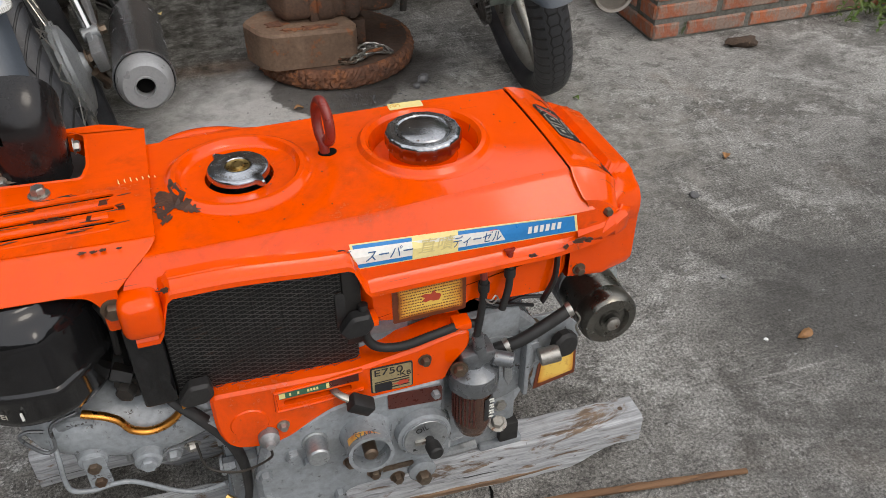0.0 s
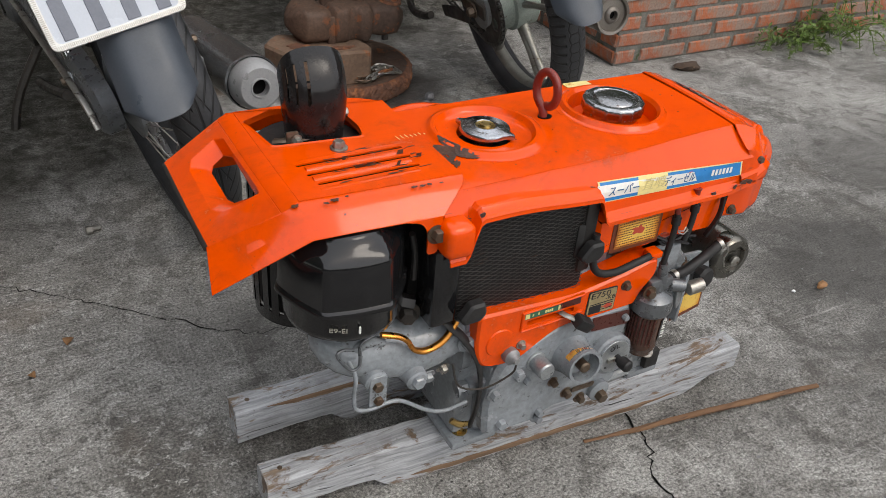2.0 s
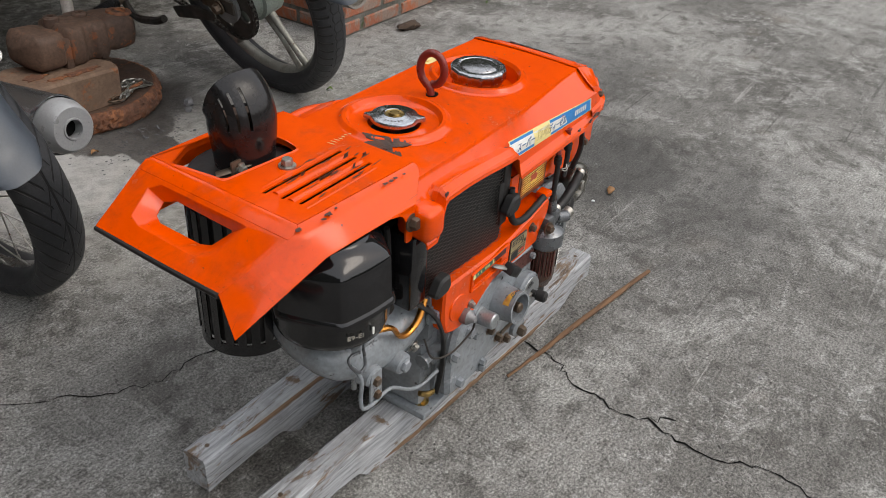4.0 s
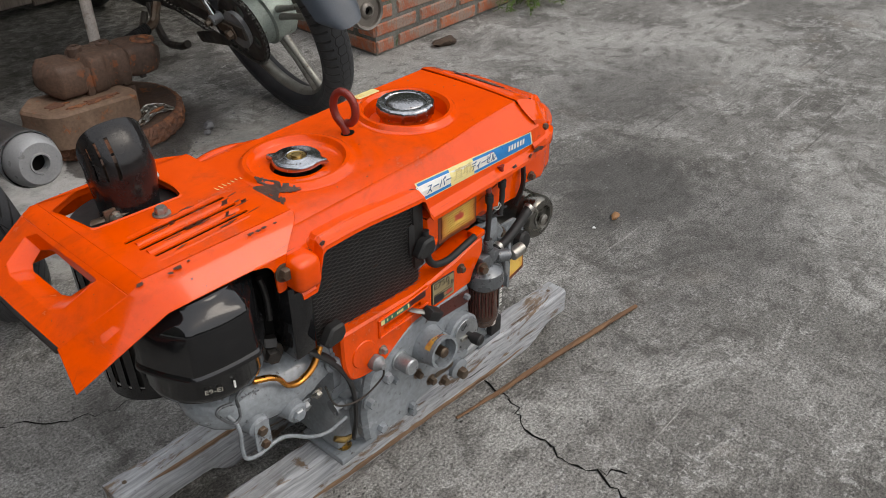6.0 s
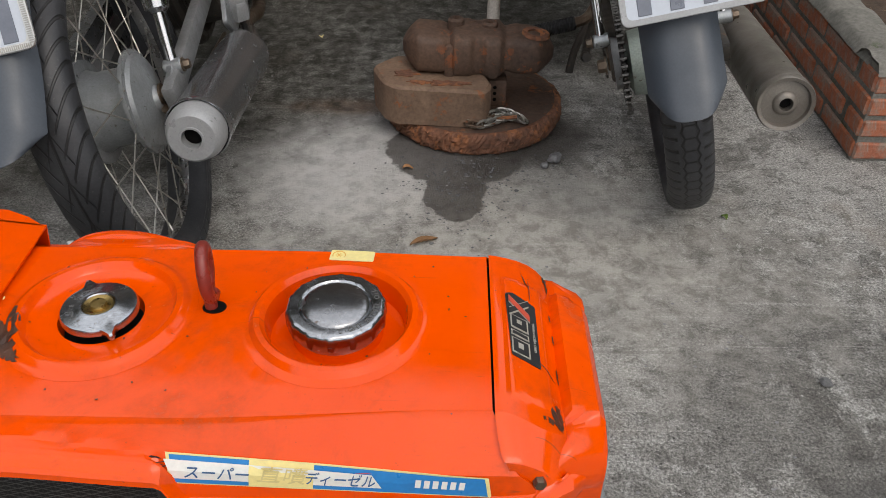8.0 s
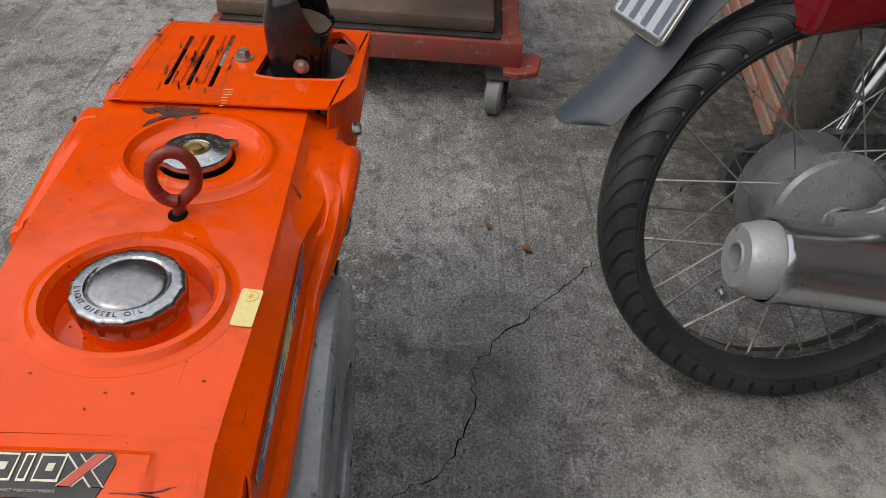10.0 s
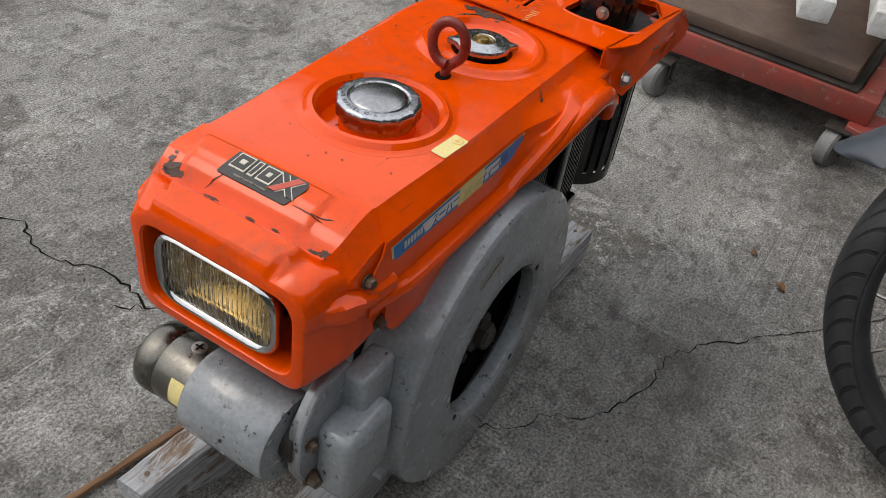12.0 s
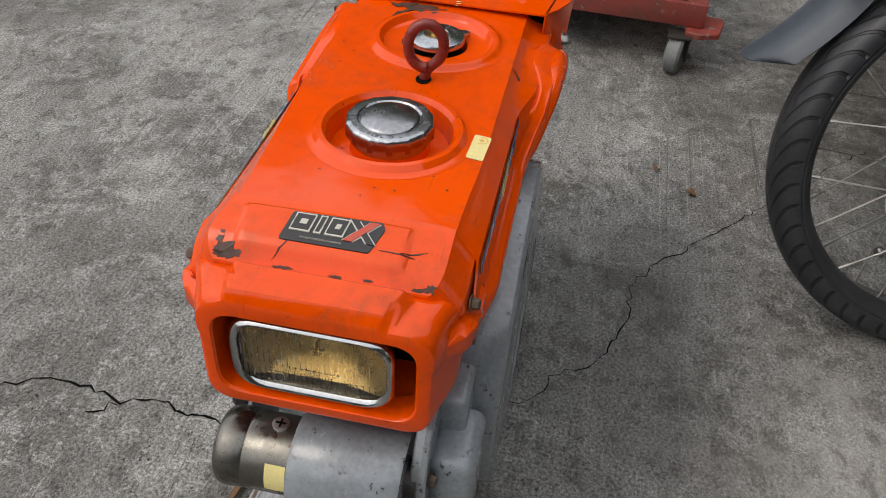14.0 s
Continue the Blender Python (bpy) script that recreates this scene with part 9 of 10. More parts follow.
def wheel(parent, name, c, R, tube_r, rim_r, spoked, tread, label):
    """Rear wheel: tyre with cut grooves, rim, and wire or cast spokes; axle along x."""
    bm = B()
    N, K = 144, 24
    rings = []
    ht = (R - rim_r) * 0.5 + 0.004
    for i in range(N):
        a = 2 * math.pi * i / N
        row = []
        for k in range(K):
            q = 2 * math.pi * k / K
            rr = R - ht + ht * math.copysign(abs(math.cos(q)) ** 0.85, math.cos(q))
            xx = tube_r * 0.95 * math.copysign(abs(math.sin(q)) ** 0.85, math.sin(q))
            row.append(bm.verts.new((c[0] + xx, c[1] + rr * math.cos(a), c[2] + rr * math.sin(a))))
        rings.append(row)
    for i in range(N):
        a, b = rings[i], rings[(i + 1) % N]
        for k in range(K):
            bm.faces.new((a[k], a[(k + 1) % K], b[(k + 1) % K], b[k]))
    w = thing_part(name, parent, label)
    part("tyre", bm, tyre_rubber(tread, c[2]), w, "black tyre with worn tread grooves", 60)
    if spoked:
        prof = [(rim_r + 0.008, -0.030), (rim_r + 0.010, -0.026), (rim_r - 0.002, -0.019), (rim_r - 0.008, -0.008), (rim_r - 0.009, 0.0), (rim_r - 0.008, 0.008), (rim_r - 0.002, 0.019), (rim_r + 0.010, 0.026), (rim_r + 0.008, 0.030)]
        bm = lathe(B(), prof, c, (1, 0, 0), 96, False)
        part("rim", bm, M["rimsteel"], w, "dull steel rim", 60)
        bm = lathe(B(), [(0.020, -0.07), (0.055, -0.062), (0.083, -0.052), (0.083, -0.046), (0.066, -0.044), (0.060, -0.030), (0.060, 0.020), (0.066, 0.026), (0.083, 0.028), (0.083, 0.034), (0.076, 0.036), (0.072, 0.042), (0.050, 0.049), (0.022, 0.054), (0.018, 0.062), (0.0, 0.062)], c, (1, 0, 0), 56, False)
        part("hub", bm, M["hubalu"], w, "grey cast drum hub", 30)
        for k in range(36):
            a = 2 * math.pi * k / 36
            side = 0.031 if k % 2 else -0.049
            off = 0.42 if (k // 2) % 2 else -0.42
            p0 = Vector((c[0] + side, c[1] + 0.078 * math.cos(a + off), c[2] + 0.078 * math.sin(a + off)))
            p1 = Vector((c[0] + side * 0.1, c[1] + (rim_r - 0.008) * math.cos(a), c[2] + (rim_r - 0.008) * math.sin(a)))
            bm = rod(B(), p0, p1, 0.0013, None, 6)
            d = (p1 - p0).normalized()
            rod(bm, p1 - d * 0.014, p1, 0.0026, None, 6)
            part("spoke", bm, M["steel"], w)
        for k in range(18):
            a = 2 * math.pi * k / 18
            bm = lathe(B(), [(0.004, 0), (0.004, 0.002), (0, 0.003)], (c[0] + 0.034, c[1] + 0.0795 * math.cos(a), c[2] + 0.0795 * math.sin(a)), (1, 0, 0), 8)
            part("rivet", bm, M["bikegrey"], w)
    else:
        prof = [(rim_r + 0.012, -0.028), (rim_r + 0.015, -0.024), (rim_r - 0.004, -0.018), (rim_r - 0.014, -0.010), (rim_r - 0.016, 0.0), (rim_r - 0.014, 0.010), (rim_r - 0.004, 0.018), (rim_r + 0.015, 0.024), (rim_r + 0.012, 0.028)]
        bm = lathe(B(), prof, c, (1, 0, 0), 96, False)
        part("rim", bm, M["alloy"], w, "dull alloy rim", 60)
        bm = lathe(B(), [(0.0, -0.075), (0.030, -0.075), (0.058, -0.066), (0.062, -0.030), (0.070, -0.026), (0.070, 0.030), (0.060, 0.040), (0.0, 0.046)], c, (1, 0, 0), 48, False)
        part("hub", bm, M["hubgreen"], w, "pale weathered cast hub", 40)
        for k in range(5):
            a = 2 * math.pi * k / 5 + 0.35
            for s in (-1, 1):
                d = 0.10 * s
                pts = [Vector((c[0] - 0.004, c[1] + r * math.cos(a + d * f), c[2] + r * math.sin(a + d * f))) for r, f in ((0.060, 1.6), (0.13, 0.85), (rim_r - 0.012, 0.75))]
                bm = tube(B(), pts, [0.012, 0.0085, 0.011], 8, 5, 0.8)
                part("cast_spoke", bm, M["alloy"], w, "", 60)
    return w


def thing_part(name, parent, label=""):
    ob = new(name)
    ob.empty_display_size = 0.03
    ob.parent = parent
    return tagged(ob, label)


M["rimsteel"] = paint("dull_chromed_rim", (0.42, 0.42, 0.42), (0.2, 0.19, 0.18), 0.3, 0.95, 14, 0.7, 0.25, 0.1, (0.1, 0.05, 0.03), 60, 0.60)
M["alloy"] = paint("weathered_alloy", (0.34, 0.34, 0.31), (0.16, 0.15, 0.13), 0.45, 0.6, 14, 0.8, 0.3, 0.15, (0.1, 0.07, 0.05), 60, 0.62)
M["hubgreen"] = paint("oxidised_hub", (0.36, 0.42, 0.38), (0.22, 0.24, 0.21), 0.5, 0.4, 16, 0.7, 0.3, 0.2, (0.1, 0.07, 0.05), 60, 0.62)


def mudguard(parent, pts, w, label, skew=0.0):
    """Curved guard with turned-down sides along a line of (y, z) places; its last end is rounded."""
    bm = B()
    line = spline([(skew * y, y, z) for y, z in pts], 8)
    N = len(line)
    rows = []
    for i, p in enumerate(line):
        d = (line[min(i + 1, N - 1)] - line[max(i - 1, 0)]).normalized()
        up = Vector((0, -d.z, d.y))
        if up.dot(Vector((0, -1, 0.6))) < 0:
            up = -up
        e = (N - 1 - i) / (N - 1)
        ww = w * (0.86 + 0.14 * min(1.0, (e * 14) ** 0.5))
        row = []
        for k in range(13):
            g = -1 + 2 * k / 12
            x = ww * math.copysign(abs(g) ** 0.9, g)
            h = -0.030 * abs(g) ** 3.0
            back = 0.040 * abs(g) ** 3.0 * max(0.0, 1 - e * 5)
            row.append(bm.verts.new(p + Vector((x, 0, 0)) + up * h - d * back))
        rows.append(row)
    for a, b in zip(rows, rows[1:]):
        for k in range(12):
            bm.faces.new((a[k], a[k + 1], b[k + 1], b[k]))
    return thick(part("mudguard", bm, M["fender"], parent, label, 60), 0.003)


def plate(parent, c, turn_x, w, h, rim, seed):
    """Number plate: bars stand in for its characters."""
    m = Matrix.Translation(c) @ Matrix.Rotation(radians(turn_x), 4, "X")
    bm = slab(B(), rrect(-w / 2, w / 2, -h / 2, h / 2, 0.012), lambda u, v, t: Vector((u, v, t)), 0.002)
    bm.transform(m)
    p = part("number_plate", bm, M["plate"], parent, "white number plate with dark bars in a metal rim")
    bm = slab(B(), rrect(-w / 2 - 0.007, w / 2 + 0.007, -h / 2 - 0.007, h / 2 + 0.007, 0.014), lambda u, v, t: Vector((u, v, t)), 0.004, 0.001, [rrect(-w / 2 + 0.002, w / 2 - 0.002, -h / 2 + 0.002, h / 2 - 0.002, 0.010)])
    bm.transform(m)
    part("plate_rim", bm, M[rim], p, "bright ribbed metal rim")
    if rim == "plate_rim":
        bm = B()
        for k in range(70):
            for s in (-1, 1):
                x = -w / 2 + w * k / 69
                box(bm, x - 0.0007, x + 0.0007, s * (h / 2 + 0.0025) - 0.0028, s * (h / 2 + 0.0025) + 0.0028, 0.004, 0.0048)
        for k in range(52):
            for s in (-1, 1):
                y = -h / 2 + h * k / 51
                box(bm, s * (w / 2 + 0.0025) - 0.0028, s * (w / 2 + 0.0025) + 0.0028, y - 0.0007, y + 0.0007, 0.004, 0.0048)
        bm.transform(m)
        part("rim_rib", bm, M["steel"], p, "", 0)
    rows = ((0.034, 0.050, (-0.064, -0.031, 0.002, 0.030, 0.058)), (-0.034, 0.056, (-0.066, -0.022, 0.022, 0.066)))
    for cy, hh, xs in rows:
        for x in xs:
            ww = 0.019 if hh > 0.052 else 0.015
            if hh < 0.052 and abs(x - 0.002) < 0.001:
                bm = box(B(), x - 0.006, x + 0.006, cy - 0.003, cy + 0.003, 0.0018, 0.0032)
            else:
                bm = box(B(), x - ww / 2, x + ww / 2, cy - hh / 2, cy + hh / 2, 0.0018, 0.0032, 0.0006, 1)
            bm.transform(m)
            part("bar", bm, M["plate_ink"], p, "", 0)
    return p


M["plate_rim"] = paint("stamped_bright_rim", (0.58, 0.58, 0.56), (0.38, 0.38, 0.36), 0.35, 0.8, 30, 0.5, 0.2, 0.1)


def silencer(parent, a, b, r, mat, cap, label, rimmed=True, tip=0.017):
    """Silencer from its outlet a forwards to b."""
    a, b = Vector(a), Vector(b)
    L = (b - a).length
    d = b - a
    prof = [(r * 0.97, 0.012), (r * 1.0, 0.010), (r * 1.03, 0.014), (r * 1.03, 0.020), (r, 0.024), (r, L * 0.9), (r * 0.96, L * 0.95), (r * 0.62, L)]
    bm = lathe(B(), prof, a, d, 48, False)
    s = part("silencer", bm, M[mat], parent, label, 40)
    if cap == "step":
        bm = lathe(B(), [(r * 0.94, 0.014), (r * 0.93, 0.0), (r * 0.80, -0.020), (r * 0.72, -0.024), (tip * 1.05, -0.024), (tip, -0.026), (tip * 0.86, -0.026), (tip * 0.84, 0.03), (0, 0.03)], a, d, 48, False)
        part("end_cap", bm, M["bikelight"], s, "pale grey stepped end cap", 40)
    else:
        bm = lathe(B(), [(r * 1.02, 0.014), (r * 1.04, 0.0), (r * 1.00, -0.003), (r * 0.88, -0.001), (r * 0.84, 0.006), (r * 0.46, 0.004), (r * 0.42, 0.0), (tip * 1.08, -0.004), (tip, -0.004), (tip * 0.9, 0.04), (0, 0.04)], a, d, 48, False)
        part("end_cap", bm, M["mufftan"], s, "heat-stained end cap with rivets", 40)
    bm = lathe(B(), [(tip * 0.83, 0.004), (0.0, 0.004)], a - d.normalized() * (0.012 if cap == "step" else -0.003), d, 24, False)
    part("outlet", bm, M["dark"], s)
    return s


M["bikelight"] = paint("pale_grey_enamel", (0.34, 0.345, 0.35), (0.28, 0.285, 0.285), 0.38, 0.2, 20, 0.6, 0.15, 0.06, (0.2, 0.17, 0.14), 140, 0.72)


def rubber_peg(parent, a, b, r, label):
    a, b = Vector(a), Vector(b)
    bm = B()
    n = 16
    L = (b - a).length
    prof = []
    for i in range(n):
        h = L * i / n
        prof += [(r, h), (r, h + L / n * 0.6), (r * 0.82, h + L / n * 0.65), (r * 0.82, h + L / n * 0.98)]
    prof.append((r * 1.08, L))
    prof.append((r * 1.02, L + 0.006))
    lathe(bm, prof, a, b - a, 12, True)
    return part("foot_peg", bm, M["rubber"], parent, label, 30)


def shock(parent, lo, hi, x):
    lo, hi = Vector((x, *lo)), Vector((x, *hi))
    d = (hi - lo)
    bm = lathe(B(), [(0.009, 0), (0.009, 0.11)], lo, d, 16)
    s = part("shock_absorber", bm, M["chrome"], parent, "chromed rear shock absorber", 40)
    bm = lathe(B(), [(0.012, 0.085), (0.0195, 0.092), (0.021, 0.105), (0.021, d.length - 0.02), (0.014, d.length)], lo, d, 24)
    part("shock_cover", bm, M["chrome"], s)
    bm = rod(B(), lo - Vector((0.014, 0, 0)), lo + Vector((0.016, 0, 0)), 0.013, None, 16, 0.002)
    part("eye", bm, M["alu"], s)
    hexbolt(s, lo + Vector((0.016 if x > 0 else -0.016, 0, 0)), (1 if x > 0 else -1, 0, 0), 0.008, 0.010, "rustbolt")
    return s


def sprocket(parent, c, R, teeth, mat):
    out = []
    for i in range(teeth):
        a = 2 * math.pi * i / teeth
        for f, r in ((-0.28, R - 0.004), (-0.10, R + 0.003), (0.10, R + 0.003), (0.28, R - 0.004)):
            q = a + f * 2 * math.pi / teeth
            out.append(Vector((c[1] + r * math.cos(q), c[2] + r * math.sin(q))))
    holes = []
    for k in range(4):
        a = k * math.pi / 2 + 0.4
        holes.append([Vector((c[1] + R * 0.62 * math.cos(a) + R * 0.2 * math.cos(q), c[2] + R * 0.62 * math.sin(a) + R * 0.2 * math.sin(q))) for q in np.linspace(0, 2 * math.pi, 14, endpoint=False)])
    bm = slab(B(), out, on_x(c[0]), 0.006, 0, holes)
    return part("sprocket", bm, M[mat], parent, "oily toothed rear sprocket", 30)


def drive_chain(parent, x, c, R, front, Rf):
    """Links round the rear sprocket and along both runs."""
    pts = []
    for k in range(24):
        a = radians(75 + k * 210 / 23)
        pts.append(Vector((x, c[0] + R * math.cos(a), c[1] + R * math.sin(a))))
    top0, bot0 = pts[0], pts[-1]
    tf, bf = Vector((x, front[0], front[1] + Rf)), Vector((x, front[0], front[1] - Rf))
    up = [tf.lerp(top0, i / 32) for i in range(32)]
    dn = [bot0.lerp(bf, (i + 1) / 32) for i in range(32)]
    line = up + pts + dn
    ch = thing_part("chain", parent, "oily drive chain")
    a = B()
    for p, q in zip(line, line[1:]):
        d = (q - p).normalized()
        n = Vector((0, -d.z, d.y)) * 0.0052
        for s in (-0.005, 0.005):
            o = Vector((s, 0, 0))
            v = [a.verts.new(z) for z in (p + o + n * 0.7, p + o - n * 0.7, q + o - n, q + o + n)]
            a.faces.new(v)
        rod(a, p - Vector((0.006, 0, 0)), p + Vector((0.006, 0, 0)), 0.0036, None, 6)
    ob = part("chain_run", a, M["chainsteel"], ch, "", 20)
    tagged(ob, kind="stuff")


M["chainsteel"] = paint("oily_chain", (0.16, 0.155, 0.145), (0.05, 0.045, 0.04), 0.35, 0.9, 60, 0.8, 0.3, 0.2)


def front_end(parent, mat):
    """Front wheel, fork and main body, mostly above and beyond the view."""
    c = (0, 1.24, 0.285)
    wheel(parent, "front_wheel", c, 0.285, 0.036, 0.222, False if mat == "bikedark" else True, "slant", "front wheel")
    for s in (-0.075, 0.075):
        bm = rod(B(), (s, 1.24, 0.285), (s, 1.00, 0.86), 0.017, None, 14)
        part("fork_leg", bm, M["bikegrey"], parent)
    bm = box(B(), -0.10, 0.10, 0.50, 0.80, 0.20, 0.44, 0.03, 3)
    e = part("engine_block", bm, M["matt"], parent, "dark oily motorcycle engine")
    bm = lathe(B(), [(0.0, -0.02), (0.06, -0.02), (0.075, -0.01), (0.08, 0.02)], (0.115, 0.60, 0.30), (-1, 0, 0), 28, False)
    part("clutch_cover", bm, M["bikegrey"], e)
    bm = lathe(B(), [(0.0, -0.02), (0.055, -0.02), (0.07, -0.01), (0.075, 0.02)], (-0.115, 0.60, 0.30), (1, 0, 0), 28, False)
    part("magneto_cover", bm, M["bikegrey"], e)
    for k in range(7):
        bm = box(B(), -0.07, 0.07, 0.70, 0.88, 0.36 + k * 0.014, 0.364 + k * 0.014, 0.002, 1)
        part("fin", bm, M["bikegrey"], e)
    bm = B()
    prof = [(-0.10, 0.66), (0.10, 0.68), (0.45, 0.62), (0.85, 0.66), (1.0, 0.86)]
    rows = []
    for i, (y, z) in enumerate(spline([(0, y, z) for y, z in prof], 5) and [(p.y, p.z) for p in spline([(0, y, z) for y, z in prof], 5)]):
        w = 0.085
        rows.append([bm.verts.new((sx * w, y, z + dz)) for sx, dz in ((-1, 0), (-1.05, -0.10), (-0.8, -0.16), (0.8, -0.16), (1.05, -0.10), (1, 0), (0.6, 0.05), (-0.6, 0.05))])
    for a, b in zip(rows, rows[1:]):
        for k in range(8):
            bm.faces.new((a[k], a[(k + 1) % 8], b[(k + 1) % 8], b[k]))
    bm.faces.new(rows[0])
    bm.faces.new(rows[-1])
    rounded(part("body_shell", bm, M[mat], parent, "", 50), 0.01)
    bm = box(B(), -0.11, 0.11, -0.12, 0.55, 0.72, 0.80, 0.03, 3)
    part("seat", bm, M["rubber"], parent, "black vinyl seat")
    bm = tube(B(), [(0.34, 0.86, 1.00), (0.18, 0.98, 1.02), (0, 1.0, 0.98), (-0.18, 0.98, 1.02), (-0.34, 0.86, 1.00)], 0.011, 10, 5)
    part("handlebar", bm, M["bikedark"], parent)
    bm = tube(B(), [(0, 0.50, 0.48), (0, 0.45, 0.30), (0, 0.52, 0.17), (0, 0.75, 0.17)], 0.018, 10, 5)
    part("frame_tube", bm, M["bikedark"], parent)


def motorcycle_a():
    m = Matrix.Translation((-0.175, 1.400, 0)) @ Matrix.Rotation(radians(5.6), 4, "Z") @ Matrix.Rotation(radians(-11.7), 4, "Y")
    t = thing("motorcycle", "dark red motorcycle with spoked wheels leaning on its stand", "motorcycle", m=m, group="parked motorcycles")
    c = (0, 0, 0.277)
    wheel(t, "rear_wheel", c, 0.277, 0.042, 0.232, True, "slant", "spoked rear wheel with worn black tyre")
    mudguard(t, [(0.05, 0.66), (-0.12, 0.620), (-0.205, 0.54), (-0.252, 0.465), (-0.293, 0.415), (-0.332, 0.378)], 0.056, "faded blue-grey plastic mudguard, split at its end", 0.15)
    plate(t, (-0.058, -0.212, 0.545), 62, 0.178, 0.132, "plate_rim", 1)
    silencer(t, (0.137, -0.140, 0.275), (0.150, 0.262, 0.218), 0.047, "muffler", "step", "scuffed grey silencer")
    bm = B()
    tube(bm, [(0.150, 0.254, 0.219), (0.142, 0.33, 0.208), (0.122, 0.42, 0.196), (0.103, 0.484, 0.186)], [0.031, 0.026, 0.0225, 0.020], 20, 4)
    part("silencer_neck", bm, M["chrome"], t, "chromed neck of the exhaust", 60)
    bm = tube(B(), [(0.103, 0.480, 0.186), (0.11, 0.55, 0.175), (0.12, 0.62, 0.165), (0.10, 0.78, 0.17), (0.06, 0.92, 0.22), (0.03, 0.93, 0.34)], 0.0155, 12, 5)
    part("exhaust_pipe", bm, M["rustbolt"], t, "rusty curved exhaust pipe", 60)
    # swing arms, brake plate, stays
    for s in (-1, 1):
        bm = box(B(), s * 0.083 - 0.010, s * 0.083 + 0.010, -0.03, 0.46, -0.019, 0.019, 0.004)
        bm.transform(Matrix.Translation((0, 0, 0.285)) @ Matrix.Rotation(radians(3), 4, "X"))
        part("swing_arm", bm, M["bikegrey"], t, "grey square swing arm")
    shock(t, (0.045, 0.305), (0.200, 0.64), 0.082)
    shock(t, (0.060, 0.305), (0.215, 0.64), -0.105)
    bm = slab(B(), round_poly([(-0.012, 0.270), (0.018, 0.265), (0.072, 0.300), (0.060, 0.326), (0.030, 0.310), (-0.010, 0.298)], 0.006), on_x(0.075), 0.010, 0.002)
    part("shock_bracket", bm, M["alu"], t)
    hexbolt(t, (0.062, 0, 0.283), (1, 0, 0), 0.012, 0.016, "rustbolt", name="axle_nut")
    bm = tube(B(), [(0.070, 0.0, 0.23), (0.072, 0.20, 0.215), (0.080, 0.42, 0.20)], 0.005, 8, 4)
    part("brake_rod", bm, M["rustbolt"], t)
    bm = B()
    tube(bm, [(0.066, -0.020, 0.268), (0.075, -0.006, 0.240), (0.070, 0.010, 0.225)], 0.008, 8, 4)
    part("brake_arm", bm, M["rustbolt"], t)
    # chain case on the left
    out = round_poly([(-0.085, 0.245, 0.04), (-0.085, 0.325, 0.04), (0.02, 0.345, 0.05), (0.50, 0.350, 0.04), (0.50, 0.265, 0.04), (0.02, 0.225, 0.05)], 0.03, 6)
    bm = slab(B(), out, on_x(-0.078, -1), 0.036, 0.010)
    part("chain_case", bm, M["castgrey"], t, "scuffed dark pressed chain case")
    # engine between the frame, dark with oil and dust
    bm = slab(B(), round_poly([(0.47, 0.205), (0.78, 0.185), (0.86, 0.260), (0.82, 0.350), (0.70, 0.400), (0.52, 0.400), (0.46, 0.310)], 0.03, 5), lambda u, v, w: Vector((-0.115 + w, u, v)), 0.205, 0.012)
    eng = part("engine_case", bm, M["bikedark"], t, "oily dark engine case")
    bm = lathe(B(), [(0.052, 0.0), (0.054, 0.004), (0.054, 0.016), (0.048, 0.024), (0.0, 0.026)], (-0.115, 0.60, 0.300), (-1, 0, 0), 32, False)
    part("side_cap", bm, M["casedark"], eng, "round scuffed side cap")
    bm = B()
    for k in range(8):
        y = 0.84 + 0.016 * k
        lathe(bm, [(0.030, 0.0), (0.060, 0.0), (0.060, 0.005), (0.030, 0.005)], (-0.01, y, 0.335 + 0.003 * k), (0, 1, 0.18), 24, False)
    rod(bm, (-0.01, 0.80, 0.328), (-0.01, 1.00, 0.364), 0.040, None, 20)
    part("finned_cylinder", bm, M["bikedark"], eng)
    bm = tube(B(), [(-0.120, -0.07, 0.265), (-0.122, 0.0, 0.310), (-0.122, 0.45, 0.330)], 0.006, 8, 4, 0.5)
    part("case_bead", bm, M["steel"], t)
    bm = tube(B(), [(-0.128, 0.10, 0.26), (-0.135, 0.28, 0.20), (-0.14, 0.42, 0.16)], 0.010, 8, 4)
    part("stand_arm", bm, M["bikedark"], t)
    bm = tube(B(), [(-0.10, 0.52, 0.20), (-0.20, 0.50, 0.09), (-0.265, 0.47, -0.055)], 0.010, 8, 4)
    part("side_stand", bm, M["bikedark"], t)
    # silencer bracket and pegs on the right
    bm = slab(B(), round_poly([(0.285, 0.270), (0.330, 0.300), (0.415, 0.325), (0.425, 0.285), (0.385, 0.230), (0.330, 0.225)], 0.012), on_x(0.120), 0.008, 0.002)
    br = part("hanger_bracket", bm, M["alu"], t, "cast hanger bracket")
    bm = lathe(B(), [(0.024, 0.0), (0.022, 0.030), (0.018, 0.036), (0.0, 0.036)], (0.135, 0.362, 0.250), (0.25, -0.2, 1), 6)
    part("rubber_mount", bm, M["bikegrey"], br)
    rubber_peg(t, (0.155, 0.50, 0.325), (0.265, 0.475, 0.335), 0.015, "ribbed black rubber foot peg")
    rubber_peg(t, (0.150, 0.70, 0.30), (0.265, 0.69, 0.305), 0.015, "ribbed black rubber foot peg")
    bm = tube(B(), [(0.13, 0.42, 0.30), (0.15, 0.47, 0.335), (0.145, 0.50, 0.40), (0.14, 0.53, 0.45)], 0.0085, 10, 5)
    part("kick_lever", bm, M["chrome"], t, "worn kick-start lever", 60)
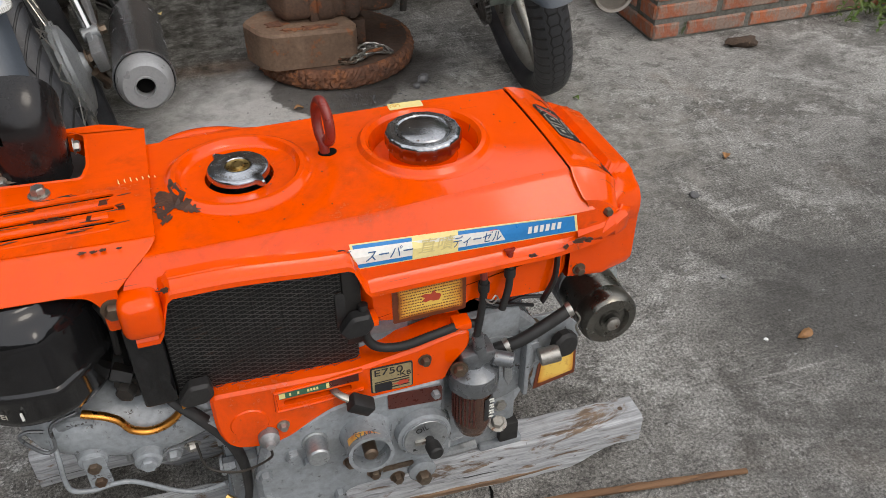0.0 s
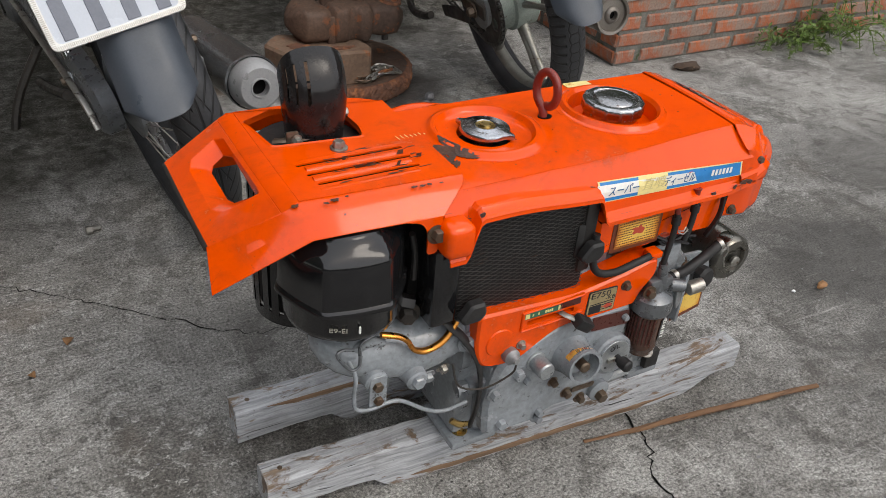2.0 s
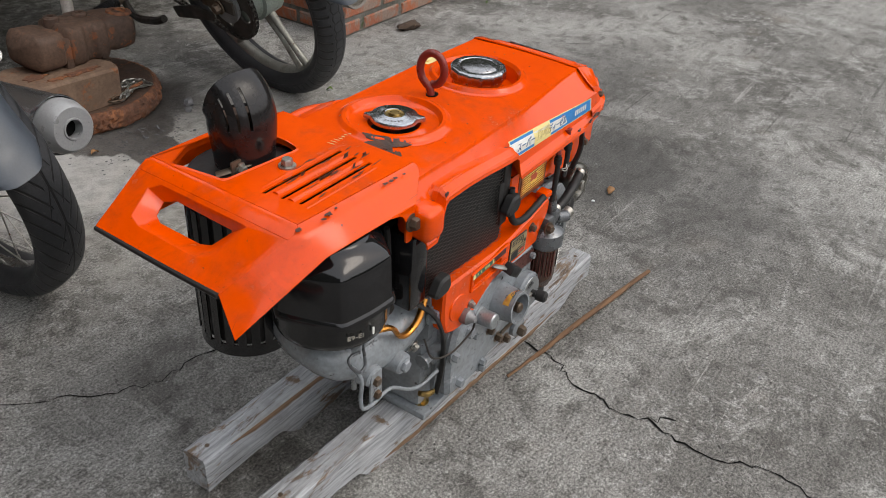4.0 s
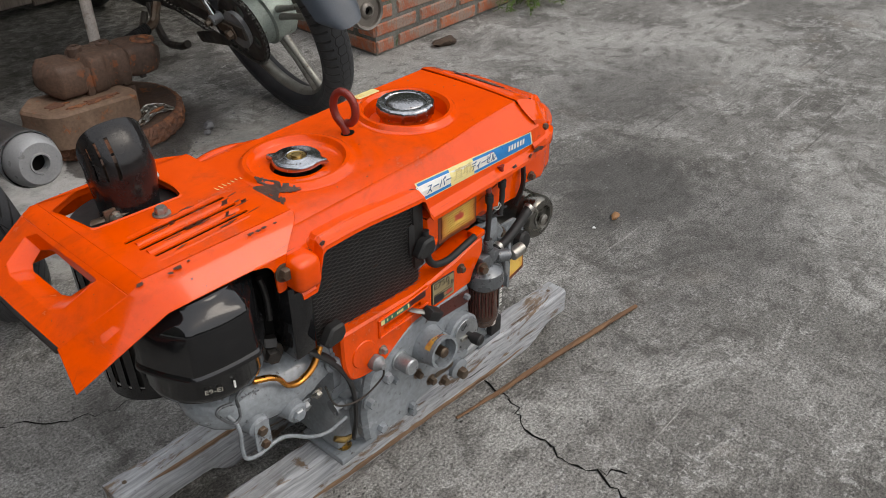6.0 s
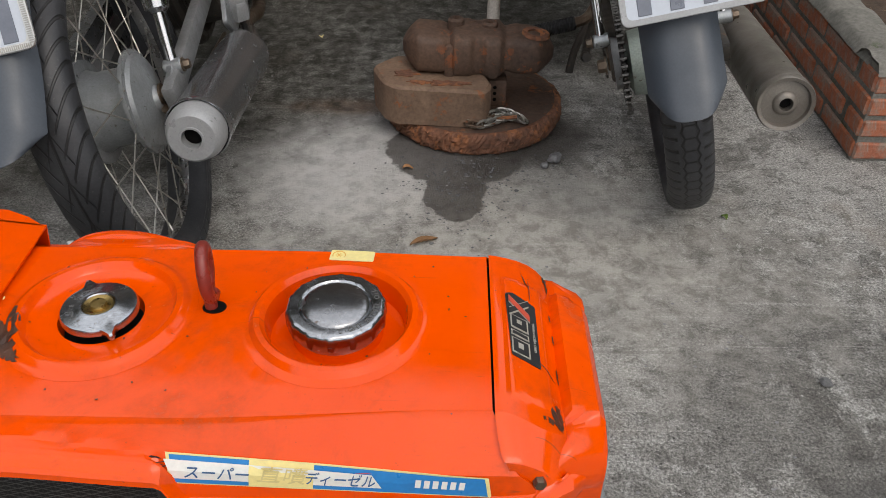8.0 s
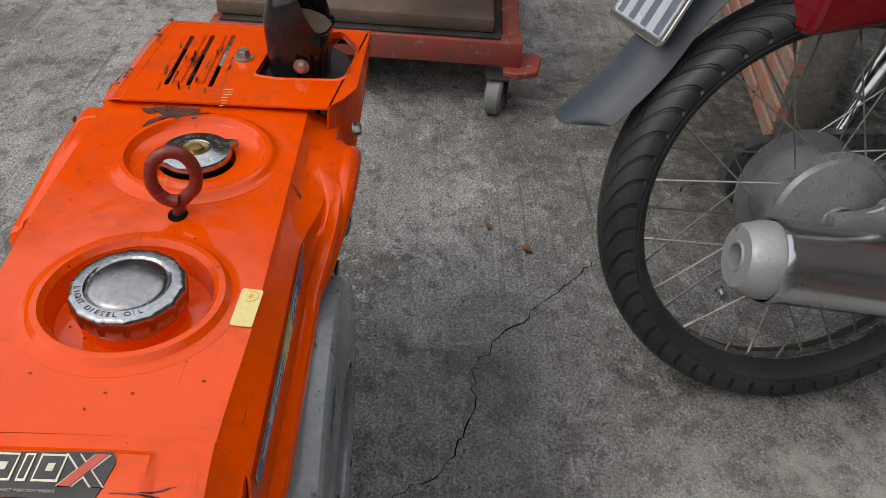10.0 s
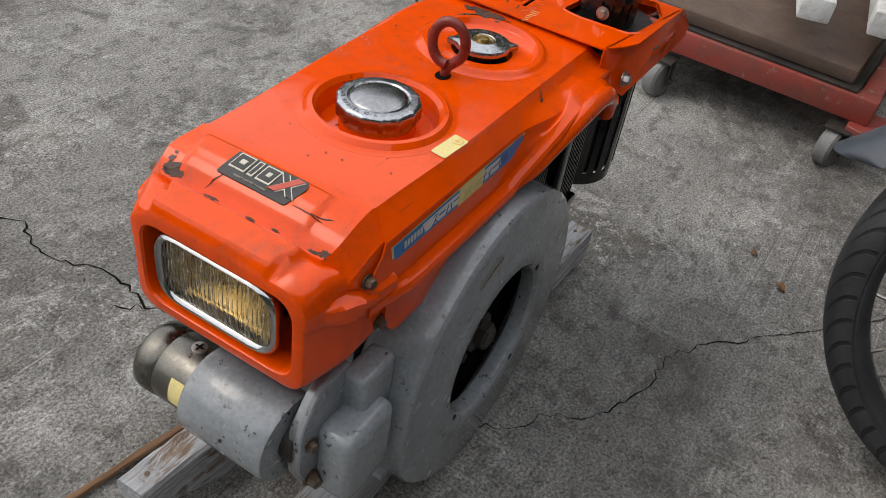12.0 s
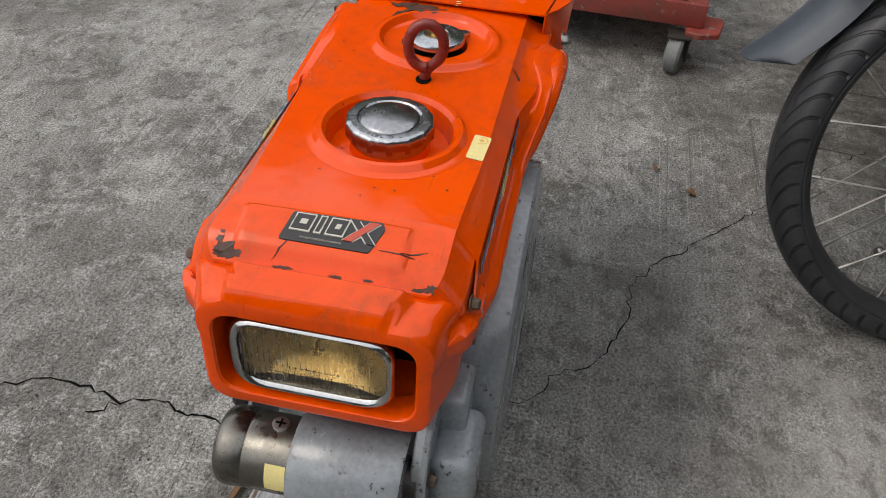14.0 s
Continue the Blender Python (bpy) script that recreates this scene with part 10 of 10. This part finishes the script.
    rubber_peg(t, (0.14, 0.53, 0.45), (0.23, 0.50, 0.455), 0.012, "ribbed rubber kick pedal")
    bm = tube(B(), [(0.125, 0.54, 0.27), (0.145, 0.60, 0.20), (0.15, 0.72, 0.215), (0.19, 0.80, 0.235)], 0.007, 8, 5)
    part("brake_pedal", bm, M["steel"], t)
    bm = slab(B(), round_poly([(0.22, 0.395, 0.03), (0.34, 0.335, 0.05), (0.50, 0.310, 0.05), (0.62, 0.275, 0.04), (0.70, 0.42, 0.05), (0.62, 0.64, 0.05), (0.20, 0.64, 0.04)], 0.04, 6), on_x(0.075), 0.035, 0.014)
    part("side_cover", bm, M["bikered"], t, "glossy dark red side cover")
    front_end(t, "bikered")


motorcycle_a()


def motorcycle_b():
    m = Matrix.Translation((0.745, 1.616, 0)) @ Matrix.Rotation(radians(-4.3), 4, "Z") @ Matrix.Rotation(radians(-15), 4, "Y")
    t = thing("motorcycle", "grimy dark motorcycle with cast wheels parked beside the planter", "motorcycle", m=m, group="parked motorcycles")
    c = (0, 0, 0.278)
    wheel(t, "rear_wheel", c, 0.278, 0.041, 0.226, False, "block", "cast rear wheel with dusty black tyre")
    mudguard(t, [(0.05, 0.66), (-0.14, 0.620), (-0.230, 0.54), (-0.275, 0.46), (-0.315, 0.400), (-0.355, 0.340)], 0.056, "faded blue-grey plastic mudguard with dusty tip")
    plate(t, (0.020, -0.268, 0.540), 66, 0.186, 0.134, "bikelight", 2)
    silencer(t, (0.161, -0.178, 0.241), (0.146, 0.30, 0.195), 0.045, "mufftan", "flat", "heat-stained brown-grey silencer", True, 0.011)
    bm = tube(B(), [(0.146, 0.29, 0.196), (0.13, 0.45, 0.19), (0.12, 0.6, 0.17), (0.06, 0.85, 0.2), (0.03, 0.93, 0.34)], [0.024, 0.017, 0.015, 0.015, 0.015], 12, 5)
    part("exhaust_pipe", bm, M["rustbolt"], t, "rusty exhaust pipe", 60)
    for s in (-1, 1):
        bm = box(B(), s * 0.092 - 0.010, s * 0.092 + 0.010, -0.04, 0.46, -0.018, 0.018, 0.004)
        bm.transform(Matrix.Translation((0, 0, 0.285)) @ Matrix.Rotation(radians(3), 4, "X"))
        part("swing_arm", bm, M["bikedark"], t, "rusty square swing arm")
    shock(t, (0.050, 0.31), (0.20, 0.64), -0.112)
    shock(t, (0.050, 0.31), (0.20, 0.64), 0.105)
    sprocket(t, (-0.082, 0.0, 0.278), 0.088, 36, "bikedark")
    drive_chain(t, -0.079, (0.0, 0.278), 0.088, (0.50, 0.305), 0.034)
    bm = lathe(B(), [(0.0, 0), (0.045, 0.0), (0.048, 0.012), (0.0, 0.013)], (-0.084, 0, 0.283), (-1, 0, 0), 28)
    part("hub_carrier", bm, M["bikegrey"], t)
    hexbolt(t, (-0.108, 0.0, 0.283), (-1, 0, 0), 0.012, 0.014, "rustbolt", name="axle_nut")
    bm = box(B(), -0.106, -0.098, 0.0, 0.07, 0.270, 0.296, 0.002)
    part("chain_adjuster", bm, M["rustbolt"], t)
    bm = slab(B(), round_poly([(0.03, 0.262), (0.10, 0.262), (0.20, 0.232), (0.19, 0.205), (0.10, 0.225), (0.03, 0.24)], 0.008), on_x(-0.112), 0.004)
    part("chain_guide", bm, M["bikedark"], t)
    rubber_peg(t, (-0.165, 0.375, 0.222), (-0.275, 0.350, 0.230), 0.016, "ribbed black rubber foot peg")
    rubber_peg(t, (-0.150, 0.66, 0.30), (-0.265, 0.65, 0.305), 0.015, "ribbed black rubber foot peg")
    bm = tube(B(), [(-0.10, 0.40, 0.26), (-0.135, 0.385, 0.225), (-0.165, 0.375, 0.222)], 0.012, 8, 4)
    part("peg_bracket", bm, M["rustbolt"], t)
    bm = tube(B(), [(-0.10, 0.46, 0.24), (-0.14, 0.36, 0.18), (-0.15, 0.24, 0.20), (-0.145, 0.20, 0.215)], 0.010, 8, 5)
    part("stand_arm", bm, M["bikedark"], t)
    bm = tube(B(), [(-0.10, 0.52, 0.20), (-0.18, 0.50, 0.10), (-0.235, 0.47, -0.045)], 0.010, 8, 4)
    part("side_stand", bm, M["bikedark"], t)
    bm = tube(B(), [(-0.105, 0.42, 0.36), (-0.13, 0.50, 0.41), (-0.14, 0.60, 0.38)], 0.014, 8, 5)
    part("side_frame", bm, M["bikedark"], t)
    front_end(t, "bikedark")


motorcycle_b()
